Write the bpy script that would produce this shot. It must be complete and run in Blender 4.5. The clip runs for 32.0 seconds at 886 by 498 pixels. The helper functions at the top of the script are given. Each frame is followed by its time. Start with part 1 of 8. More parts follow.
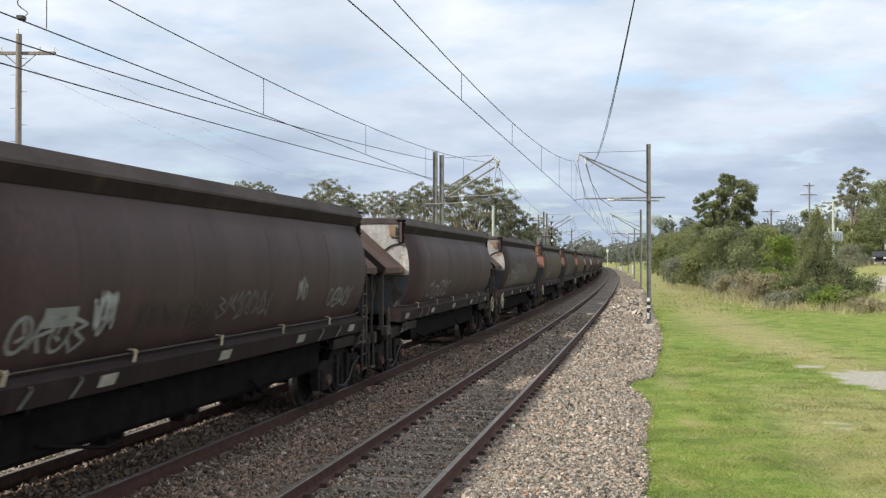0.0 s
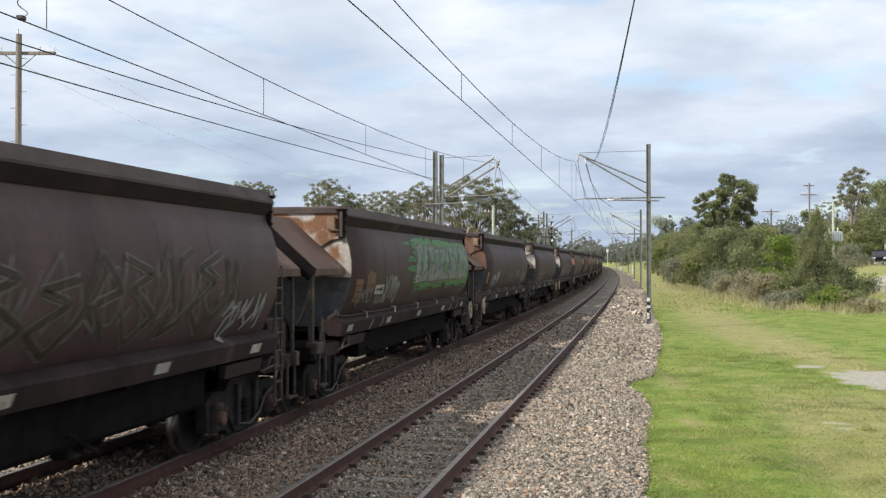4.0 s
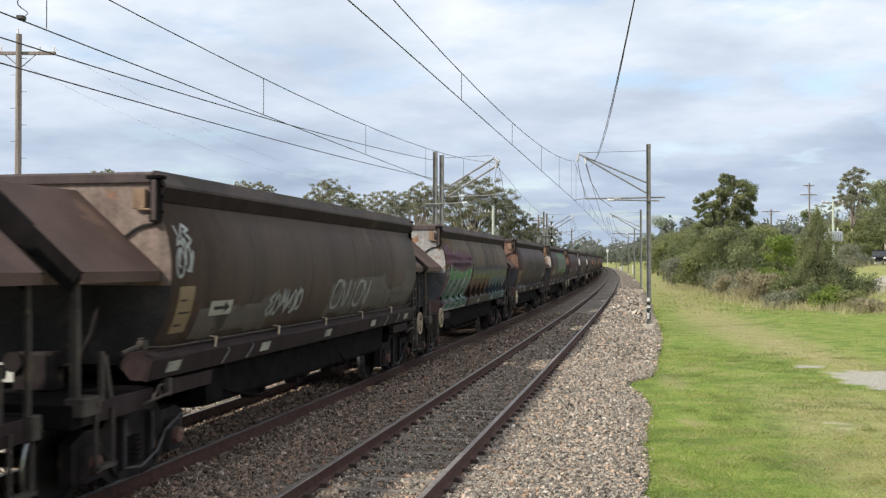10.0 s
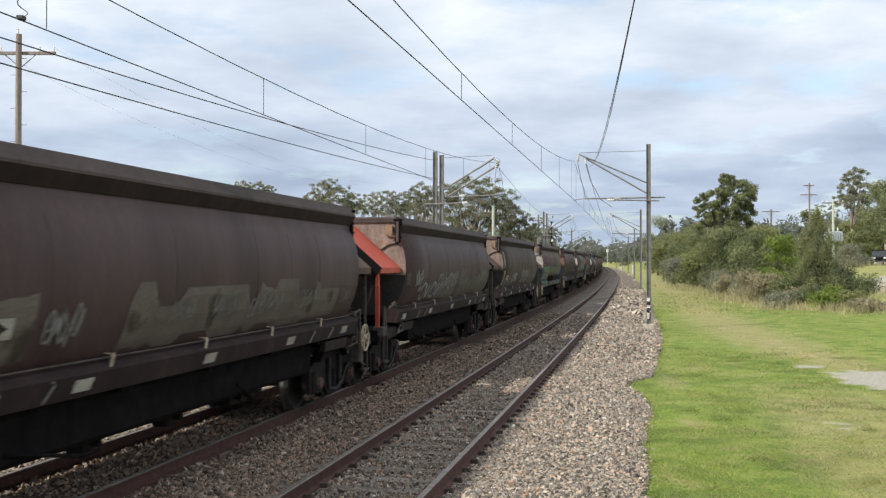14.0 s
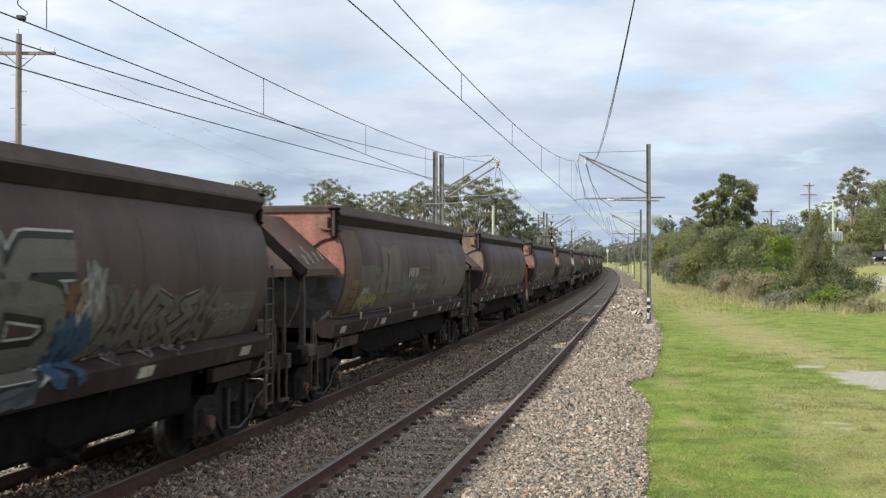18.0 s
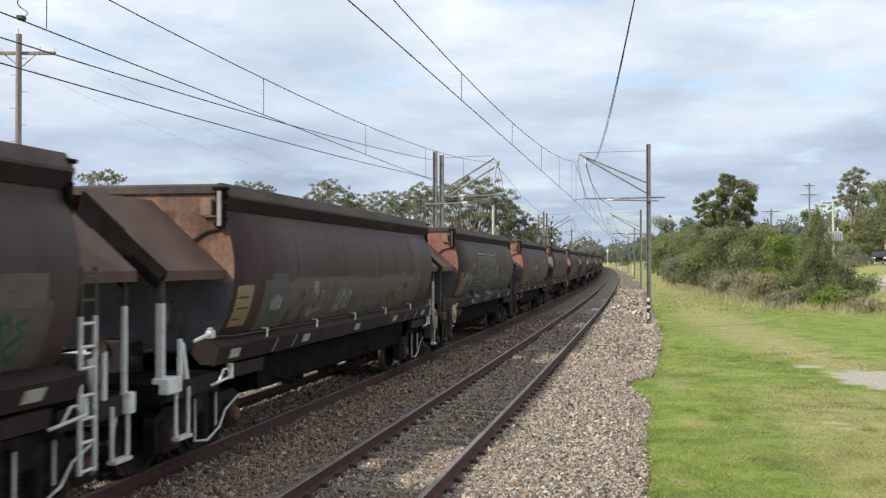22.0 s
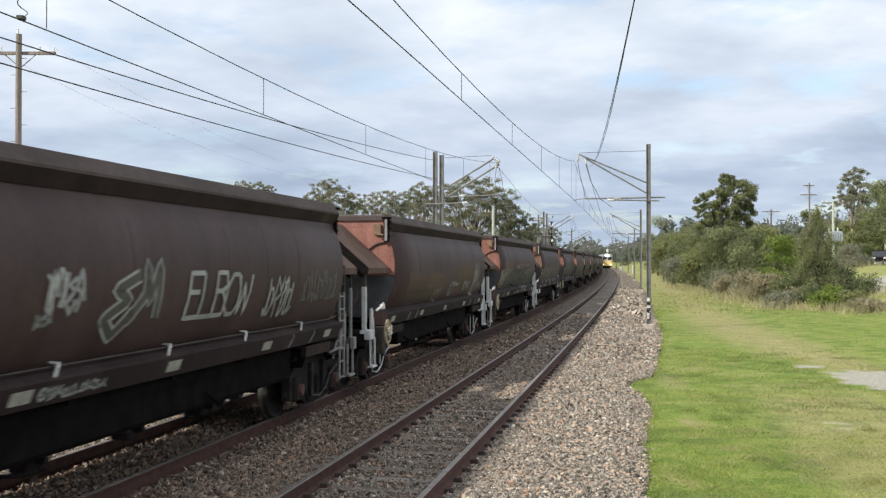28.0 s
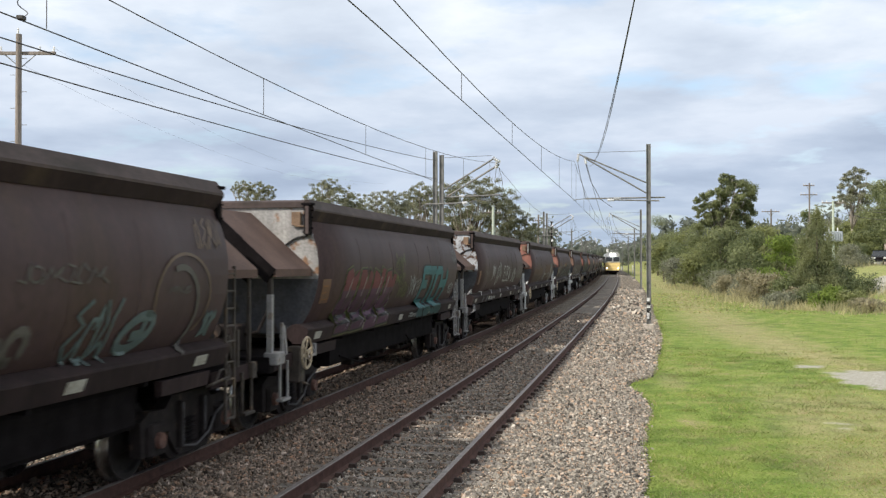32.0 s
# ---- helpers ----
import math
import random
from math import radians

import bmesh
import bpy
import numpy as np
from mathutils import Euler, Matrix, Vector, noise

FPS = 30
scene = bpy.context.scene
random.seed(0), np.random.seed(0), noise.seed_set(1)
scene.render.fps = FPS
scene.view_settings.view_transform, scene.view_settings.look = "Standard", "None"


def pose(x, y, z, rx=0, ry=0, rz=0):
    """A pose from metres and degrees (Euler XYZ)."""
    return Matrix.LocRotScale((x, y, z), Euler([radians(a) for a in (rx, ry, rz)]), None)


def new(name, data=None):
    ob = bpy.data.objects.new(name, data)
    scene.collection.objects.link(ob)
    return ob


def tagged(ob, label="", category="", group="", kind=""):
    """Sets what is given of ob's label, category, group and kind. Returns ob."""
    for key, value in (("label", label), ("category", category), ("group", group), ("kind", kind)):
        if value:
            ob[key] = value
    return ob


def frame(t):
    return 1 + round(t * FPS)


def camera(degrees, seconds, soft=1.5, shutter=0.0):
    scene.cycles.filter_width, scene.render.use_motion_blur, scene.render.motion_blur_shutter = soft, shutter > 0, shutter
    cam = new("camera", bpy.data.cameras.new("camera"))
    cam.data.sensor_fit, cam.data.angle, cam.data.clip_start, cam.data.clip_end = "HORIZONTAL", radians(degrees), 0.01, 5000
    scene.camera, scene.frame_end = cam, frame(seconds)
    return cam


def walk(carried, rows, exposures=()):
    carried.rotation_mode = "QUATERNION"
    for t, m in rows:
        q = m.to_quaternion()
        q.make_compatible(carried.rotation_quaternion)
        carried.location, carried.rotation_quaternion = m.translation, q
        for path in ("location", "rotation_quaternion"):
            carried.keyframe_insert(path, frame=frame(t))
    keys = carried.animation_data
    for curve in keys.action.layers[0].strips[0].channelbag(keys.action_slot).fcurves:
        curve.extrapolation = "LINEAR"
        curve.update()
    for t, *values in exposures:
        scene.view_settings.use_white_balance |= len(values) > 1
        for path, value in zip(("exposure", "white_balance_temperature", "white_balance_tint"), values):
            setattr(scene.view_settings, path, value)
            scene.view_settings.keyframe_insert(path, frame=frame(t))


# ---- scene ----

cam = camera(46.81, 32.0, soft=1.3, shutter=0.35)
EYE = pose(0, 0, 2.4816, 90.862, 0, 0)
walk(cam, [(0, EYE), (32, EYE)])

# ---- the line of the track: an arc to the left, rail top at z = 0 by the camera ----
RADIUS, HEAD = 5069.0, 0.199957
CX, CY = -3.2229 - RADIUS * math.cos(HEAD), RADIUS * math.sin(HEAD)
FAR = -3.554                      # centre of the coal train's track, seen from the near track's centre


def rise(s):
    """Height of the rails along the line."""
    if s < 0:
        return 0.0
    if s < 300:
        return 1.4374e-5 * s * s
    return 1.2937 + 0.517 * (1 - math.exp(-(s - 300) / 60))


def track(s, off=0.0, z=0.0):
    h = HEAD - s / RADIUS
    return Vector((CX + (RADIUS + off) * math.cos(h), CY - (RADIUS + off) * math.sin(h), rise(s) + z))


def track_pose(s, off=0.0, z=0.0):
    """x to the right, y along the line."""
    slope = (rise(s + 1) - rise(s - 1)) / 2
    return Matrix.Translation(track(s, off, z)) @ Euler((math.atan(slope), 0, -(HEAD - s / RADIUS))).to_matrix().to_4x4()


def chain(x, y):
    """The place along the line and the offset from it."""
    dx, dy = x - CX, y - CY
    return (HEAD - math.atan2(-dy, dx)) * RADIUS, math.hypot(dx, dy) - RADIUS


# ---- sky and sun ----
SUN_TRAVEL = (track(12, 0.955) - track(11, 0.0)) + Vector((0, 0, -1.11))
SUN_TRAVEL.normalize()
SUN_ELEV = math.asin(-SUN_TRAVEL.z)
world = bpy.data.worlds.new("sky")
scene.world = world
world.use_nodes = True
wn, wl = world.node_tree.nodes, world.node_tree.links
wn.clear()
sky = wn.new("ShaderNodeTexSky")
sky.sky_type, sky.sun_disc = "NISHITA", False
sky.sun_elevation = SUN_ELEV
sky.sun_rotation = math.atan2(-SUN_TRAVEL.x, -SUN_TRAVEL.y)
sky.air_density, sky.dust_density = 1.0, 1.5
coord = wn.new("ShaderNodeTexCoord")
sep = wn.new("ShaderNodeSeparateXYZ")
wl.new(coord.outputs["Generated"], sep.inputs[0])
lift = wn.new("ShaderNodeMath")
lift.operation, lift.use_clamp = "ADD", False
lift.inputs[1].default_value = 0.16
absz = wn.new("ShaderNodeMath")
absz.operation = "ABSOLUTE"
wl.new(sep.outputs["Z"], absz.inputs[0])
wl.new(absz.outputs[0], lift.inputs[0])
flat = wn.new("ShaderNodeVectorMath")
flat.operation = "DIVIDE"
wl.new(coord.outputs["Generated"], flat.inputs[0])
comb = wn.new("ShaderNodeCombineXYZ")
for i in range(3):
    wl.new(lift.outputs[0], comb.inputs[i])
wl.new(comb.outputs[0], flat.inputs[1])


def sky_noise(scale, detail, shift, rough=0.55):
    mp = wn.new("ShaderNodeMapping")
    mp.inputs["Location"].default_value = shift
    mp.inputs["Scale"].default_value = (1.0, 1.0, 1.7)
    wl.new(flat.outputs[0], mp.inputs[0])
    n = wn.new("ShaderNodeTexNoise")
    n.inputs["Scale"].default_value, n.inputs["Detail"].default_value = scale, detail
    n.inputs["Roughness"].default_value = rough
    wl.new(mp.outputs[0], n.inputs["Vector"])
    return n.outputs["Fac"]


def sky_ramp(fac, stops):
    r = wn.new("ShaderNodeValToRGB")
    while len(r.color_ramp.elements) < len(stops):
        r.color_ramp.elements.new(0.5)
    for e, (at, c) in zip(r.color_ramp.elements, stops):
        e.position, e.color = at, (*c, 1)
    wl.new(fac, r.inputs[0])
    return r.outputs[0]


# cloud brightness, cloud cover, and the paler, bluer band towards the horizon
SKY_BLUE = 0.20
cloud = sky_ramp(sky_noise(1.5, 7, (3.1, 1.7, 0.4)), [(0.32, (0.78, 0.82, 0.875)), (0.48, (0.96, 0.99, 1.02)), (0.64, (1.22, 1.205, 1.18))])
cover = sky_ramp(sky_noise(2.3, 6, (7.3, 0.2, 2.0)), [(0.22, (0, 0, 0)), (0.46, (1, 1, 1))])
low = sky_ramp(sep.outputs["Z"], [(0.0, (0.47, 0.56, 0.69)), (0.09, (0.545, 0.625, 0.76)), (0.22, (0.80, 0.86, 0.95)), (0.45, (0.86, 0.88, 0.91))])
scale_sky = wn.new("ShaderNodeMixRGB")
scale_sky.blend_type, scale_sky.inputs[0].default_value = "MULTIPLY", 1.0
scale_sky.inputs[2].default_value = (SKY_BLUE, SKY_BLUE, SKY_BLUE, 1)
wl.new(sky.outputs[0], scale_sky.inputs[1])
tint = wn.new("ShaderNodeMixRGB")
tint.blend_type, tint.inputs[0].default_value = "MULTIPLY", 1.0
wl.new(cloud, tint.inputs[1])
wl.new(low, tint.inputs[2])
blend = wn.new("ShaderNodeMixRGB")
wl.new(cover, blend.inputs[0])
wl.new(scale_sky.outputs[0], blend.inputs[1])
wl.new(tint.outputs[0], blend.inputs[2])
back = wn.new("ShaderNodeBackground")
back.inputs["Strength"].default_value = 1.0
wl.new(blend.outputs[0], back.inputs["Color"])
wout = wn.new("ShaderNodeOutputWorld")
wl.new(back.outputs[0], wout.inputs["Surface"])

sun_data = bpy.data.lights.new("sun", "SUN")
sun_data.energy, sun_data.angle, sun_data.color = 4.6, radians(1.5), (1.0, 0.93, 0.82)
sun = new("sun", sun_data)
sun.matrix_world = Matrix.Translation((0, 0, 60)) @ SUN_TRAVEL.to_track_quat("-Z", "Y").to_matrix().to_4x4()

scene.view_settings.exposure = 0.0


# ---- materials ----
def node_mat(name):
    m = bpy.data.materials.new(name)
    m.use_nodes = True
    nt = m.node_tree
    return m, nt.nodes, nt.links, nt.nodes["Principled BSDF"]


def surface(name, dark, light, rough=0.8, metal=0.0, grain=6.0, fine=60.0, bump=0.15, spread=0.12, stain=None, stain_at=0.58, stain_scale=1.2,
            stretch=(1, 1, 1), spec=0.3, seat=0.02, runs=0.0):
    """Paint, metal or stone: two colours mixed by a coarse noise, fine grain in colour and relief, stains with their own outline, and a
    shift of tone from piece to piece."""
    m, n, l, p = node_mat(name)
    tc = n.new("ShaderNodeTexCoord")
    mp = n.new("ShaderNodeMapping")
    mp.inputs["Scale"].default_value = stretch
    l.new(tc.outputs["Object"], mp.inputs[0])
    info = n.new("ShaderNodeObjectInfo")
    shift = n.new("ShaderNodeVectorMath")
    shift.operation = "ADD"
    mul = n.new("ShaderNodeMath")
    mul.operation, mul.inputs[1].default_value = "MULTIPLY", 37.0
    l.new(info.outputs["Random"], mul.inputs[0])
    l.new(mp.outputs[0], shift.inputs[0])
    l.new(mul.outputs[0], shift.inputs[1])

    def noise_at(scale, detail=5):
        t = n.new("ShaderNodeTexNoise")
        t.inputs["Scale"].default_value, t.inputs["Detail"].default_value = scale, detail
        l.new(shift.outputs[0], t.inputs["Vector"])
        return t.outputs["Fac"]

    def ramp(fac, stops):
        r = n.new("ShaderNodeValToRGB")
        while len(r.color_ramp.elements) < len(stops):
            r.color_ramp.elements.new(0.5)
        for e, (at, c) in zip(r.color_ramp.elements, stops):
            e.position, e.color = at, (*c, 1)
        l.new(fac, r.inputs[0])
        return r.outputs[0]

    def mix(kind, fac, a, b):
        x = n.new("ShaderNodeMixRGB")
        x.blend_type = kind
        if isinstance(fac, float):
            x.inputs[0].default_value = fac
        else:
            l.new(fac, x.inputs[0])
        for slot, v in ((1, a), (2, b)):
            if isinstance(v, tuple):
                x.inputs[slot].default_value = (*v, 1)
            else:
                l.new(v, x.inputs[slot])
        return x.outputs[0]

    col = ramp(noise_at(grain), [(0.32, dark), (0.68, light)])
    if stain:
        col = mix("MIX", ramp(noise_at(stain_scale, 8), [(stain_at, (0, 0, 0)), (stain_at + 0.07, (1, 1, 1))]), col, stain)
    if runs:
        # rain-washed runs of dirt down the sheet
        down = n.new("ShaderNodeMapping")
        down.inputs["Scale"].default_value = (5.0, 5.0, 0.35)
        l.new(shift.outputs[0], down.inputs[0])
        for scale, share in ((0.9, runs), (3.1, runs * 0.8)):
            t = n.new("ShaderNodeTexNoise")
            t.inputs["Scale"].default_value, t.inputs["Detail"].default_value = scale, 4
            l.new(down.outputs[0], t.inputs["Vector"])
            col = mix("MULTIPLY", 1.0, col, ramp(t.outputs["Fac"], [(0.30, (1 - share,) * 3), (0.70, (1 + share, 1 + share * 0.92, 1 + share * 0.85))]))
    fine_n = noise_at(fine, 3)
    col = mix("MULTIPLY", 1.0, col, ramp(fine_n, [(0.25, (0.72, 0.72, 0.72)), (0.75, (1.22, 1.22, 1.22))]))
    col = mix("MULTIPLY", 1.0, col, ramp(info.outputs["Random"], [(0.0, (1 - spread,) * 3), (1.0, (1 + spread,) * 3)]))
    l.new(col, p.inputs["Base Color"])
    rr = n.new("ShaderNodeMapRange")
    rr.inputs["To Min"].default_value, rr.inputs["To Max"].default_value = max(0.05, rough - 0.12), min(1.0, rough + 0.12)
    l.new(fine_n, rr.inputs["Value"])
    l.new(rr.outputs[0], p.inputs["Roughness"])
    p.inputs["Metallic"].default_value = metal
    p.inputs["Specular IOR Level"].default_value = spec
    if bump:
        b = n.new("ShaderNodeBump")
        b.inputs["Strength"].default_value, b.inputs["Distance"].default_value = bump, seat
        l.new(fine_n, b.inputs["Height"])
        l.new(b.outputs[0], p.inputs["Normal"])
    return m


MATS = {}


def mat(name, *a, **k):
    if name not in MATS:
        MATS[name] = surface(name, *a, **k)
    return MATS[name]


COAL = mat("coal grimed paint", (0.0525, 0.0322, 0.0328), (0.085, 0.0540, 0.0553), rough=0.56, grain=1.1, fine=26, bump=0.05, stain=(0.070, 0.044, 0.039), stain_at=0.60, stain_scale=0.8, stretch=(1, 1, 0.35), spec=0.22, runs=0.07)
COAL_RUST = mat("rust brown grimed paint", (0.044, 0.028, 0.022), (0.076, 0.050, 0.038), rough=0.65, grain=1.0, fine=26, bump=0.05, stain=(0.10, 0.062, 0.042), stain_at=0.64, stain_scale=0.9, stretch=(1, 1, 0.35), runs=0.10)
COAL_OLIVE = mat("olive grey grimed paint", (0.080, 0.056, 0.036), (0.138, 0.099, 0.063), rough=0.65, grain=0.9, fine=24, bump=0.05, stain=(0.05, 0.036, 0.028), stain_at=0.55, stain_scale=0.7, stretch=(1, 1, 0.3), runs=0.10)
BUFF_OLIVE = mat("buffed grey olive paint patch", (0.092, 0.0765, 0.067), (0.14, 0.118, 0.104), rough=0.7, grain=1.6, fine=30, bump=0.03, stain=(0.05, 0.04, 0.032), stain_at=0.6, stain_scale=1.6)
BUFF_TAN = mat("buffed tan paint patch", (0.084, 0.052, 0.037), (0.126, 0.082, 0.058), rough=0.7, grain=1.4, fine=30, bump=0.03, stain=(0.07, 0.05, 0.035), stain_at=0.6, stain_scale=1.6)
RIM = mat("dusty brown rim steel", (0.056, 0.041, 0.039), (0.088, 0.066, 0.063), rough=0.75, grain=2.0, fine=30, bump=0.06, stain=(0.045, 0.036, 0.032), stain_at=0.6, stretch=(1, 0.4, 1), runs=0.15)
HOOD = mat("dusty brown hood steel", (0.085, 0.052, 0.043), (0.130, 0.082, 0.067), rough=0.8, grain=1.6, fine=30, bump=0.05, stain=(0.19, 0.12, 0.09), stain_at=0.64)
HOOD_RED = mat("bright red oxide hood paint", (0.42, 0.070, 0.045), (0.52, 0.10, 0.065), rough=0.6, grain=1.4, fine=30, bump=0.03, stain=(0.36, 0.09, 0.06), stain_at=0.6)
END_RUST = mat("weathered rust end sheet", (0.125, 0.070, 0.052), (0.20, 0.125, 0.096), rough=0.8, grain=2.2, fine=22, bump=0.08, stain=(0.11, 0.056, 0.040), stain_at=0.56, stain_scale=2.6, runs=0.2)
END_WHITE = mat("chalky white rusting end sheet", (0.25, 0.24, 0.235), (0.38, 0.375, 0.37), rough=0.8, grain=1.8, fine=22, bump=0.08, stain=(0.25, 0.145, 0.09), stain_at=0.58, stain_scale=4.5, runs=0.15)
END_PEEL = mat("peeling pale blue end sheet", (0.25, 0.27, 0.30), (0.40, 0.42, 0.45), rough=0.8, grain=2.4, fine=22, bump=0.10, stain=(0.085, 0.050, 0.036), stain_at=0.50, stain_scale=6.5, runs=0.15)
END_STREAK = mat("white end sheet run with orange rust", (0.30, 0.26, 0.23), (0.42, 0.39, 0.37), rough=0.8, grain=1.8, fine=22, bump=0.08, stain=(0.20, 0.105, 0.060), stain_at=0.49, stain_scale=1.9, runs=0.18)
END_RED = mat("faded salmon red end sheet", (0.22, 0.098, 0.080), (0.31, 0.150, 0.120), rough=0.75, grain=2.0, fine=22, bump=0.06, stain=(0.24, 0.10, 0.075), stain_at=0.62, stain_scale=2.4, runs=0.14)
END_GREY = mat("dull grey brown end sheet", (0.145, 0.110, 0.094), (0.235, 0.185, 0.16), rough=0.8, grain=2.0, fine=22, bump=0.08, stain=(0.22, 0.12, 0.075), stain_at=0.58, stain_scale=2.4, runs=0.16)
END_BLUE = mat("blue grey lower sheeting", (0.066, 0.067, 0.077), (0.114, 0.115, 0.127), rough=0.75, grain=2.0, fine=24, bump=0.06, stain=(0.07, 0.06, 0.055), stain_at=0.58, stain_scale=2.0)
# Also laid on the rim underside, where it stands in for shade.
SILL_BLACK = mat("brake dust sill paint and rim underside shade", (0.0225, 0.0148, 0.0155), (0.039, 0.0258, 0.027), rough=0.8, grain=1.2, fine=26, bump=0.05, stain=(0.055, 0.038, 0.030), stain_at=0.62, stain_scale=1.2, stretch=(1, 1, 0.5), spec=0.2, runs=0.2)
END_DARK = mat("dark grey lower sheeting", (0.030, 0.028, 0.028), (0.056, 0.052, 0.051), rough=0.8, grain=2.0, fine=24, bump=0.06, stain=(0.07, 0.06, 0.055), stain_at=0.62, stain_scale=2.0, spec=0.15)
UNDER = mat("black underframe grime", (0.007, 0.0058, 0.0064), (0.014, 0.0118, 0.0128), rough=0.9, grain=4, fine=40, bump=0.1, spec=0.05)
BOGIE = mat("dusty cast steel", (0.015, 0.012, 0.0122), (0.032, 0.026, 0.0258), rough=0.8, spec=0.15, grain=5, fine=50, bump=0.12, stain=(0.075, 0.054, 0.041), stain_at=0.62, stain_scale=5)
BOGIE_EDGE = mat("pale grey casting edge", (0.055, 0.052, 0.054), (0.10, 0.096, 0.10), rough=0.7, grain=6, fine=50)
WHEEL = mat("worn wheel steel", (0.014, 0.012, 0.0115), (0.030, 0.025, 0.023), rough=0.75, metal=0.0, grain=5, fine=50)
TREAD = mat("polished tread steel", (0.42, 0.41, 0.40), (0.58, 0.57, 0.56), rough=0.28, metal=1.0, grain=8, fine=80, bump=0.02)
CAP_RED = mat("reddish axle cap", (0.10, 0.055, 0.045), (0.17, 0.09, 0.07), rough=0.7)
FIT_WHITE = mat("white safety paint", (0.58, 0.58, 0.58), (0.74, 0.74, 0.73), rough=0.55, grain=4, fine=50, bump=0.03, stain=(0.40, 0.36, 0.32), stain_at=0.62, stain_scale=4)
FIT_DUSTY = mat("dusty white strip paint", (0.23, 0.222, 0.222), (0.33, 0.32, 0.315), rough=0.7, grain=5, fine=50, stain=(0.22, 0.18, 0.16), stain_at=0.58, stain_scale=5)
FIT_DARK = mat("grimy fittings", (0.040, 0.032, 0.028), (0.080, 0.066, 0.056), rough=0.7, grain=5, fine=50, stain=(0.11, 0.08, 0.055), stain_at=0.6, stain_scale=4)
FIT_TAN = mat("pale tan fitting paint", (0.36, 0.29, 0.20), (0.50, 0.42, 0.31), rough=0.7, grain=4, fine=50)
LATCH = mat("rusty latch steel", (0.16, 0.105, 0.07), (0.26, 0.175, 0.115), rough=0.75, grain=5, fine=50)
PLATE = mat("white reflector plate", (0.28, 0.27, 0.235), (0.42, 0.405, 0.36), rough=0.55, grain=5, fine=40, bump=0.03, stain=(0.26, 0.23, 0.19), stain_at=0.62, stain_scale=5)
RUBBER = mat("black rubber", (0.018, 0.018, 0.018), (0.032, 0.031, 0.030), rough=0.7)
TANK = mat("weathered brown tank", (0.13, 0.105, 0.088), (0.21, 0.17, 0.14), rough=0.7, grain=3)
INSIDE = mat("scoured hopper lining", (0.05, 0.043, 0.038), (0.10, 0.085, 0.072), rough=0.7, grain=2)
RAIL_RUST = mat("rust brown rail side", (0.062, 0.031, 0.024), (0.108, 0.055, 0.043), rough=0.85, grain=9, fine=60, bump=0.08)
RAIL_TOP = mat("polished rail head", (0.17, 0.145, 0.13), (0.27, 0.235, 0.215), rough=0.50, metal=0.5, grain=10, fine=60, bump=0.01)
SLEEPER = mat("weathered sleeper", (0.165, 0.145, 0.125), (0.275, 0.245, 0.21), rough=0.9, grain=3, fine=22, bump=0.25, spread=0.2, stretch=(0.3, 3, 3), stain=(0.12, 0.09, 0.075), stain_at=0.6, stain_scale=2)
CLIP = mat("rusted rail clip", (0.035, 0.024, 0.02), (0.07, 0.045, 0.035), rough=0.8)
GALV = mat("galvanised steel", (0.15, 0.15, 0.145), (0.25, 0.25, 0.24), rough=0.6, metal=0.2, grain=4, fine=40, bump=0.05, stain=(0.22, 0.20, 0.18), stain_at=0.62, stain_scale=2)
WIRE = mat("weathered wire", (0.055, 0.052, 0.05), (0.09, 0.085, 0.08), rough=0.6, metal=0.3)
PORCELAIN = mat("white porcelain insulator", (0.70, 0.71, 0.72), (0.82, 0.82, 0.83), rough=0.25, bump=0.0)
CONCRETE = mat("pale concrete", (0.34, 0.30, 0.25), (0.50, 0.45, 0.39), rough=0.9, grain=5, fine=40, bump=0.15)
POLE_WOOD = mat("weathered pole timber", (0.155, 0.135, 0.12), (0.26, 0.225, 0.20), rough=0.9, grain=3, fine=30, bump=0.3, stretch=(3, 3, 0.2))
POLE_GREEN = mat("pale green concrete pole", (0.38, 0.43, 0.36), (0.50, 0.55, 0.47), rough=0.8)
BARK = mat("pale eucalypt bark", (0.24, 0.205, 0.17), (0.42, 0.375, 0.33), rough=0.9, grain=2.5, fine=20, bump=0.2, stretch=(2, 2, 0.5), stain=(0.15, 0.11, 0.085), stain_at=0.55)
BARK_DARK = mat("dark bark", (0.07, 0.055, 0.045), (0.13, 0.105, 0.085), rough=0.95, grain=4, fine=30, bump=0.3)


def paint(name, c, rough=0.55):
    return mat(name, tuple(v * 0.82 for v in c), tuple(v * 1.02 for v in c), rough=rough, grain=3.0, fine=40, bump=0.02, stain=tuple(0.35 * v + 0.02 for v in c), stain_at=0.64, stain_scale=3.0)


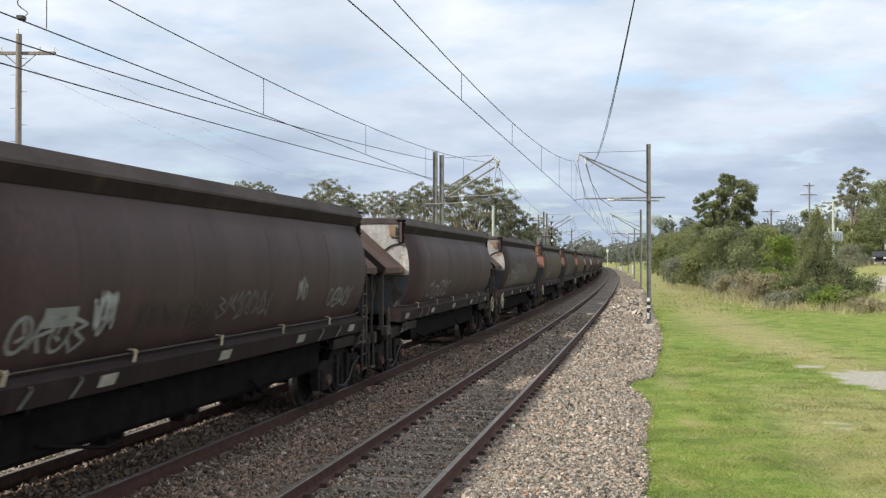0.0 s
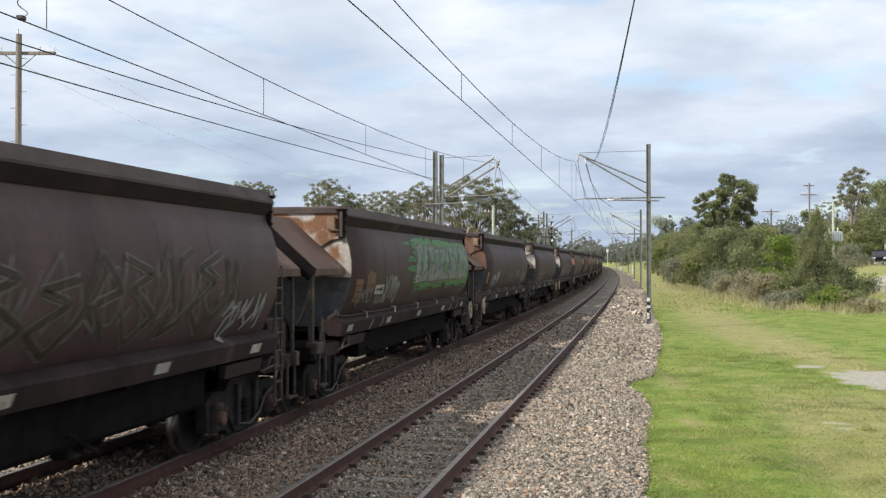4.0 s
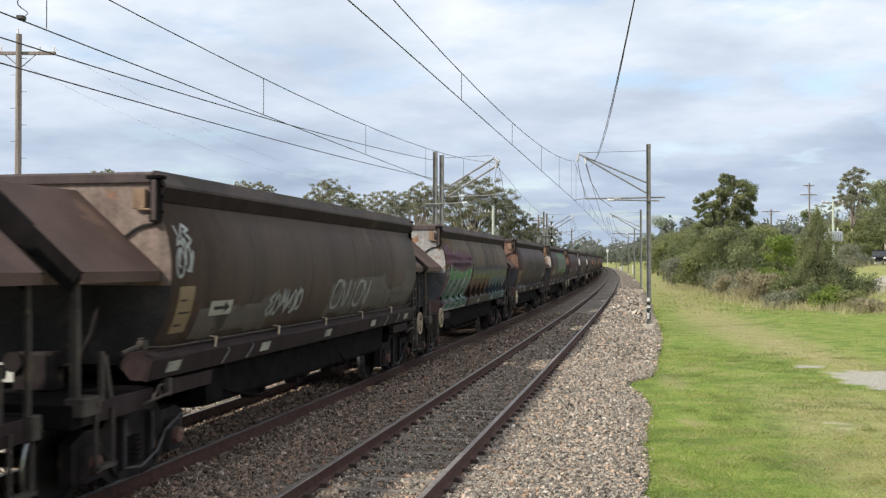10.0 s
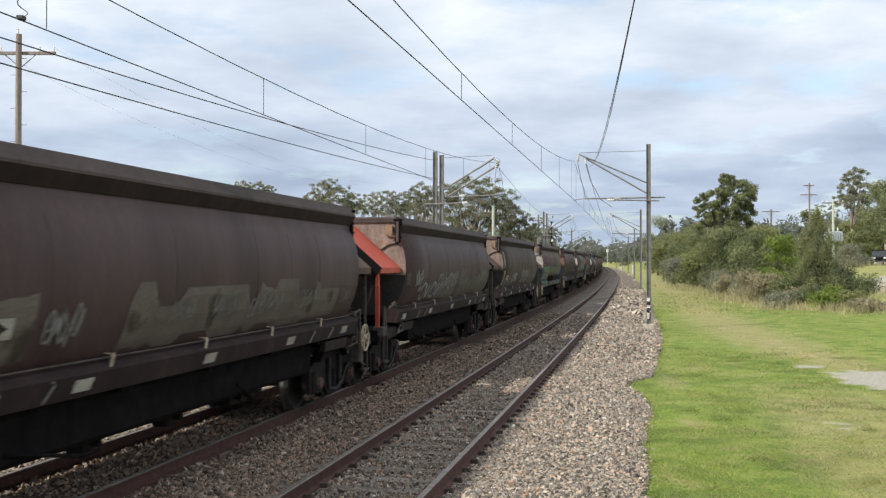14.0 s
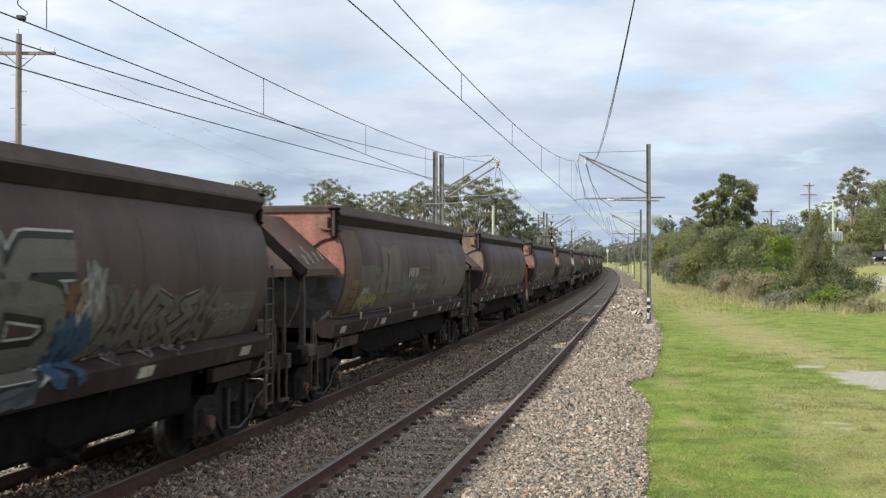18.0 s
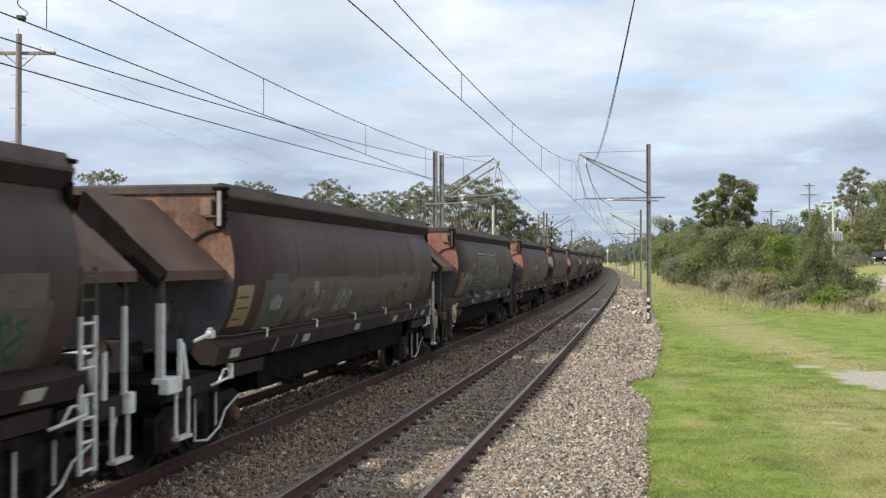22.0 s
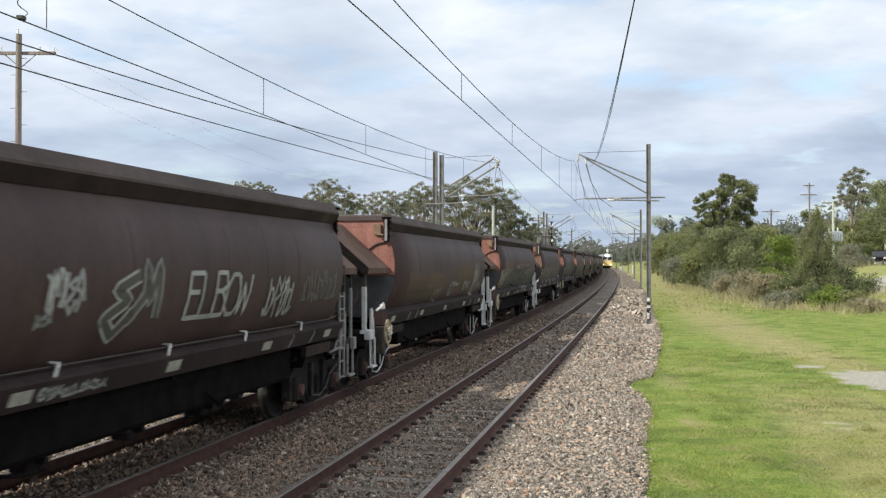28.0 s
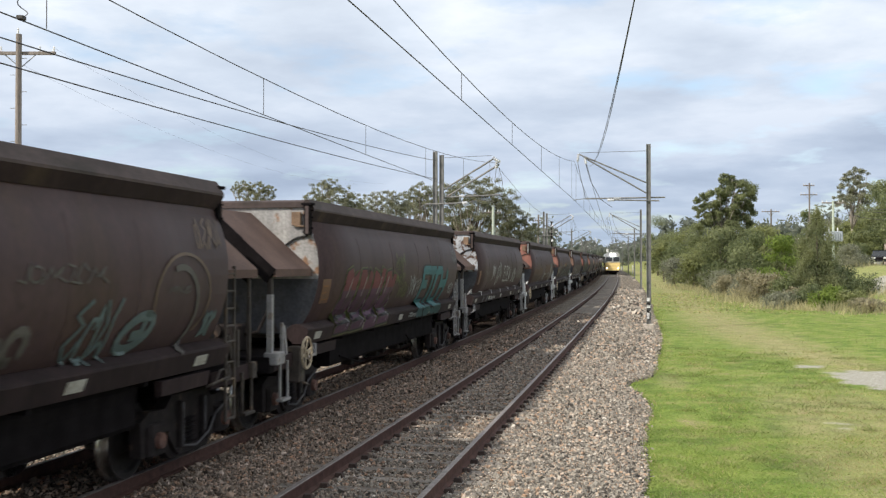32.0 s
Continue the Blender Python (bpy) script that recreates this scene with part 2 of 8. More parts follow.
def leafy(name, dark, light, gloss=0.45):
    """Foliage: the tone varies from clump to clump."""
    m, n, l, p = node_mat(name)
    geo = n.new("ShaderNodeNewGeometry")
    r = n.new("ShaderNodeValToRGB")
    r.color_ramp.elements[0].color, r.color_ramp.elements[1].color = (*dark, 1), (*light, 1)
    l.new(geo.outputs["Random Per Island"], r.inputs[0])
    tc = n.new("ShaderNodeTexCoord")
    t = n.new("ShaderNodeTexNoise")
    t.inputs["Scale"].default_value, t.inputs["Detail"].default_value = 0.55, 3
    l.new(tc.outputs["Object"], t.inputs["Vector"])
    r2 = n.new("ShaderNodeValToRGB")
    r2.color_ramp.elements[0].position, r2.color_ramp.elements[0].color = 0.35, (0.7, 0.72, 0.7, 1)
    r2.color_ramp.elements[1].position, r2.color_ramp.elements[1].color = 0.65, (1.25, 1.2, 1.1, 1)
    l.new(t.outputs["Fac"], r2.inputs[0])
    x = n.new("ShaderNodeMixRGB")
    x.blend_type, x.inputs[0].default_value = "MULTIPLY", 1.0
    l.new(r.outputs[0], x.inputs[1])
    l.new(r2.outputs[0], x.inputs[2])
    l.new(x.outputs[0], p.inputs["Base Color"])
    p.inputs["Roughness"].default_value = gloss
    p.inputs["Specular IOR Level"].default_value = 0.25
    tr = n.new("ShaderNodeBsdfTranslucent")
    l.new(x.outputs[0], tr.inputs["Color"])
    ms = n.new("ShaderNodeMixShader")
    ms.inputs[0].default_value = 0.5
    l.new(p.outputs[0], ms.inputs[1])
    l.new(tr.outputs[0], ms.inputs[2])
    l.new(ms.outputs[0], n["Material Output"].inputs["Surface"])
    return m


LEAF_GUM = leafy("gum leaves", (0.135, 0.16, 0.082), (0.275, 0.305, 0.16))
LEAF_GREY = leafy("grey gum leaves", (0.2, 0.21, 0.16), (0.36, 0.37, 0.28))
LEAF_DULL = leafy("dull far gum leaves", (0.155, 0.165, 0.11), (0.3, 0.31, 0.215))
LEAF_DARK = leafy("dark shrub leaves", (0.115, 0.14, 0.072), (0.225, 0.262, 0.13))
LEAF_LIGHT = leafy("fresh green shrub leaves", (0.145, 0.210, 0.048), (0.280, 0.360, 0.090))
LEAF_OLIVE = leafy("olive casuarina needles", (0.165, 0.188, 0.085), (0.31, 0.335, 0.158))
LEAF_DRY = leafy("dry scrub and grass heads", (0.25, 0.225, 0.15), (0.39, 0.36, 0.25))
STRAW = leafy("straw coloured grass heads", (0.36, 0.335, 0.20), (0.54, 0.50, 0.32), gloss=0.6)
NEEDLE = leafy("fine casuarina needles", (0.165, 0.188, 0.092), (0.28, 0.3, 0.16))
GRASS_BLADE = leafy("green grass blades", (0.200, 0.285, 0.064), (0.350, 0.430, 0.130), gloss=0.6)
GRASS_DRY = leafy("yellowed grass blades", (0.31, 0.285, 0.135), (0.47, 0.425, 0.225), gloss=0.6)


def stones_mat(name, tones, island):
    """Crushed stone: every stone its own tone."""
    m, n, l, p = node_mat(name)
    r = n.new("ShaderNodeValToRGB")
    while len(r.color_ramp.elements) < len(tones):
        r.color_ramp.elements.new(0.5)
    for e, (at, c) in zip(r.color_ramp.elements, tones):
        e.position, e.color = at, (*c, 1)
    tc = n.new("ShaderNodeTexCoord")
    if island:
        geo = n.new("ShaderNodeNewGeometry")
        l.new(geo.outputs["Random Per Island"], r.inputs[0])
        l.new(r.outputs[0], p.inputs["Base Color"])
    else:
        v = n.new("ShaderNodeTexVoronoi")
        v.inputs["Scale"].default_value = 22.0
        l.new(tc.outputs["Object"], v.inputs["Vector"])
        s = n.new("ShaderNodeSeparateColor")
        l.new(v.outputs["Color"], s.inputs[0])
        l.new(s.outputs[0], r.inputs[0])
        big = n.new("ShaderNodeTexNoise")
        big.inputs["Scale"].default_value, big.inputs["Detail"].default_value = 0.6, 4
        l.new(tc.outputs["Object"], big.inputs["Vector"])
        r2 = n.new("ShaderNodeValToRGB")
        r2.color_ramp.elements[0].position, r2.color_ramp.elements[0].color = 0.35, (0.78, 0.74, 0.7, 1)
        r2.color_ramp.elements[1].position, r2.color_ramp.elements[1].color = 0.65, (1.1, 1.1, 1.1, 1)
        l.new(big.outputs["Fac"], r2.inputs[0])
        x = n.new("ShaderNodeMixRGB")
        x.blend_type, x.inputs[0].default_value = "MULTIPLY", 1.0
        l.new(r.outputs[0], x.inputs[1])
        l.new(r2.outputs[0], x.inputs[2])
        l.new(x.outputs[0], p.inputs["Base Color"])
        b = n.new("ShaderNodeBump")
        b.inputs["Strength"].default_value, b.inputs["Distance"].default_value = 1.0, 0.05
        b.invert = True
        l.new(v.outputs["Distance"], b.inputs["Height"])
        l.new(b.outputs[0], p.inputs["Normal"])
    p.inputs["Roughness"].default_value = 0.9
    p.inputs["Specular IOR Level"].default_value = 0.2
    return m


TONES = [(0.0, (0.075, 0.066, 0.058)), (0.3, (0.205, 0.186, 0.160)), (0.55, (0.310, 0.279, 0.236)), (0.78, (0.395, 0.358, 0.304)), (0.90, (0.45, 0.300, 0.202)), (1.0, (0.64, 0.592, 0.52))]
BALLAST = stones_mat("crushed stone bed", [(a, (c[0] * 0.72, c[1] * 0.72, c[2] * 0.70)) for a, c in TONES], False)
STONE = stones_mat("crushed stone", TONES, True)
# Stone tones by the train: coal dust, with its shade put into the colour.
TONES_DUST_SHADE = [(a, (c[0] * 0.86, c[1] * 0.765, c[2] * 0.72)) for a, c in TONES]
BALLAST_DUST_SHADE = stones_mat("coal dusted stone bed darkened for train shade", [(a, (c[0] * 0.48, c[1] * 0.40, c[2] * 0.37)) for a, c in TONES], False)
STONE_DUST_SHADE = stones_mat("coal dusted crushed stone darkened for train shade", TONES_DUST_SHADE, True)


def ground_mat():
    """Mown grass that is yellowed along a worn track, bare to grit in places and paled for haze far off; the worn share
    is a property of the sheet.
    """
    m, n, l, p = node_mat("mown grass and worn track")
    tc = n.new("ShaderNodeTexCoord")
    at = n.new("ShaderNodeAttribute")
    at.attribute_name = "worn"
    sepc = n.new("ShaderNodeSeparateColor")
    l.new(at.outputs["Color"], sepc.inputs[0])

    def noise_at(scale, detail):
        t = n.new("ShaderNodeTexNoise")
        t.inputs["Scale"].default_value, t.inputs["Detail"].default_value = scale, detail
        l.new(tc.outputs["Object"], t.inputs["Vector"])
        return t.outputs["Fac"]

    def ramp(fac, stops):
        r = n.new("ShaderNodeValToRGB")
        while len(r.color_ramp.elements) < len(stops):
            r.color_ramp.elements.new(0.5)
        for e, (a, c) in zip(r.color_ramp.elements, stops):
            e.position, e.color = a, (*c, 1)
        l.new(fac, r.inputs[0])
        return r.outputs[0]

    def mix(kind, fac, a, b):
        x = n.new("ShaderNodeMixRGB")
        x.blend_type = kind
        if isinstance(fac, float):
            x.inputs[0].default_value = fac
        else:
            l.new(fac, x.inputs[0])
        l.new(a, x.inputs[1])
        l.new(b, x.inputs[2])
        return x.outputs[0]

    green = ramp(noise_at(1.5, 7), [(0.28, (0.125, 0.160, 0.050)), (0.42, (0.150, 0.220, 0.050)), (0.54, (0.225, 0.285, 0.072)), (0.64, (0.270, 0.275, 0.105)), (0.74, (0.33, 0.29, 0.160))])
    dry = ramp(noise_at(2.2, 5), [(0.3, (0.285, 0.255, 0.125)), (0.7, (0.42, 0.37, 0.21))])
    grit = ramp(noise_at(14.0, 4), [(0.3, (0.30, 0.28, 0.25)), (0.7, (0.47, 0.45, 0.41))])
    edge = n.new("ShaderNodeMath")
    edge.operation = "ADD"
    l.new(sepc.outputs[0], edge.inputs[0])
    jit = n.new("ShaderNodeMapRange")
    jit.inputs["To Min"].default_value, jit.inputs["To Max"].default_value = -0.5, 0.5
    l.new(noise_at(1.7, 6), jit.inputs["Value"])
    l.new(jit.outputs[0], edge.inputs[1])
    worn = ramp(edge.outputs[0], [(0.15, (0, 0, 0)), (0.95, (0.85, 0.85, 0.85))])
    edge2 = n.new("ShaderNodeMath")
    edge2.operation = "ADD"
    l.new(sepc.outputs[1], edge2.inputs[0])
    l.new(jit.outputs[0], edge2.inputs[1])
    bare = ramp(edge2.outputs[0], [(0.42, (0, 0, 0)), (0.6, (1, 1, 1))])
    col = mix("MIX", bare, mix("MIX", worn, green, dry), grit)
    fine = noise_at(22.0, 4)
    col = mix("MULTIPLY", 1.0, col, ramp(fine, [(0.28, (0.62, 0.64, 0.6)), (0.7, (1.2, 1.2, 1.15))]))
    l.new(col, p.inputs["Base Color"])
    p.inputs["Roughness"].default_value = 0.95
    p.inputs["Specular IOR Level"].default_value = 0.1
    b = n.new("ShaderNodeBump")
    b.inputs["Strength"].default_value, b.inputs["Distance"].default_value = 0.6, 0.06
    l.new(fine, b.inputs["Height"])
    l.new(b.outputs[0], p.inputs["Normal"])
    return m


GROUND = ground_mat()


# ---- mesh building ----
class Shape:
    """Collects faces for one mesh."""

    def __init__(self):
        self.v, self.f, self.m = [], [], []

    def add(self, verts, faces, mi=0):
        o = len(self.v)
        self.v += [tuple(p) for p in verts]
        self.f += [tuple(i + o for i in f) for f in faces]
        self.m += [mi] * len(faces)
        return self

    def hexa(self, c, mi=0):
        """Eight corners: bottom ring, then top ring."""
        return self.add(c, [(3, 2, 1, 0), (4, 5, 6, 7), (0, 1, 5, 4), (1, 2, 6, 5), (2, 3, 7, 6), (3, 0, 4, 7)], mi)

    def box(self, x0, x1, y0, y1, z0, z1, bev=0.0, mi=0):
        """A box with its long edges chamfered in plan and its top drawn in by bev."""
        if bev <= 0:
            return self.hexa([(x0, y0, z0), (x1, y0, z0), (x1, y1, z0), (x0, y1, z0), (x0, y0, z1), (x1, y0, z1), (x1, y1, z1), (x0, y1, z1)], mi)
        b = min(bev, (x1 - x0) * 0.4, (y1 - y0) * 0.4, (z1 - z0) * 0.4)

        def ring(d, z):
            return [(x0 + d + b, y0 + d, z), (x1 - d - b, y0 + d, z), (x1 - d, y0 + d + b, z), (x1 - d, y1 - d - b, z),
                    (x1 - d - b, y1 - d, z), (x0 + d + b, y1 - d, z), (x0 + d, y1 - d - b, z), (x0 + d, y0 + d + b, z)]
        d = b * 0.6
        vs = ring(d, z0) + ring(0, z0 + d) + ring(0, z1 - d) + ring(d, z1)
        fs = [tuple(range(7, -1, -1)), tuple(range(24, 32))]
        for k in range(3):
            for i in range(8):
                j = (i + 1) % 8
                fs.append((k * 8 + i, k * 8 + j, k * 8 + 8 + j, k * 8 + 8 + i))
        return self.add(vs, fs, mi)

    def rod(self, p, q, r, n=8, r2=None, mi=0):
        p, q = Vector(p), Vector(q)
        d = q - p
        if d.length < 1e-6:
            return self
        r2 = r if r2 is None else r2
        a = d.orthogonal().normalized()
        b = d.normalized().cross(a)
        vs = []
        for c, rr in ((p, r), (q, r2)):
            vs += [c + (a * math.cos(2 * math.pi * i / n) + b * math.sin(2 * math.pi * i / n)) * rr for i in range(n)]
        fs = [(i, (i + 1) % n, n + (i + 1) % n, n + i) for i in range(n)] + [tuple(range(n - 1, -1, -1)), tuple(range(n, 2 * n))]
        return self.add(vs, fs, mi)

    def pipe(self, pts, r, n=6, mi=0):
        pts = [Vector(p) for p in pts]
        rings, side = [], None
        for i, p in enumerate(pts):
            d = (pts[min(i + 1, len(pts) - 1)] - pts[max(i - 1, 0)]).normalized()
            side = d.orthogonal().normalized() if side is None else (side - d * side.dot(d)).normalized()
            up = d.cross(side)
            rings.append([p + (side * math.cos(2 * math.pi * k / n) + up * math.sin(2 * math.pi * k / n)) * r for k in range(n)])
        return self.sweep(n, rings, mi=mi)

    def sweep(self, prof, rings, caps=True, closed=True, mi=0):
        """prof: count of points in a ring; rings: lists of that many points."""
        n = prof
        vs = [p for ring in rings for p in ring]
        fs = []
        for k in range(len(rings) - 1):
            for i in range(n if closed else n - 1):
                j = (i + 1) % n
                fs.append((k * n + i, k * n + j, (k + 1) * n + j, (k + 1) * n + i))
        if caps and closed:
            fs += [tuple(range(n - 1, -1, -1)), tuple((len(rings) - 1) * n + i for i in range(n))]
        return self.add(vs, fs, mi)

    def mesh(self, name, mats, smooth=False):
        me = bpy.data.meshes.new(name)
        me.from_pydata(self.v, [], self.f)
        for mt in mats:
            me.materials.append(mt)
        if len(mats) > 1:
            me.polygons.foreach_set("material_index", self.m)
        if smooth:
            me.polygons.foreach_set("use_smooth", [True] * len(me.polygons))
        me.update()
        return me


def tidy(me, smooth_angle=0.7):
    """Outward normals."""
    bm = bmesh.new()
    bm.from_mesh(me)
    bmesh.ops.recalc_face_normals(bm, faces=bm.faces)
    bm.to_mesh(me)
    bm.free()
    return me


CACHE = {}


def part(name, build, material, parent, label="", key=None, at=None, smooth=False, wide=1.0):
    """One mesh object under a thing or a part. build() gives the Shape; alike parts share one mesh and take their own material."""
    mats = material if isinstance(material, (list, tuple)) else [material]
    key = key or None
    if key is None or key not in CACHE:
        sh = build() if callable(build) else build
        if wide != 1.0:
            sh.v = [(x * wide, y, z) for x, y, z in sh.v]
        me = tidy(sh.mesh(name, mats, smooth))
        if key is not None:
            CACHE[key] = me
    else:
        me = CACHE[key]
    ob = new(name, me)
    for i, mt in enumerate(mats):
        if me.materials[i] != mt:
            ob.material_slots[i].link = "OBJECT"
            ob.material_slots[i].material = mt
    ob.parent = parent
    if at is not None:
        ob.matrix_basis = Matrix.Translation((at.translation.x * (wide - 1.0), 0, 0)) @ at
    if label:
        ob["label"] = label
    return ob


def thing(name, label, category, m=None, group="", kind=""):
    ob = new(name)
    ob.empty_display_size = 0.3
    if m is not None:
        ob.matrix_basis = m
    return tagged(ob, label, category, group, kind)


def solo(name, shape, mats, label, category, m=None, group="", kind="", smooth=False, fix=True):
    mats = mats if isinstance(mats, (list, tuple)) else [mats]
    me = shape.mesh(name, mats, smooth)
    ob = new(name, tidy(me) if fix else me)
    if m is not None:
        ob.matrix_basis = m
    return tagged(ob, label, category, group, kind)


# ---- ground, stone bed, rails ----
def smooth01(a, b, v):
    t = min(1.0, max(0.0, (v - a) / (b - a)))
    return t * t * (3 - 2 * t)


def verge(s):
    """How the edge of the grass wanders over the stones."""
    out = min(0.72, max(0.0, 0.034 * (s - 21))) + 0.14 * math.exp(-((s - 21) / 1.3) ** 2) - 0.60 * math.exp(-((s - 25.2) / 1.7) ** 2)
    return out + 0.05 * noise.noise((s * 0.9, 7.0, 0.0)) + 0.07 * noise.noise((s * 2.7, 1.0, 0.0)) + 0.05 * noise.noise((s * 7.0, 4.0, 0.0))


def ground_z(s, off):
    z = -0.405 + 0.05 * noise.noise((s * 0.11, off * 0.2, 0.0))
    if -9.5 < off < 4.6:
        z -= 0.30 * smooth01(-9.5, -8.0, off) * (1 - smooth01(2.84 + verge(s), 3.16 + verge(s), off))
    z += 2.55 * smooth01(15.5, 25.0, off) * smooth01(25, 75, s)
    z += 0.25 * noise.noise((s * 0.02, off * 0.03, 3.0)) * smooth01(9, 20, abs(off))
    return rise(s) + z


def ground_at(x, y):
    s, off = chain(x, y)
    return ground_z(s, off)


def steps(*spans):
    out = []
    for a, b, d in spans:
        n = max(1, round((b - a) / d))
        out += [a + (b - a) * i / n for i in range(n)]
    return out


def worn_haze_share(s, off):
    mid = 6.35 + 3.1 * math.exp(-max(0.0, s - 28) / 13.0)
    wide = 1.25 + 0.7 * smooth01(30, 45, s)
    w = 0.88 * math.exp(-((off - mid) / wide) ** 2) * smooth01(20, 32, s)
    w = max(w, 0.66 * smooth01(4.5, 6.0, off) * (1 - smooth01(22, 30, s)))
    w = max(w, 0.40 * math.exp(-((off - 4.4) / 0.5) ** 2) * math.exp(-((s - 30) / 2.0) ** 2))
    w = max(w, 0.5 * smooth01(9.0, 12.0, off) * smooth01(70, 95, s) * (1 - smooth01(15, 18, off)))
    # Far verge: distance haze put in as a larger dry share.
    w = max(w, 0.60 * smooth01(48, 85, s) * smooth01(2.5, 4.0, off))
    g = 0.95 * math.exp(-((off - 9.7) / 2.0) ** 4) * math.exp(-((s - 27.9) / 2.4) ** 4)
    g = max(g, 0.66 * math.exp(-((off - 7.6) / 0.7) ** 2) * math.exp(-((s - 31.0) / 0.8) ** 2))
    g = max(g, 0.50 * math.exp(-((off - 6.5) / 0.5) ** 2) * math.exp(-((s - 20.0) / 0.9) ** 2))
    g = max(g, 0.9 * math.exp(-((off - 20.5) / 1.6) ** 4) * (s < 85))
    w = max(w, 0.62 * math.exp(-((off - 3.75) / 0.45) ** 2) * math.exp(-((s - 26.0) / 2.2) ** 2))
    if off < -5.6:
        w, g = max(w, 0.9), max(g, 0.85 * (1 - smooth01(60, 120, s)) * smooth01(-40, -20, off))
    return w, g


def build_ground():
    ss = steps((-120, 4, 8), (4, 62, 0.35), (62, 130, 2.5), (130, 400, 12), (400, 1200, 60), (1200, 3600, 200)) + [3600]
    oo = steps((-2600, -300, 230), (-300, -40, 26), (-40, -10, 4), (-10, 2.4, 0.8), (2.4, 4.6, 0.11), (4.6, 14, 0.35), (14, 30, 1.0), (30, 80, 6), (80, 300, 30), (300, 2600, 230)) + [2600]
    vs, cols = [], []
    for s in ss:
        for o in oo:
            p = track(s, o)
            vs.append((p.x, p.y, ground_z(s, o)))
            w, g = worn_haze_share(s, o)
            cols += [w, g, 0.0, 1.0]
    n = len(oo)
    fs = [(i * n + j, i * n + j + 1, (i + 1) * n + j + 1, (i + 1) * n + j) for i in range(len(ss) - 1) for j in range(n - 1)]
    me = bpy.data.meshes.new("ground")
    me.from_pydata(vs, [], fs)
    me.materials.append(GROUND)
    ca = me.color_attributes.new("worn", "FLOAT_COLOR", "POINT")
    ca.data.foreach_set("color", cols)
    me.polygons.foreach_set("use_smooth", [True] * len(me.polygons))
    tagged(new("ground", me), "mown green grass with a yellowed worn vehicle track", "ground", kind="structure")


build_ground()


def bed_z(off):
    """The stone bed's section, below rail top."""
    pts = [(-7.6, -0.85), (-6.4, -0.42), (-5.4, -0.20), (-3.55, -0.165), (-1.8, -0.185), (-1.2, -0.183), (0, -0.183), (1.5, -0.186), (2.1, -0.25), (3.05, -0.39), (3.45, -0.43), (4.25, -0.47), (4.55, -0.80)]
    for (a, za), (b, zb) in zip(pts[:-1], pts[1:]):
        if off <= b:
            return za + (zb - za) * max(0.0, (off - a)) / (b - a)
    return pts[-1][1]


def build_bed():
    ss = steps((-60, 6, 6), (6, 45, 0.3), (45, 110, 1.5), (110, 500, 10), (500, 1800, 60)) + [1800]
    oo = steps((-7.6, -5.4, 0.55), (-5.4, -2.4, 0.6), (-2.4, 2.35, 0.25), (2.35, 4.55, 0.1)) + [4.55]
    vs = []
    for s in ss:
        for o in oo:
            jig = 0.012 * noise.noise((s * 3.1, o * 3.7, 1.0)) + 0.02 * noise.noise((s * 0.5, o * 0.9, 5.0))
            jig -= 0.35 * smooth01(3.10 + verge(s), 3.35 + verge(s), o)
            p = track(s, o, bed_z(o) + jig)
            vs.append(tuple(p))
    n = len(oo)
    fs = [(i * n + j, i * n + j + 1, (i + 1) * n + j + 1, (i + 1) * n + j) for i in range(len(ss) - 1) for j in range(n - 1)]
    me = bpy.data.meshes.new("track_bed")
    me.from_pydata(vs, [], fs)
    me.materials.append(BALLAST)
    me.materials.append(BALLAST_DUST_SHADE)
    # Bed between the far rails also carries the train's shade in its colour.
    me.polygons.foreach_set("material_index", [1 if -4.7 < oo[j] < -2.3 else 0 for i in range(len(ss) - 1) for j in range(n - 1)])
    return tagged(new("track_bed", me), "pinkish grey crushed stone ballast under two tracks", "ballast", kind="structure")


bed = build_bed()


def fast_mesh(name, verts, tris, mats, per_face=None):
    """A mesh of many triangles or quads from arrays."""
    me = bpy.data.meshes.new(name)
    k = tris.shape[1]
    me.vertices.add(len(verts))
    me.vertices.foreach_set("co", verts.astype(np.float32).ravel())
    me.loops.add(tris.size)
    me.loops.foreach_set("vertex_index", tris.astype(np.int32).ravel())
    me.polygons.add(len(tris))
    me.polygons.foreach_set("loop_start", np.arange(0, tris.size, k, dtype=np.int32))
    for mt in mats:
        me.materials.append(mt)
    if per_face is not None:
        me.polygons.foreach_set("material_index", per_face.astype(np.int32))
    me.polygons.foreach_set("use_smooth", np.zeros(len(tris), bool))
    me.update(calc_edges=True)
    return me


def track_np(s, off):
    h = HEAD - s / RADIUS
    return np.stack([CX + (RADIUS + off) * np.cos(h), CY - (RADIUS + off) * np.sin(h)], 1)


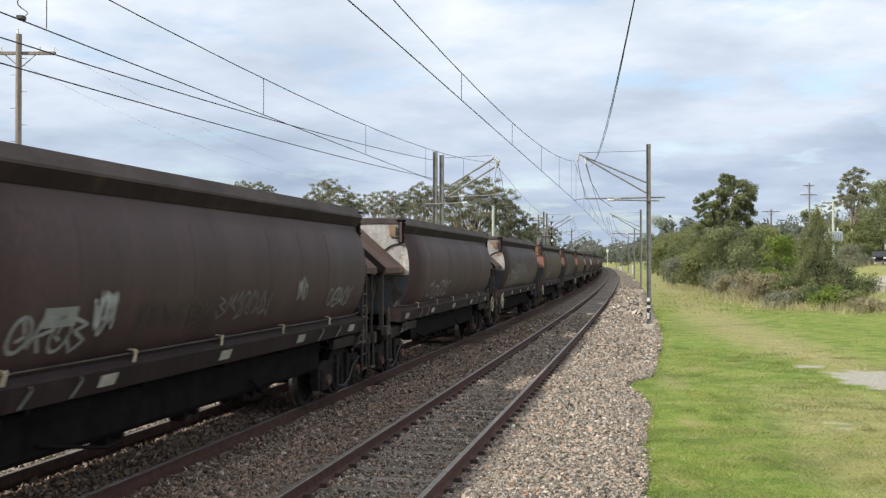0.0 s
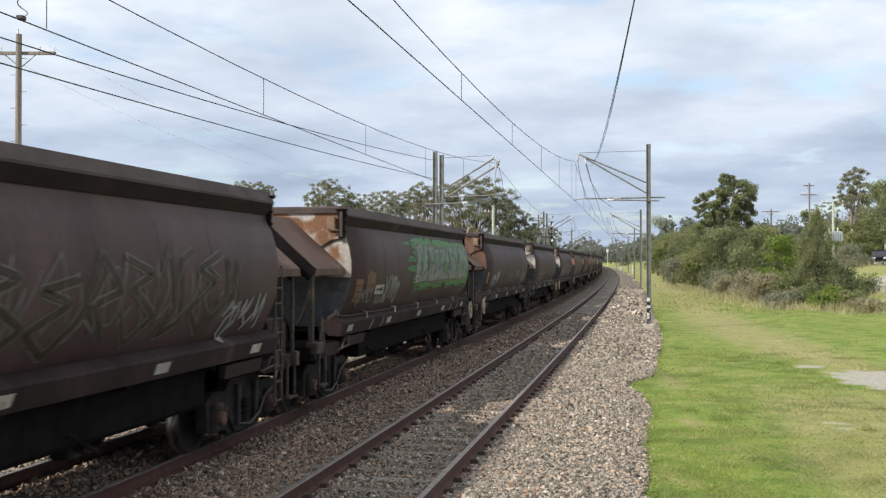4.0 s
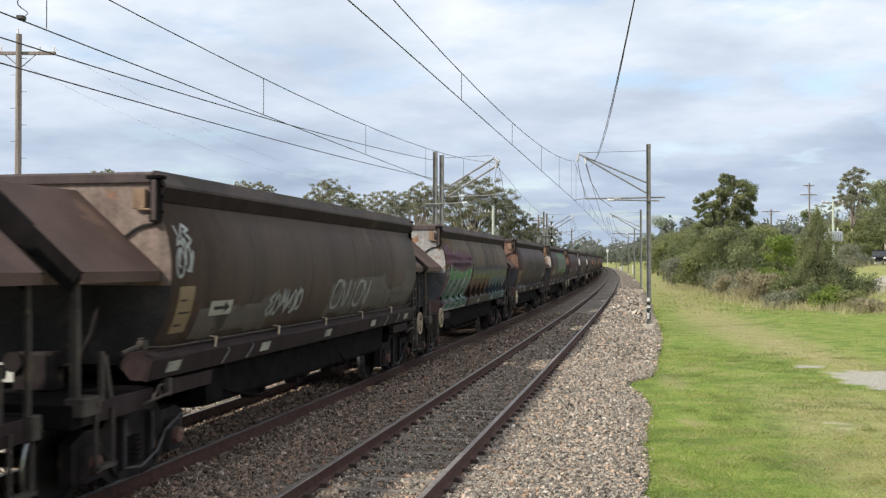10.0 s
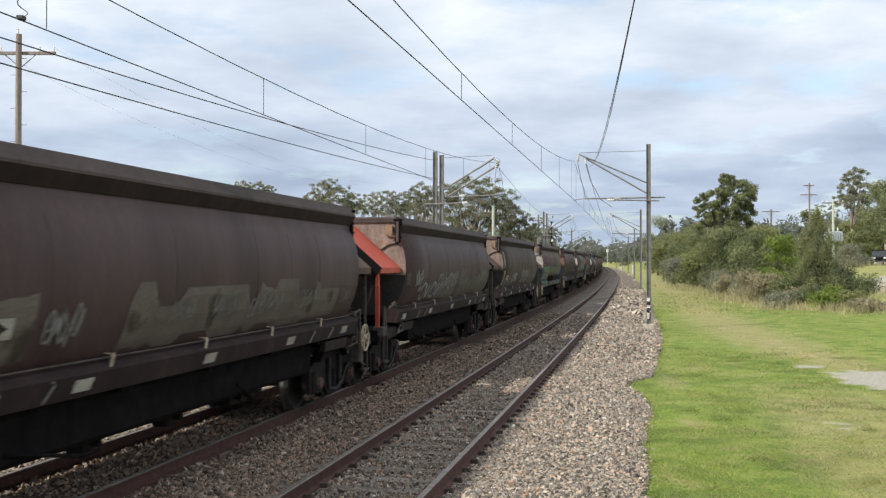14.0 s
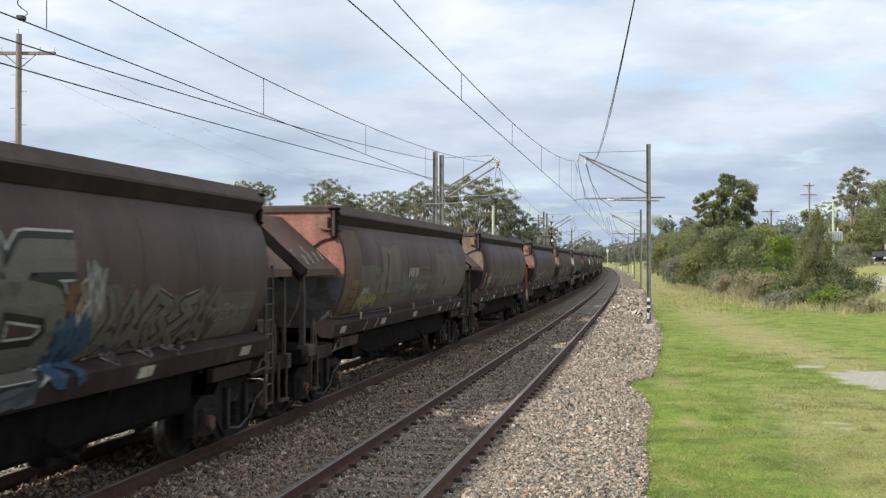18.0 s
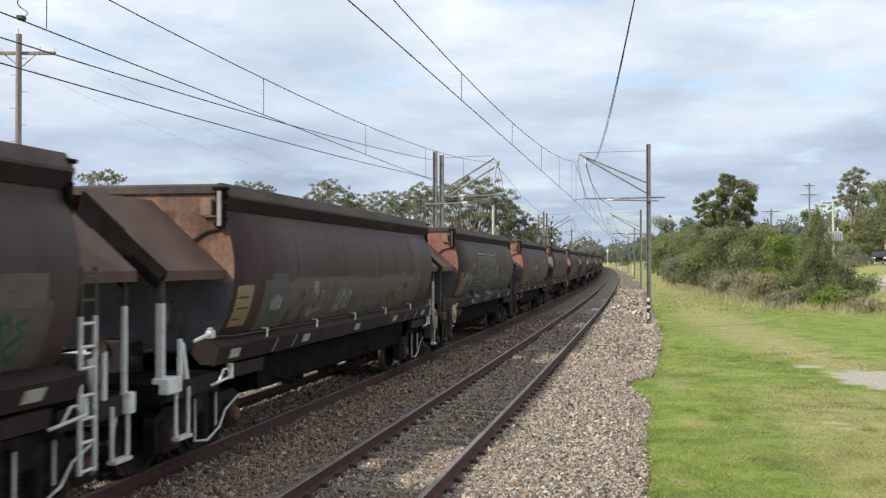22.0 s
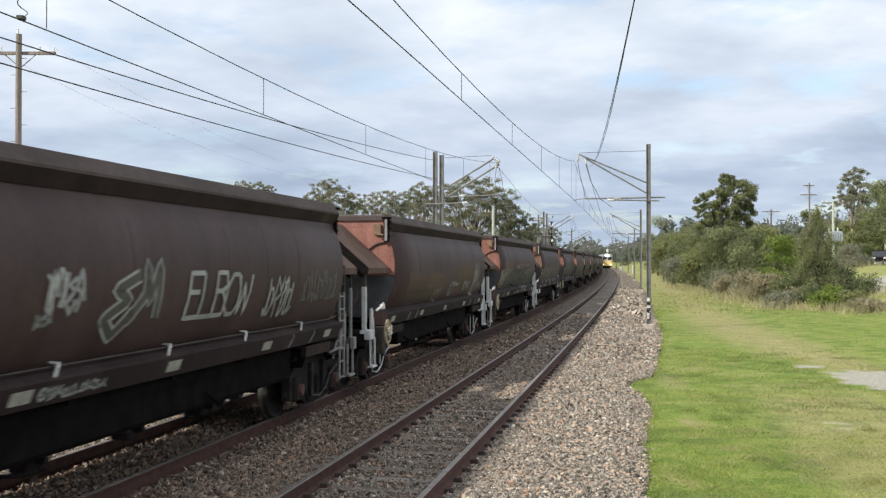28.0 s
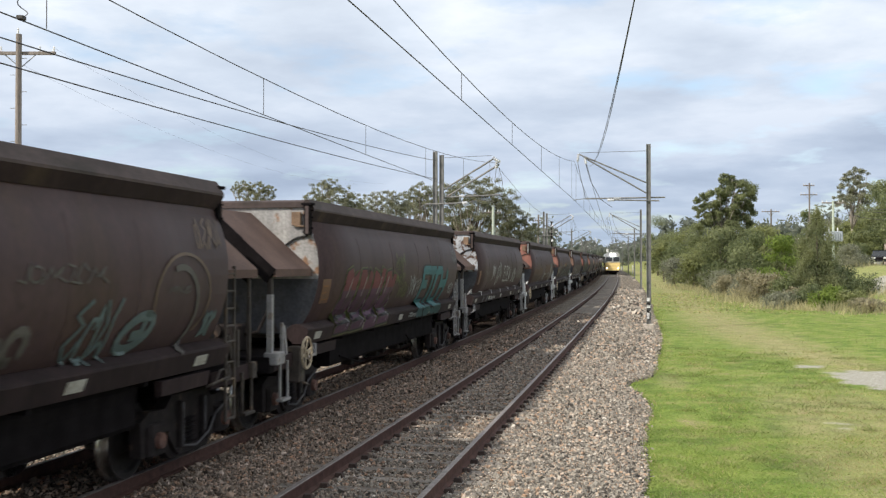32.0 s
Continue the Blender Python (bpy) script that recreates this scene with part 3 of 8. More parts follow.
def build_stones():
    rng = np.random.default_rng(7)
    bits = []
    for n, s0, s1, o0, o1, size in ((88000, 8.5, 17, -2.3, 3.4, 0.0170), (66000, 17, 30, -2.3, 3.6, 0.0195), (24000, 30, 55, -2.3, 3.9, 0.030),
                                    (36000, 9, 34, -5.4, -2.3, 0.021), (4600, 9, 44, -7.0, -5.2, 0.05), (3000, 55, 110, 1.0, 3.3, 0.07)):
        s, o = rng.uniform(s0, s1, n), rng.uniform(o0, o1, n)
        keep = np.ones(n, bool)
        for r in (-0.7525, 0.7525, FAR - 0.7525, FAR + 0.7525):
            keep &= abs(o - r) > 0.085
        near_sl = abs((s - 12.94 + 0.3) % 0.6 - 0.3) < 0.115
        keep &= ~(near_sl & (abs(o) < 1.27) & (rng.random(n) < np.clip(0.75 - (s - 14) * 0.03, 0.3, 0.75)))
        keep &= o < 3.08 + np.array([verge(v) for v in s]) + rng.normal(0, 0.05, n)
        # fine dusty fill between the rails hides many stones
        keep &= ~((abs(o) < 0.72) & (rng.random(n) < 0.35))
        bits.append(np.stack([s[keep], o[keep], rng.lognormal(0, 0.30, keep.sum()) * size], 1))
    a = np.concatenate(bits)
    xy = track_np(a[:, 0], a[:, 1])
    z = np.array([bed_z(o) for o in a[:, 1]]) + np.array([rise(s) for s in a[:, 0]]) + a[:, 2] * rng.uniform(-0.1, 0.75, len(a))
    c = np.stack([xy[:, 0], xy[:, 1], z], 1)
    base = np.array([(1, 0, 0), (-1, 0, 0), (0, 1, 0), (0, -1, 0), (0, 0, 1), (0, 0, -1)], float)
    tri = np.array([(0, 2, 4), (2, 1, 4), (1, 3, 4), (3, 0, 4), (2, 0, 5), (1, 2, 5), (3, 1, 5), (0, 3, 5)])
    q = rng.normal(size=(len(a), 4))
    q /= np.linalg.norm(q, axis=1, keepdims=True)
    w, x, y, zz = q.T
    rot = np.stack([1 - 2 * (y * y + zz * zz), 2 * (x * y - zz * w), 2 * (x * zz + y * w), 2 * (x * y + zz * w), 1 - 2 * (x * x + zz * zz), 2 * (y * zz - x * w),
                    2 * (x * zz - y * w), 2 * (y * zz + x * w), 1 - 2 * (x * x + y * y)], 1).reshape(-1, 3, 3)
    shape = base[None] * rng.uniform(0.5, 1.4, (len(a), 1, 3)) + rng.normal(0, 0.25, (len(a), 6, 3))
    v = np.einsum("nij,nkj->nki", rot, shape) * a[:, 2][:, None, None] + c[:, None]
    f = tri[None] + (np.arange(len(a)) * 6)[:, None, None]
    # The darker tone reaches the right rail, where the train's shadow ends.
    dust_shade = np.repeat(((a[:, 1] + rng.normal(0, 0.35, len(a)) < 0.85) & (a[:, 1] > -4.9) & ~((np.abs(a[:, 1]) < 0.75) & (rng.random(len(a)) < 0.45))).astype(int), 8)
    me = fast_mesh("ballast_stones", v.reshape(-1, 3), f.reshape(-1, 3), [STONE, STONE_DUST_SHADE], dust_shade)
    tagged(new("ballast_stones", me), "loose pinkish grey crushed stones on the track bed", "ballast", kind="stuff")


build_stones()

RAIL_SECTION = [(-0.070, -0.170), (0.070, -0.170), (0.070, -0.158), (0.014, -0.140), (0.009, -0.045), (0.036, -0.034), (0.036, -0.008), (0.028, 0.0),
                (-0.028, 0.0), (-0.036, -0.008), (-0.036, -0.034), (-0.009, -0.045), (-0.014, -0.140), (-0.070, -0.158)]


def build_track(name, mid, label):
    top = thing(name, label, "railway track", group="tracks", kind="structure")
    for side in (-0.7525, 0.7525):
        sh = Shape()
        ss = steps((-40, 60, 2.0), (60, 300, 6), (300, 1700, 25)) + [1700]
        rings = [[track(s, mid + side + x, z) for x, z in RAIL_SECTION] for s in ss]
        sh.sweep(len(RAIL_SECTION), rings)
        k = len(RAIL_SECTION)
        for i, f in enumerate(sh.f[:-2]):
            sh.m[i] = 1 if i % k in (6, 7, 8) else 0
        part("rail", sh, [RAIL_RUST, RAIL_TOP], top, "rust brown steel rail with a polished head")
    return top


near_track = build_track("near_track", 0.0, "curving railway track with rusty brown steel rails")
far_track = build_track("far_track", FAR, "railway track under the coal train")


# ---- sprayed and stencilled paints ----
W_WHITE = paint("white spray paint", (0.384, 0.391, 0.384))
W_GREY = paint("worn grey spray paint", (0.19, 0.188, 0.18))
W_DIM = paint("faded grey spray paint", (0.071, 0.065, 0.057))
W_BLACK = paint("black spray paint", (0.014, 0.014, 0.015))
W_TEAL = paint("teal spray paint", (0.034, 0.136, 0.149))
W_GREEN = paint("green spray paint", (0.060, 0.200, 0.055))
W_DKGREEN = paint("dark green spray paint", (0.016, 0.090, 0.055))
W_YELLOW = paint("yellow green spray paint", (0.17, 0.17, 0.052))
W_ORANGE = paint("orange spray paint", (0.235, 0.098, 0.030))
W_PURPLE = paint("plum spray paint", (0.072, 0.026, 0.060))
W_RED = paint("crimson spray paint", (0.128, 0.024, 0.034))
W_BLUE = paint("blue spray paint", (0.030, 0.066, 0.125))
W_SILVER = paint("silver spray paint", (0.30, 0.305, 0.30))
SILL_TEAL = paint("grimy teal spray on the sill", (0.018, 0.070, 0.076))
W_SLATE = paint("slate grey spray paint", (0.075, 0.085, 0.10))
W_PLUMPINK = paint("violet pink spray paint", (0.13, 0.038, 0.066))
W_RUST = paint("rust orange spray paint", (0.135, 0.072, 0.034))
W_BROWN = paint("brown black spray paint", (0.045, 0.030, 0.024))
W_BROWN2 = paint("pale brown chalk", (0.17, 0.12, 0.085))
W_OLIVE = paint("olive spray paint", (0.10, 0.11, 0.04))
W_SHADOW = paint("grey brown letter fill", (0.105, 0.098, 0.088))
W_PINKGREY = paint("pinkish grey spray paint", (0.23, 0.19, 0.185))
W_TEALGREY = paint("pale teal grey spray paint", (0.105, 0.145, 0.145))
PANEL_TAN = paint("sun bleached tan panel paint", (0.27, 0.19, 0.115))
W_FOG = paint("dull silver spray paint", (0.205, 0.21, 0.205))
W_STRAW = paint("straw yellow spray paint", (0.30, 0.275, 0.125))
W_GOLD = paint("dull gold spray paint", (0.16, 0.12, 0.04))
W_TAN = paint("rust orange panel paint", (0.15, 0.072, 0.042))


# ---- coal hopper wagon: x to the right, y along the train, z from the rail top ----
PROFILE = [(1.375, 3.26), (1.392, 3.08), (1.455, 2.95), (1.512, 2.76), (1.545, 2.55), (1.548, 2.35), (1.527, 2.12), (1.473, 1.90), (1.388, 1.70), (1.285, 1.53), (1.150, 1.38)]
END_Y, COUPLE_Y, PITCH = 6.0, 7.795, 15.588
HOOD_LEN = {-1: 1.62, 1: 1.28}
WIDE = 1.045


def side_x(z):
    for (xa, za), (xb, zb) in zip(PROFILE[:-1], PROFILE[1:]):
        if zb <= z <= za:
            return xa + (xb - xa) * (za - z) / (za - zb)
    return PROFILE[0][0] if z > PROFILE[0][1] else PROFILE[-1][0]


def shell_side(sx):
    def build():
        sh = Shape()
        outer = PROFILE
        inner = [(x - 0.035, z) for x, z in reversed(PROFILE)]
        ring = outer + inner
        ys = [-END_Y, -4, -2, 0, 2, 4, END_Y]
        sh.sweep(len(ring), [[(sx * x, y, z) for x, z in ring] for y in ys])
        return sh
    return build


def rim_side(sx):
    def build():
        sh = Shape()
        ring = [(1.33, 3.16), (1.395, 3.17), (1.478, 3.325), (1.478, 3.355), (1.385, 3.505), (1.33, 3.505)]
        sh.sweep(6, [[(sx * x, y, z) for x, z in ring] for y in (-END_Y - 0.03, 0, END_Y + 0.03)])
        # Underside faces take the darker paint: shade put into the colour.
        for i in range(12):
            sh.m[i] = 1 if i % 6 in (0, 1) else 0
        return sh
    return build


def rim_end(sy):
    def build():
        sh = Shape()
        ring = [(END_Y - 0.06, 3.38), (END_Y + 0.05, 3.38), (END_Y + 0.05, 3.47), (END_Y - 0.02, 3.50), (END_Y - 0.06, 3.50)]
        sh.sweep(5, [[(x, sy * y, z) for y, z in ring] for x in (-1.325, 0, 1.325)])
        return sh
    return build


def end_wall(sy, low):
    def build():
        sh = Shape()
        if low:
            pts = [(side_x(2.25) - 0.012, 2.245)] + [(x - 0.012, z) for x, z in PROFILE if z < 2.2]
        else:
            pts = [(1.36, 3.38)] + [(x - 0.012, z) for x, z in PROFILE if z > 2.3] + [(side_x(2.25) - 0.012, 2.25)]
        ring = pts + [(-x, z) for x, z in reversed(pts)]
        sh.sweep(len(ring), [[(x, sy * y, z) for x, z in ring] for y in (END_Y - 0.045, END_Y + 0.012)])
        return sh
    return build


def hood(sy):
    def build():
        sh = Shape()
        y0, y1 = sorted((sy * (END_Y + 0.02), sy * (END_Y + HOOD_LEN[sy])))
        ring = [(1.43, 2.30), (1.43, 2.41), (0.46, 3.30), (-0.46, 3.30), (-1.43, 2.41), (-1.43, 2.30), (-1.40, 2.30), (-1.40, 2.39), (-0.44, 3.265),
                (0.44, 3.265), (1.40, 2.39), (1.40, 2.30)]
        sh.sweep(12, [[(x, y, z) for x, z in ring] for y in (y0, y1)])
        return sh
    return build


def hood_flange(sy, sx):
    def build():
        sh = Shape()
        y0, y1 = sorted((sy * (END_Y + HOOD_LEN[sy] - 0.04), sy * (END_Y + HOOD_LEN[sy] + 0.025)))
        ring = [(1.435, 2.405), (0.455, 3.305), (0.40, 3.05), (1.30, 2.22)]
        sh.sweep(4, [[(sx * x, y, z) for x, z in ring] for y in (y0, y1)])
        return sh
    return build


def slope_sheet(sy):
    """Inside of the hopper: the end slope down to the outlets."""
    def build():
        sh = Shape()
        a, b = sy * (END_Y - 0.06), sy * (END_Y - 2.4)
        sh.hexa([(-1.2, a, 3.2), (1.2, a, 3.2), (0.9, b, 1.30), (-0.9, b, 1.30), (-1.2, a, 3.24), (1.2, a, 3.24), (0.9, b, 1.34), (-0.9, b, 1.34)])
        return sh
    return build


def lining():
    sh = Shape()
    for sx in (-1, 1):
        sh.hexa([(sx * 1.34, -END_Y + 0.1, 2.2), (sx * 1.34, END_Y - 0.1, 2.2), (sx * 0.35, END_Y - 2.2, 1.20), (sx * 0.35, -END_Y + 2.2, 1.20),
                 (sx * 1.34, -END_Y + 0.1, 2.25), (sx * 1.34, END_Y - 0.1, 2.25), (sx * 0.35, END_Y - 2.2, 1.25), (sx * 0.35, -END_Y + 2.2, 1.25)])
    sh.box(-0.36, 0.36, -END_Y + 2.2, END_Y - 2.2, 1.14, 1.20)
    return sh


def sill(sx):
    def build():
        sh = Shape()
        ring = [(1.06, 1.40), (1.20, 1.54), (1.31, 1.55), (1.455, 1.475), (1.462, 1.45), (1.405, 1.235), (1.375, 1.225), (1.35, 1.245), (1.41, 1.43), (1.25, 1.51), (1.10, 1.36)]
        sh.sweep(11, [[(sx * x, y, z) for x, z in ring] for y in (-END_Y - 0.28, -3, 0, 3, END_Y + 0.28)])
        return sh
    return build


def sill_end(sx, sy):
    """Plate that closes the end of the sill."""
    def build():
        ring = [(1.08, 1.40), (1.20, 1.535), (1.31, 1.545), (1.450, 1.470), (1.456, 1.45), (1.400, 1.24), (1.22, 1.24)]
        y = sy * (END_Y + 0.27)
        return Shape().sweep(len(ring), [[(sx * x, yy, z) for x, z in ring] for yy in (y - 0.008, y + 0.008)])
    return build


def side_brace():
    sh = Shape()
    sh.hexa([(1.13, -0.03, 1.18), (1.40, -0.03, 1.18), (1.40, 0.03, 1.18), (1.13, 0.03, 1.18), (1.02, -0.03, 1.40), (1.42, -0.03, 1.40), (1.42, 0.03, 1.40), (1.02, 0.03, 1.40)])
    return sh


def apron():
    sh = Shape()
    sh.hexa([(1.30, -0.60, 1.02), (1.375, -0.60, 1.02), (1.375, 0.60, 1.02), (1.30, 0.60, 1.02), (1.30, -0.62, 1.19), (1.395, -0.62, 1.19), (1.395, 0.62, 1.19), (1.30, 0.62, 1.19)])
    return sh


def reflector():
    sh = Shape()
    sh.hexa([(1.422, -0.16, 1.29), (1.433, -0.16, 1.29), (1.433, 0.14, 1.29), (1.422, 0.14, 1.29), (1.450, -0.13, 1.405), (1.461, -0.13, 1.405), (1.461, 0.18, 1.405), (1.450, 0.18, 1.405)])
    return sh


def grab_hook():
    """A flat strap bent over the pipe and slanting down on to the ledge."""
    sh = Shape()
    sh.hexa([(1.35, 0.010, 1.592), (1.35, 0.058, 1.592), (1.425, 0.064, 1.583), (1.425, 0.016, 1.583), (1.35, 0.010, 1.607), (1.35, 0.058, 1.607), (1.43, 0.064, 1.600), (1.43, 0.016, 1.600)])
    sh.hexa([(1.427, 0.002, 1.560), (1.440, 0.002, 1.560), (1.440, 0.050, 1.560), (1.427, 0.050, 1.560), (1.418, 0.016, 1.600), (1.432, 0.016, 1.600), (1.432, 0.064, 1.600), (1.418, 0.064, 1.600)])
    sh.hexa([(1.444, -0.070, 1.468), (1.456, -0.070, 1.468), (1.456, -0.034, 1.468), (1.444, -0.034, 1.468), (1.427, 0.002, 1.562), (1.440, 0.002, 1.562), (1.440, 0.044, 1.562), (1.427, 0.044, 1.562)])
    return sh


def sill_stripe():
    """A paint-edged gusset bent over the ledge and down the skirt."""
    sh = Shape()
    sh.pipe([(1.30, -0.10, 1.536), (1.462, 0.04, 1.430), (1.467, 0.05, 1.402), (1.412, -0.06, 1.245)], 0.012, 5)
    return sh


def train_pipe():
    sh = Shape()
    sh.pipe([(1.36, -END_Y - 0.35, 1.60), (1.385, -END_Y + 0.3, 1.56), (1.385, END_Y - 0.3, 1.56), (1.36, END_Y + 0.35, 1.60)], 0.011, 8)
    return sh


def centre_sill():
    sh = Shape()
    sh.box(-0.30, 0.30, -COUPLE_Y + 0.35, COUPLE_Y - 0.35, 0.72, 1.08, 0.03)
    sh.box(-1.2, 1.2, -END_Y - 0.12, -END_Y + 0.12, 0.98, 1.14, 0.02)
    sh.box(-1.2, 1.2, END_Y - 0.12, END_Y + 0.12, 0.98, 1.14, 0.02)
    return sh


def side_beam(sx):
    def build():
        sh = Shape()
        ring = [(1.00, 0.70), (1.18, 0.70), (1.21, 0.75), (1.21, 1.00), (1.23, 1.14), (1.20, 1.24), (1.06, 1.24), (0.98, 1.05)]
        sh.sweep(8, [[(sx * x, y, z) for x, z in ring] for y in (-4.35, 4.35)])
        return sh
    return build


def chute():
    sh = Shape()
    sh.hexa([(-0.50, -0.26, 0.54), (0.50, -0.26, 0.54), (0.50, 0.26, 0.54), (-0.50, 0.26, 0.54), (-1.12, -0.98, 1.36), (1.12, -0.98, 1.36), (1.12, 0.98, 1.36), (-1.12, 0.98, 1.36)])
    sh.box(-0.53, 0.53, -0.28, 0.28, 0.49, 0.55, 0.02)
    return sh


def door_gear():
    sh = Shape()
    sh.rod((-0.95, 0, 0.62), (0.95, 0, 0.62), 0.045, 8)
    sh.rod((0.78, -0.22, 0.60), (0.78, 0.22, 0.85), 0.035, 6)
    sh.box(0.62, 0.84, -0.13, 0.13, 0.50, 0.72, 0.02)
    return sh


def brake_rigging():
    sh = Shape()
    sh.rod((0.66, -4.4, 0.70), (0.66, 4.4, 0.70), 0.028, 6)
    sh.rod((0.45, -4.2, 0.70), (0.45, 4.2, 0.70), 0.025, 6)
    sh.pipe([(1.22, -3.8, 0.84), (1.24, -2.6, 0.62), (1.24, -2.3, 0.62)], 0.02, 6)
    sh.pipe([(1.26, 1.2, 0.88), (1.30, 1.5, 0.70), (1.28, 1.75, 0.58)], 0.02, 6)
    return sh


def side_frame():
    """Cast bogie side frame: arched top, two pedestals, a window for the springs."""
    sh = Shape()
    x0, x1 = -0.07, 0.07
    outline = [(-1.24, 0.70), (-1.22, 0.30), (-0.66, 0.28), (-0.50, 0.17), (0.50, 0.17), (0.66, 0.28), (1.22, 0.30), (1.24, 0.70), (1.02, 0.80), (0.64, 0.78), (0.48, 0.92),
               (-0.48, 0.92), (-0.64, 0.78), (-1.02, 0.80)]
    n = len(outline)
    sh.sweep(n, [[(x, y, z) for y, z in outline] for x in (x0, x1)])
    for a in (-0.31, 0.31):
        sh.box(x1 - 0.01, x1 + 0.055, a - 0.035, a + 0.035, 0.25, 0.84, 0.01)
    sh.box(x1 - 0.01, x1 + 0.05, -0.40, 0.40, 0.20, 0.28, 0.02)
    for a in (-1, 1):
        sh.hexa([(x1 - 0.01, a * 0.40, 0.22), (x1 + 0.05, a * 0.40, 0.22), (x1 + 0.05, a * 0.46, 0.26), (x1 - 0.01, a * 0.46, 0.26),
                 (x1 - 0.01, a * 0.62, 0.52), (x1 + 0.05, a * 0.62, 0.52), (x1 + 0.05, a * 0.68, 0.50), (x1 - 0.01, a * 0.68, 0.50)])
    return sh


def spring_nest():
    sh = Shape()
    prof = [(0.0, 0.28)]
    for k in range(6):
        prof += [(0.085, 0.30 + k * 0.055), (0.13, 0.315 + k * 0.055), (0.085, 0.33 + k * 0.055)]
    prof.append((0.0, 0.63))
    n = 12
    sh.sweep(len(prof), [[(r * 0.6 * math.cos(2 * math.pi * i / n), r * 1.5 * math.sin(2 * math.pi * i / n), z) for r, z in prof] for i in range(n + 1)], caps=False, closed=False)
    return sh


def axle_box():
    sh = Shape()
    sh.box(-0.10, 0.11, -0.19, 0.19, 0.28, 0.66, 0.04)
    return sh


def axle_cap():
    sh = Shape()
    sh.rod((0.10, 0, 0.46), (0.165, 0, 0.46), 0.10, 14, 0.09)
    for k in range(3):
        a = k * 2.094
        sh.rod((0.15, 0.055 * math.cos(a), 0.46 + 0.055 * math.sin(a)), (0.172, 0.055 * math.cos(a), 0.46 + 0.055 * math.sin(a)), 0.02, 6)
    return sh


def wheelset():
    sh = Shape()
    sh.rod((-1.0, 0, 0), (1.0, 0, 0), 0.075, 10)
    for sx in (-1, 1):
        prof = [(0.66, 0.46 + 0.028), (0.69, 0.46 + 0.028), (0.705, 0.46), (0.80, 0.452), (0.80, 0.385), (0.755, 0.36), (0.745, 0.16), (0.80, 0.11), (0.80, 0.0), (0.66, 0.0)]
        n = 24
        rings = []
        for i in range(n + 1):
            a = 2 * math.pi * i / n
            rings.append([(sx * x, r * math.cos(a), r * math.sin(a)) for x, r in prof])
        o = len(sh.f)
        sh.sweep(len(prof), rings, caps=False, closed=False)
        for i in range(o, len(sh.f)):
            sh.m[i] = 1 if (i - o) % (len(prof) - 1) in (0, 1, 2) else 0
    return sh


def bolster():
    sh = Shape()
    sh.box(-0.98, 0.98, -0.20, 0.20, 0.52, 0.76, 0.04)
    sh.rod((0, 0, 0.74), (0, 0, 0.98), 0.22, 12)
    return sh


def platform(sy):
    def build():
        sh = Shape()
        y0, y1 = sorted((sy * END_Y, sy * (END_Y + (1.50 if sy < 0 else 1.26))))
        sh.box(-1.32, 1.32, y0, y1, 1.10, 1.15, 0.01)
        return sh
    return build


def headstock(sy):
    def build():
        sh = Shape()
        y0, y1 = sorted((sy * (END_Y + (1.46 if sy < 0 else 1.22)), sy * (END_Y + (1.64 if sy < 0 else 1.38))))
        sh.box(-1.36, 1.36, y0, y1, 0.92, 1.16, 0.02)
        return sh
    return build


def corner_box():
    sh = Shape()
    sh.box(-0.10, 0.10, -0.17, 0.17, -0.09, 0.09, 0.02)
    sh.rod((0.095, 0.10, 0.0), (0.106, 0.10, 0.0), 0.035, 10)
    return sh


def corner_block():
    sh = Shape()
    sh.box(-0.05, 0.06, -0.07, 0.07, -0.12, 0.10, 0.015)
    sh.rod((0.055, 0.02, 0.0), (0.066, 0.02, 0.0), 0.03, 10)
    return sh


def slant_post():
    sh = Shape()
    sh.hexa([(-0.02, -0.03, 1.14), (0.02, -0.03, 1.14), (0.02, 0.03, 1.14), (-0.02, 0.03, 1.14), (-0.02, -0.15, 1.55), (0.02, -0.15, 1.55), (0.02, -0.09, 1.58), (-0.02, -0.09, 1.58)])
    return sh


def pipe_cock():
    """The end of the train pipe: a cock with its handle."""
    sh = Shape()
    sh.pipe([(0, -0.42, -0.03), (0, -0.20, 0.0), (0, 0.0, 0.02)], 0.024, 8)
    sh.box(-0.04, 0.04, -0.03, 0.09, -0.03, 0.07, 0.012)
    sh.pipe([(0.02, 0.03, 0.06), (0.05, -0.06, 0.10), (0.05, -0.16, 0.10)], 0.012, 6)
    return sh


def step_iron():
    """Low curved hand iron over the bogie."""
    sh = Shape()
    sh.pipe([(0, -0.32, 0.0), (0.05, -0.30, 0.02), (0.05, 0.22, 0.06), (0, 0.26, 0.06)], 0.018, 6)
    sh.pipe([(0.05, -0.20, 0.02), (0.05, -0.05, 0.17), (0.05, 0.05, 0.17), (0.05, 0.16, 0.06)], 0.015, 6)
    sh.box(-0.02, 0.05, 0.20, 0.27, 0.02, 0.22, 0.01)
    return sh


def hood_strut(sy):
    def build():
        sh = Shape()
        y = sy * (END_Y + HOOD_LEN[sy] - 0.06)
        w = 0.036 if sy < 0 else 0.020
        sh.box(-w, w, y - w, y + w, 1.14, 2.36, 0.008)
        return sh
    return build


def short_post():
    sh = Shape()
    sh.box(-0.022, 0.022, -0.028, 0.028, 1.13, 1.62, 0.006)
    return sh


def ladder():
    sh = Shape()
    for y in (-0.13, 0.13):
        sh.box(-0.018, 0.018, y - 0.020, y + 0.020, 0.50, 1.99, 0.006)
    for z in (0.53, 0.80, 1.02, 1.24, 1.50, 1.70, 1.92):
        sh.rod((0, -0.13, z), (0, 0.13, z), 0.016, 6)
    return sh


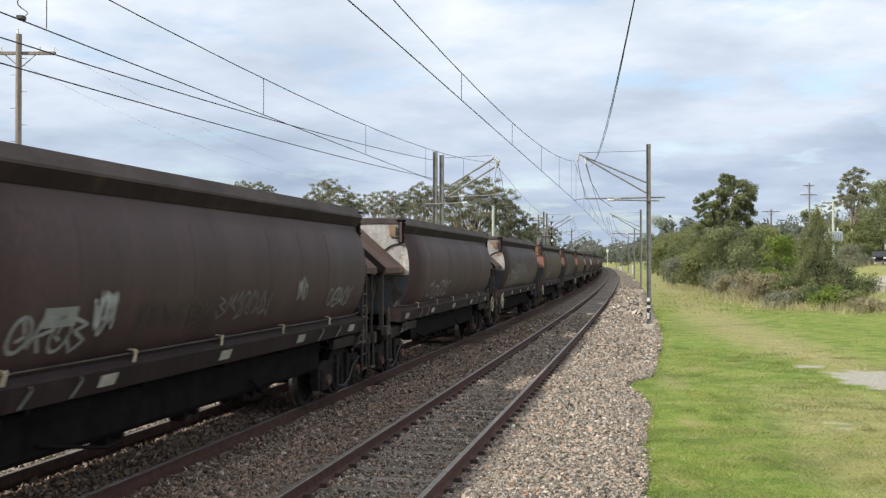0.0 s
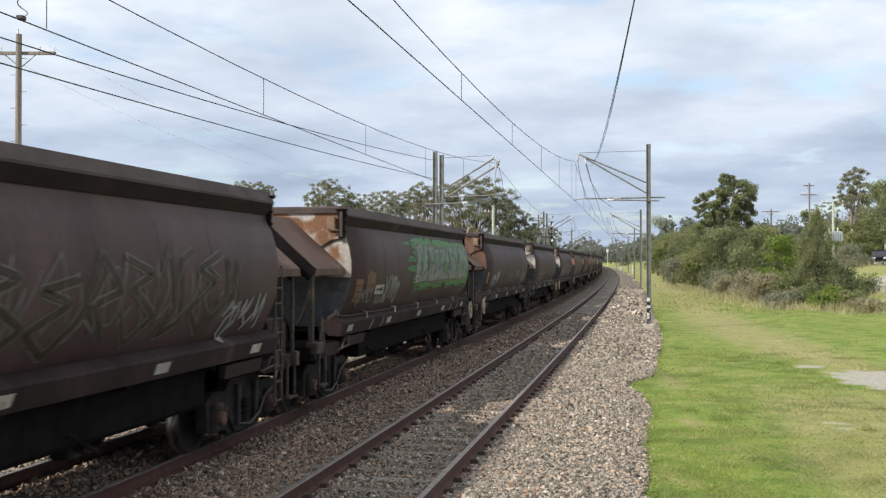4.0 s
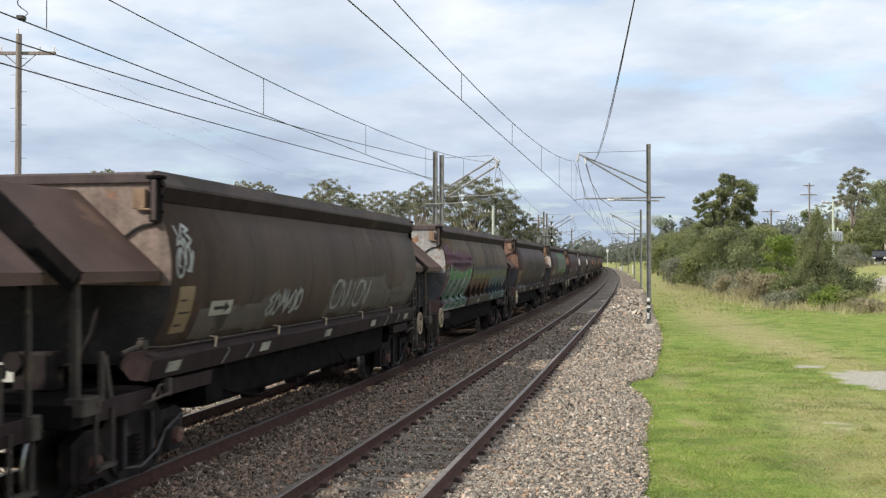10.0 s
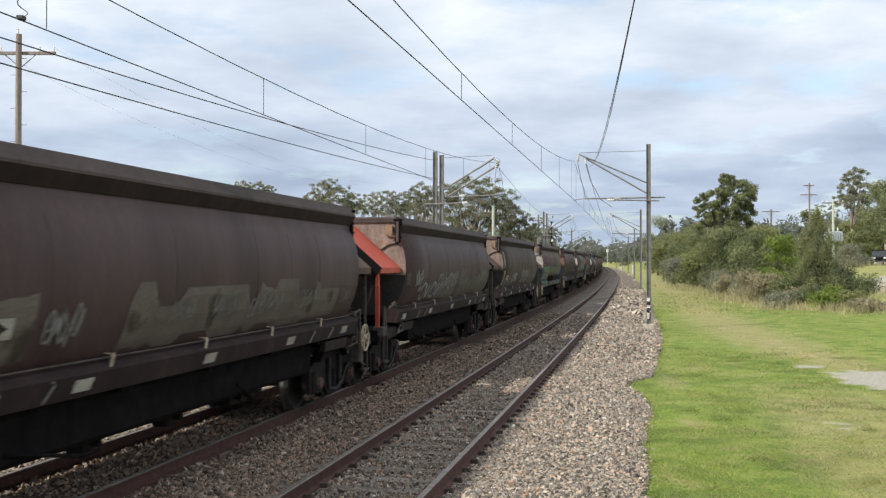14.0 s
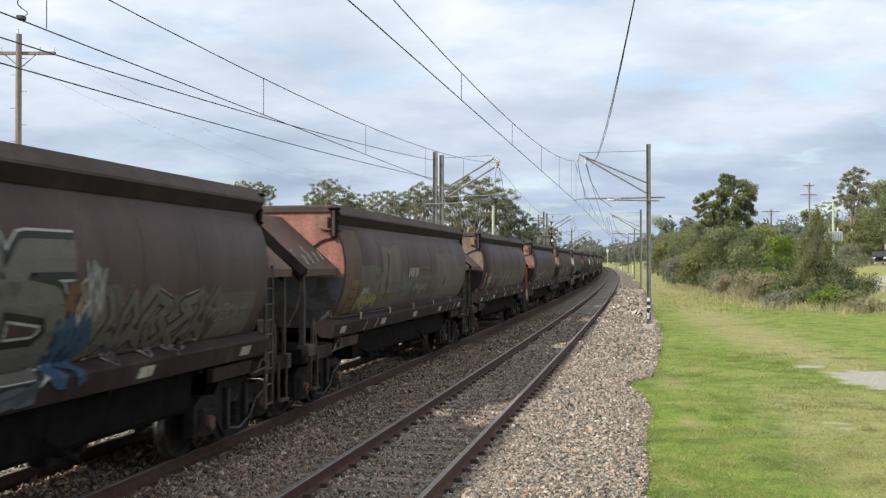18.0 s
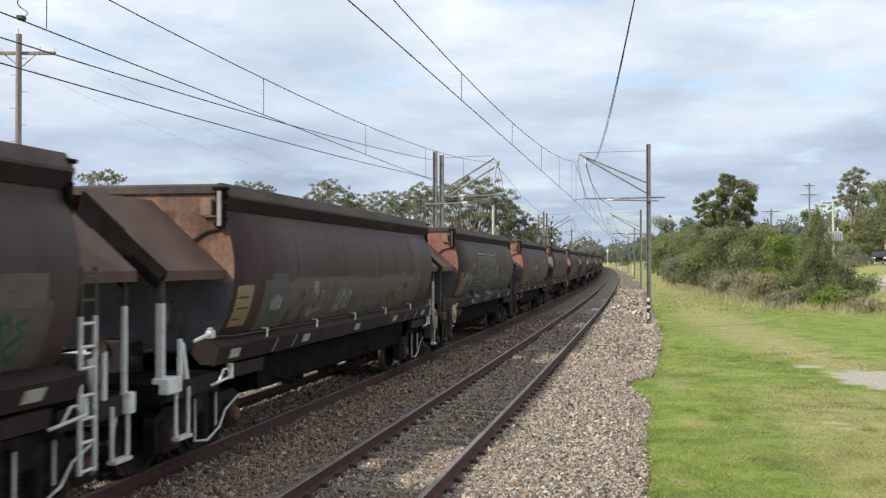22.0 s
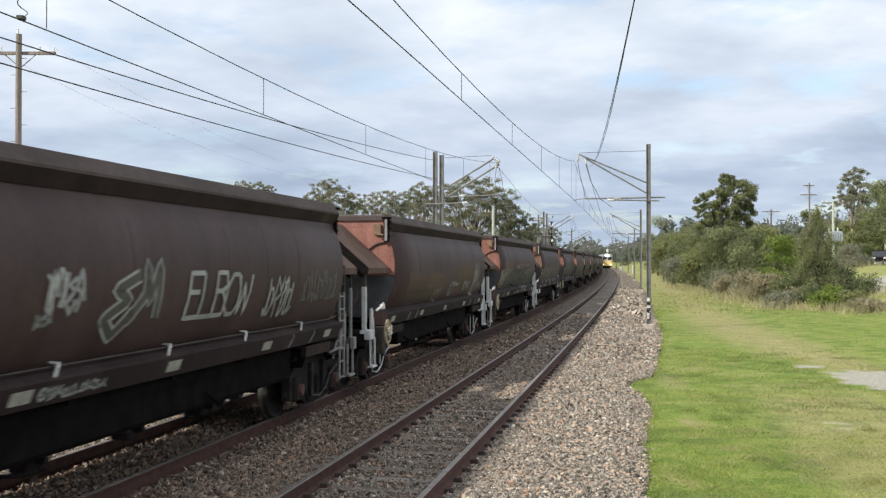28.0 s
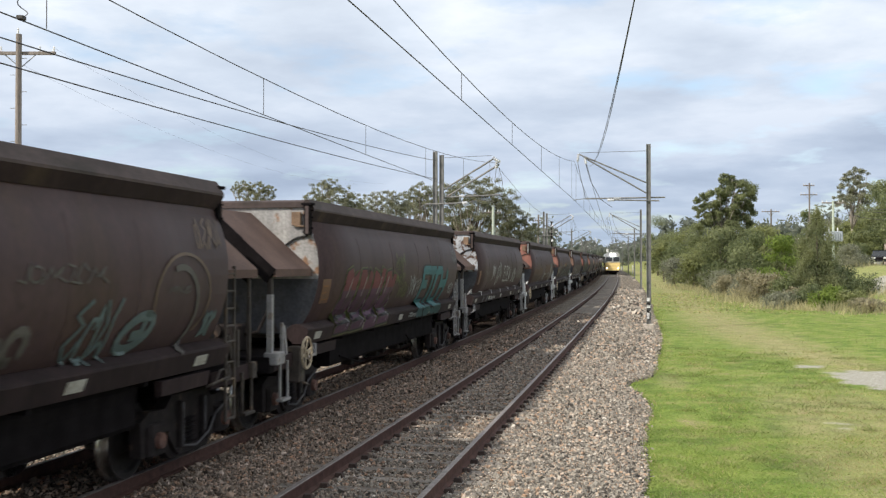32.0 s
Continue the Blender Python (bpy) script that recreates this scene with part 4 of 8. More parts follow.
def ladder_head():
    """The grimed upper length of the ladder, up to the hood."""
    sh = Shape()
    for y in (-0.13, 0.13):
        sh.box(-0.018, 0.018, y - 0.020, y + 0.020, 1.99, 2.46, 0.006)
    for z in (2.14, 2.36):
        sh.rod((0, -0.13, z), (0, 0.13, z), 0.016, 6)
    return sh


def stirrup():
    sh = Shape()
    for y in (-0.16, 0.16):
        sh.box(-0.016, 0.016, y - 0.02, y + 0.02, 0.50, 1.05, 0.005)
    sh.box(-0.05, 0.05, -0.17, 0.17, 0.47, 0.51, 0.006)
    return sh


def hand_wheel():
    sh = Shape()
    n, r = 22, 0.235
    for i in range(n):
        a, b = 2 * math.pi * i / n, 2 * math.pi * (i + 1) / n
        sh.rod((0, r * math.cos(a), r * math.sin(a)), (0, r * math.cos(b), r * math.sin(b)), 0.019, 6)
    for i in range(6):
        a = math.pi * i / 3 + 0.3
        sh.rod((-0.02, 0, 0), (0, r * math.cos(a), r * math.sin(a)), 0.015, 5)
    sh.rod((-0.16, 0, 0), (0.03, 0, 0), 0.04, 8)
    return sh


def gear_box():
    sh = Shape()
    sh.box(-0.12, 0.10, -0.10, 0.10, -0.45, 0.10, 0.03)
    sh.rod((0, 0, -0.4), (0, 0.55, -0.55), 0.02, 6)
    return sh


def air_tank():
    sh = Shape()
    prof = [(-0.62, 0.0), (-0.60, 0.12), (-0.52, 0.21), (0.52, 0.21), (0.60, 0.12), (0.62, 0.0)]
    n = 16
    sh.sweep(6, [[(x, r * math.cos(2 * math.pi * i / n), r * math.sin(2 * math.pi * i / n)) for x, r in prof] for i in range(n + 1)], caps=False, closed=False)
    for x in (-0.35, 0.35):
        sh.box(x - 0.04, x + 0.04, -0.05, 0.05, -0.62, -0.18)
    return sh


def brake_valve():
    sh = Shape()
    sh.box(-0.22, 0.22, -0.16, 0.16, 0.0, 0.42, 0.05)
    sh.rod((-0.18, -0.2, 0.32), (-0.18, 0.2, 0.32), 0.11, 10)
    sh.pipe([(0.2, 0, 0.25), (0.42, 0.0, 0.30), (0.55, 0.05, 0.60), (0.60, 0.1, 0.9)], 0.025, 6)
    return sh


def coupler(sy):
    def build():
        sh = Shape()
        y0, y1 = sy * (END_Y + 1.40), sy * COUPLE_Y
        sh.box(-0.12, 0.12, *sorted((y0, y1 - sy * 0.1)), 0.80, 1.00, 0.03)
        sh.box(-0.20, 0.20, *sorted((y1 - sy * 0.30, y1 + sy * 0.0)), 0.76, 1.04, 0.06)
        return sh
    return build


def brake_hose(sy):
    def build():
        sh = Shape()
        pts = []
        for i in range(8):
            t = i / 7
            pts.append((0.42, sy * (END_Y + 1.5 + 0.30 * t), 0.92 - 0.50 * math.sin(math.pi * t * 0.85)))
        sh.pipe(pts, 0.028, 6)
        return sh
    return build


def corner_channel():
    """Upright channel at the corner of the end sheet."""
    sh = Shape()
    sh.box(-0.05, -0.03, -0.05, 0.04, 2.94, 3.42)
    sh.box(0.03, 0.05, -0.05, 0.04, 2.94, 3.42)
    sh.box(-0.05, 0.05, -0.06, -0.045, 2.94, 3.42)
    sh.box(-0.09, 0.09, -0.08, 0.06, 3.41, 3.45, 0.01)
    for z in (3.05, 3.22, 3.33):
        sh.rod((0.05, 0, z), (0.08, 0, z), 0.014, 6)
    return sh


def latch_box():
    sh = Shape()
    sh.box(-0.075, 0.075, -0.05, 0.0, -0.11, 0.11, 0.012)
    sh.rod((0.0, -0.06, -0.12), (0.16, -0.06, -0.12), 0.012, 6)
    return sh


def end_cable(sy):
    def build():
        sh = Shape()
        pts = []
        for i in range(9):
            t = i / 8
            pts.append((1.37 - 0.62 * t, sy * (END_Y + 0.03), 2.93 - 0.20 * t ** 0.7 + (0.05 * math.sin(6 * t) if 0 < t < 1 else 0)))
        sh.pipe([(1.37, sy * (END_Y + 0.03), 3.0)] + pts, 0.017, 5)
        return sh
    return build


def build_bogie(top, y, fit):
    b = part("bogie", bolster, BOGIE, top, "dusty cast steel two-axle bogie", key="bolster", at=pose(0, y, 0))
    for sx in (1, -1):
        part("side_frame", side_frame, BOGIE, b, key="side_frame", at=pose(sx * 1.06, 0, 0, 0, 0, 0 if sx > 0 else 180))
        if sx > 0:
            edge_m = FIT_WHITE if fit is FIT_WHITE else BOGIE_EDGE
            part("painted_edge", lambda: Shape().pipe([(0.14, -0.31, 0.82), (0.14, -0.31, 0.30), (0.14, 0.05, 0.25), (0.14, 0.42, 0.36), (0.14, 0.62, 0.56), (0.14, 1.05, 0.70)], 0.016, 6), edge_m, b, "pale edge of the side frame", key="edge1", at=pose(sx * 1.06, 0, 0))
            part("painted_edge", lambda: Shape().pipe([(0.14, 0.31, 0.82), (0.14, 0.31, 0.40)], 0.016, 6), edge_m, b, key="edge2", at=pose(sx * 1.06, 0, 0))
        part("spring_nest", spring_nest, UNDER, b, key="springs", at=pose(sx * 1.10, 0, 0))
        for a in (-0.915, 0.915):
            part("axle_box", axle_box, BOGIE, b, key="axle_box", at=pose(sx * 1.08, a, 0))
            part("axle_cap", axle_cap, CAP_RED, b, "rusty red axle cap", key="axle_cap", at=pose(sx * 1.08, a, 0, 0, 0, 0 if sx > 0 else 180))
    sets = []
    for a in (-0.915, 0.915):
        sets.append(part("wheelset", wheelset, [WHEEL, TREAD], b, "pair of steel wheels on an axle", key="wheelset", at=pose(0, a, 0.46), smooth=False))
    return b, sets


WHEELSETS = []
WAGONS = []


def paint_x(z, lift):
    """Outer face for sprayed paint: the body side, then the ledge, then the skirt below it."""
    if z >= 1.56:
        return side_x(z) * WIDE + lift
    if z >= 1.475:
        return (1.302 + (1.56 - z) / 0.085 * 0.158) * WIDE + lift + 0.010
    return (1.466 - (1.475 - z) * 0.262) * WIDE + lift + 0.006


def side_ribbon(sh, pts, width, lift):
    """A stripe of paint on the camera's side of a wagon, along points (y, z) of the side."""
    out = []
    n = len(pts)
    cols = max(1, math.ceil(width / 0.045)) if min(p[1] for p in pts) - width < 1.62 else max(1, math.ceil(width / 0.12))
    for i, (y, z) in enumerate(pts):
        a, b = pts[max(0, i - 1)], pts[min(n - 1, i + 1)]
        dy, dz = b[0] - a[0], b[1] - a[1]
        q = math.hypot(dy, dz) or 1.0
        ny, nz = -dz / q * width / 2, dy / q * width / 2
        for c in range(cols + 1):
            k = 1 - 2 * c / cols
            yy, zz = y + k * ny, min(3.15, max(1.255, z + k * nz))
            out.append((paint_x(zz, lift), yy, zz))
    m = cols + 1
    sh.add(out, [(m * i + c, m * i + c + 1, m * (i + 1) + c + 1, m * (i + 1) + c) for i in range(n - 1) for c in range(cols)])


def densify(pts, step=0.07):
    out = [pts[0]]
    for a, b in zip(pts[:-1], pts[1:]):
        k = max(1, int(math.hypot(b[0] - a[0], b[1] - a[1]) / step))
        out += [(a[0] + (b[0] - a[0]) * i / k, a[1] + (b[1] - a[1]) * i / k) for i in range(1, k + 1)]
    return out


def arc_pts(cy, cz, ry, rz, a0, a1, n=9):
    return [(cy + ry * math.cos(a0 + (a1 - a0) * i / n), cz + rz * math.sin(a0 + (a1 - a0) * i / n)) for i in range(n + 1)]


def squiggle(rng, blocky=False):
    """One sprayed stroke in a unit box: hooks, loops and bent zigzags that spell nothing."""
    kind = rng.randrange(7) if not blocky else 7 + rng.randrange(5)
    j = lambda a=0.08: rng.uniform(-a, a)
    if kind == 0:
        return [(0.02, 0.20 + j()), (0.16, 0.88), (0.30, 0.35), (0.44, 0.80 + j()), (0.58, 0.25)] + arc_pts(0.80, 0.50, 0.18, 0.34, 3.6, -0.4, 8)
    if kind == 1:
        return [(0.05, 0.30 + j())] + arc_pts(0.40, 0.55, 0.28, 0.40, 3.6, -1.9, 10) + [(0.75, 0.12), (0.98, 0.85 + j())]
    if kind == 2:
        return [(0.06, 0.50 + j()), (0.25, 0.95), (0.20 + j(), 0.10), (0.60, 0.62), (0.48, 0.15 + j()), (0.97, 0.78)]
    if kind == 3:
        return arc_pts(0.5, 0.5, 0.44, 0.42, 0.9 + j(), 7.9 + j(), 18) + [(0.72, 0.45), (0.42, 0.40 + j())]
    if kind == 4:
        return [(0.10, 0.02), (0.30 + j(), 0.98), (0.50, 0.60)] + arc_pts(0.62, 0.42, 0.30, 0.36, 2.4, -2.4, 9)
    if kind == 5:
        return arc_pts(0.30, 0.40, 0.24, 0.34, 1.0, 6.6, 12) + [(0.60, 0.95 + j(0.04)), (0.62, 0.05), (0.95, 0.20 + j())]
    if kind == 7:
        return [(0.0, 0.12), (0.30 + j(), 0.92), (0.42, 0.38 + j()), (0.74, 1.0), (0.60, 0.46), (1.0, 0.16 + j())]
    if kind == 8:
        return [(0.94, 0.86 + j()), (0.22, 0.70), (0.76 + j(), 0.56), (0.08, 0.28), (0.58, 0.02), (0.98, 0.36)]
    if kind == 9:
        return [(0.04, 0.58), (0.34, 1.0), (0.50 + j(), 0.32), (0.28, 0.0), (0.80, 0.14), (0.64, 0.74 + j()), (1.0, 0.92)]
    if kind == 10:
        return [(0.08, 0.18 + j()), (0.48, 0.96), (0.96, 0.54), (0.40 + j(), 0.40), (0.72, 0.0)]
    if kind == 11:
        return [(0.04, 0.95), (0.38, 0.56 + j()), (0.14, 0.10), (0.54, 0.32), (0.94, 0.0), (0.70 + j(), 0.62), (0.98, 0.96)]
    return [(0.02, 0.55 + j()), (0.30, 0.92)] + arc_pts(0.50, 0.40, 0.22, 0.38, 1.9, -3.4, 12) + [(0.85, 0.90), (0.99, 0.42)]


# letters as strokes on a grid of ten: pairs of digits (across, up), strokes parted by a bar
LETTERS = {"A": "00 39 69 90|23 73", "B": "10 19 79 86 55 15|55 83 80 10", "C": "99 39 17 12 30 90", "E": "99 19 10 90|15 75", "H": "19 10|15 85|99 80",
           "I": "59 50", "K": "19 10|99 25 90", "L": "19 10 90", "N": "00 19 60 89|89 80", "O": "39 79 96 92 70 30 02 06 39", "P": "10 19 79 96 84 14",
           "S": "99 29 06 75 92 70 00", "T": "09 99|59 40", "W": "09 20 47 70 99"}
GLYPHS = {c: [[(int(p[0]) / 9, int(p[1]) / 9) for p in run.split()] for run in code.split("|")] for c, code in LETTERS.items()}


def marks(top, name, y0, y1, z0, z1, count, width, material, seed, edge=None, edge_mat=None, lean=0.15, label="", word="", edge2=0.0, edge2_mat=None):
    """A row of sprayed strokes between y0 and y1; with an edge each stroke is outlined."""
    rng = random.Random(seed)
    thin = not edge and width < 0.1
    if thin:
        count, width = (count if word else round(count * 1.5)), width * 0.72
    cw = (y1 - y0) / count
    for i in range(count):
        grow = rng.uniform(0.75, 1.0)
        base = rng.uniform(0.0, 0.18)
        if word:
            lines, grow, base = GLYPHS[word[i]], rng.uniform(0.92, 1.0), rng.uniform(0.0, 0.06)
        else:
            one = squiggle(rng, bool(edge) or width > 0.12 or (thin and rng.random() < 0.55))
            lines = [[(1 - u, v) for u, v in one] if rng.random() < 0.5 else one]
        runs = []
        for one in lines:
            pts = [(y0 + cw * (i - 0.04 + 1.08 * (u + lean * (v - 0.5))), z0 + (z1 - z0) * min(1, base + v * grow)) for u, v in one]
            runs.append(densify(pts, 0.045))
        stroke, behind, halo = Shape(), Shape(), Shape()
        for n, pts in enumerate(runs):
            side_ribbon(stroke, pts, width, 0.013 + 0.0012 * n)
            if edge:
                side_ribbon(behind, pts, width + 2 * edge, 0.009)
            if edge2:
                side_ribbon(halo, pts, width + 2 * edge + 2 * edge2, 0.0065)
        if edge2:
            part(name, halo, edge2_mat, top, label)
        if edge:
            part(name, behind, edge_mat, top, label)
            part("graffiti_fill", stroke, material, top, "")
        else:
            part(name, stroke, material, top, label)


def area(top, outline, material, lift, label="", name="graffiti_fill", clip=(1.255, 3.12)):
    """A sprayed field with the given outline (y, z), laid on the side sheet, the ledge and the skirt."""
    ya, yb = min(p[0] for p in outline), max(p[0] for p in outline)
    n = max(2, int((yb - ya) / 0.05))

    def spans(y):
        zs = []
        for (a, za), (b, zb) in zip(outline, outline[1:] + outline[:1]):
            if (a <= y) != (b <= y):
                zs.append(za + (zb - za) * (y - a) / (b - a))
        zs.sort()
        out = [(min(max(p, clip[0]), clip[1]), min(max(q, clip[0]), clip[1])) for p, q in zip(zs[::2], zs[1::2])]
        return out
    sh = Shape()
    for i in range(n):
        a, b = ya + (yb - ya) * (i + 0.001) / n, ya + (yb - ya) * (i + 0.999) / n
        sa, sb = spans(a), spans(b)
        if len(sa) != len(sb):
            sa = sb = spans((a + b) / 2)
        for (p, q), (u, v) in zip(sa, sb):
            rows = max(1, int(max(q - p, v - u) / 0.06))
            if max(q - p, v - u) < 0.004:
                continue
            vs = []
            for k in range(rows + 1):
                z0, z1 = p + (q - p) * k / rows, u + (v - u) * k / rows
                vs += [(paint_x(z0, lift), a, z0), (paint_x(z1, lift), b, z1)]
            sh.add(vs, [(2 * k, 2 * k + 1, 2 * k + 3, 2 * k + 2) for k in range(rows)])
    if sh.f:
        part(name, sh, material, top, label)


def grown(outline, d):
    """The outline pushed out by about d."""
    n = len(outline)
    turn = sum(a[0] * b[1] - b[0] * a[1] for a, b in zip(outline, outline[1:] + outline[:1]))
    out = []
    for i, p in enumerate(outline):
        a, b = outline[i - 1], outline[(i + 1) % n]
        dy, dz = b[0] - a[0], b[1] - a[1]
        q = math.hypot(dy, dz) or 1.0
        k = d if turn > 0 else -d
        out.append((p[0] + dz / q * k, p[1] - dy / q * k))
    return out


def block_letters(top, y0, y1, z0, z1, count, seed, upper, lower, split, edges, ink, shine=None, slope=0.35, label="", gap=0.04, ink_w=0.045):
    """Fat overlapping letter bodies with jagged crowns, dark cuts and pale glints: shapes that spell nothing.
    edges: (width, material) from the letter outwards."""
    rng = random.Random(seed)
    cw = (y1 - y0) / count
    for i in range(count):
        a, b = y0 + cw * i + gap / 2, y0 + cw * (i + 1) - gap / 2
        h = z1 - z0
        top_z = [z1 - rng.uniform(0, 0.14) * h for _ in range(4)]
        foot = z0 + rng.uniform(0, 0.05) * h
        lean = slope * h
        w = b - a
        form = [(a - lean * 0.5, foot), (b - lean * 0.5 - 0.02, foot + 0.02 * h), (b - lean * 0.18, z0 + 0.42 * h), (b - lean * 0.22 + 0.05 * w, z0 + 0.52 * h), (b + lean * 0.32, top_z[3]),
                (a + w * 0.74 + lean * 0.3, top_z[2]), (a + w * 0.62 + lean * 0.2, z1 - rng.uniform(0.16, 0.30) * h), (a + w * 0.48 + lean * 0.3, top_z[1]), (a + w * 0.08 + lean * 0.28, top_z[0]),
                (a - lean * 0.02, z0 + 0.50 * h), (a - lean * 0.10 - 0.05 * w, z0 + 0.42 * h)]
        reach = sum(e for e, _ in edges)
        for n, (e, m) in reversed(list(enumerate(edges))):
            area(top, grown(form, reach), m, 0.0125 - 0.0018 * (n + 1), label if n == 0 and i == 0 else "", "graffiti")
            reach -= e
        area(top, form, upper, 0.0125, clip=(split, 3.12))
        area(top, form, lower, 0.0125, clip=(1.255, split - 0.001))
        cuts = Shape()
        for _ in range(3):
            u, v = rng.uniform(0.25, 0.75), rng.uniform(0.15, 0.5)
            p = (a + w * u + lean * (v - 0.5), z0 + h * v)
            q = (p[0] + rng.uniform(0.02, 0.22) * w + lean * 0.3, p[1] + rng.uniform(0.22, 0.36) * h)
            side_ribbon(cuts, densify([p, ((p[0] + q[0]) / 2 + rng.uniform(-0.05, 0.05), (p[1] + q[1]) / 2), q], 0.05), ink_w, 0.0142)
        part("graffiti_cut", cuts, ink, top)
        if shine:
            glint = Shape()
            u = rng.uniform(0.2, 0.7)
            side_ribbon(glint, densify([(a + w * u + lean * 0.3, z1 - 0.16 * h), (a + w * (u - 0.12) + lean * 0.1, z0 + 0.55 * h)], 0.05), 0.026, 0.0155)
            side_ribbon(glint, densify([(b - lean * 0.2, z0 + 0.48 * h), (b - 0.06 * w, z0 + 0.34 * h), (b - 0.3 * w - lean * 0.4, z0 + 0.08 * h)], 0.05), 0.022, 0.0155)
            part("graffiti_glint", glint, shine, top)


def streaks(top, y0, y1, z0, z1, count, material, seed, long=0.7, width=0.045):
    """Short level dashes of paint."""
    rng = random.Random(seed)
    sh = Shape()
    for _ in range(count):
        y, z, d = rng.uniform(y0, y1), rng.uniform(z0, z1), rng.uniform(0.3, 1.0) * long
        side_ribbon(sh, densify([(y, z), (y + d, z + rng.uniform(-0.01, 0.01))], 0.15), width * rng.uniform(0.6, 1.3), rng.uniform(0.006, 0.0075))
    part("graffiti", sh, material, top)


def hood_scrawl(top, seed):
    """A looping scrawl on the slope of the rear hood."""
    rng = random.Random(seed)
    sh = Shape()

    def at(y, v):
        return ((1.438 - 0.97 * v) * WIDE + 0.004, -END_Y - y, 2.418 + 0.89 * v)
    for c in range(4):
        loop = [at(1.40 - 0.34 * c - 0.16 * math.cos(a) - 0.06 * math.sin(2 * a), 0.20 + 0.14 * math.sin(a) + 0.03 * c) for a in [0.5 * k for k in range(3 + 3 * c % 5, 14)]]
        sh.pipe(loop, 0.008, 4)
    part("graffiti", sh, W_GREY, top, "chalky scrawl on the hood")


def patch(top, y0, y1, z0, z1, material, seed, label="", lift=0.0075, ragged=0.12):
    """A rolled-on patch of paint with an uneven edge."""
    rng = random.Random(seed)
    sh = Shape()
    n = max(3, int((y1 - y0) / 0.16))
    hi, lo = z1, z0
    rows = 12
    cols = []
    for i in range(n + 1):
        y = y0 + (y1 - y0) * i / n
        if rng.random() < 0.24:
            hi = z1 + rng.uniform(-ragged, ragged)
        if rng.random() < 0.4:
            lo = z0 + rng.uniform(-ragged, ragged) * 0.6
        a, b = (max(1.575, lo) if z0 > 1.4 else max(1.25, z0)), min(3.15, max(hi, lo + 0.1))
        cols.append([(paint_x(a + (b - a) * k / rows, lift), y, a + (b - a) * k / rows) for k in range(rows + 1)])
    vs = [p for c in cols for p in c]
    m = rows + 1
    sh.add(vs, [(i * m + k, (i + 1) * m + k, (i + 1) * m + k + 1, i * m + k + 1) for i in range(n) for k in range(rows)])
    part("paint_patch", sh, material, top, label)


def operator_mark(top, y0, y1, z0, z1, material, label):
    """A row of plain upright bars where a mark was lettered."""
    n = max(4, round((y1 - y0) / 0.15))
    sh = Shape()
    for i in range(n):
        y = y0 + (y1 - y0) * (i + 0.12) / n
        w = (y1 - y0) / n * (0.72 if i % 3 else 0.5)
        cut = (0.0, 0.2, 0.0, 0.28)[i % 4] * (z1 - z0)
        low, high = z0 + (cut if i % 2 else 0), z1 - (0 if i % 2 else cut)
        sh.add([(paint_x(low, 0.017), y, low), (paint_x(low, 0.017), y + w, low), (paint_x(high, 0.017), y + w + 0.03, high), (paint_x(high, 0.017), y + 0.03, high)], [(0, 1, 2, 3)])
    part("operator_mark", sh, material, top, label)


def seam_strip():
    sh = Shape()
    pr = [(x, z) for x, z in PROFILE if z < 3.0 and z > 1.6]
    rg = [(x + 0.0025, z) for x, z in pr] + [(x - 0.01, z) for x, z in reversed(pr)]
    sh.sweep(len(rg), [[(x, d, z) for x, z in rg] for d in (-0.007, 0.007)])
    return sh


def code_panel(top, y, z, w, h, ground, ink, seed):
    """A stencilled panel with bars for its lettering."""
    patch(top, y, y + w, z, z + h, ground, seed, "rusty stencilled code panel", lift=0.012, ragged=0.015)
    q = random.Random(seed)
    for i in range(3):
        zz = z + h * (0.72 - 0.27 * i)
        sh = Shape()
        side_ribbon(sh, densify([(y + 0.06, zz), (y + w * q.uniform(0.5, 0.85), zz)]), 0.022, 0.017)
        part("code_bar", sh, ink, top)


def arrow_panel(top, y, z):
    """A white plate with a black arrow."""
    patch(top, y, y + 0.66, z, z + 0.18, PLATE, 5, "white plate with a black arrow", lift=0.012, ragged=0.01)
    sh = Shape()
    side_ribbon(sh, densify([(y + 0.10, z + 0.09), (y + 0.42, z + 0.09)]), 0.04, 0.018)
    part("arrow_shaft", sh, W_BLACK, top)
    tip = Shape()
    tip.add([(side_x(zz) * WIDE + 0.018, yy, zz) for yy, zz in ((y + 0.42, z + 0.02), (y + 0.58, z + 0.09), (y + 0.42, z + 0.16))], [(0, 1, 2)])
    part("arrow_head", tip, W_BLACK, top)


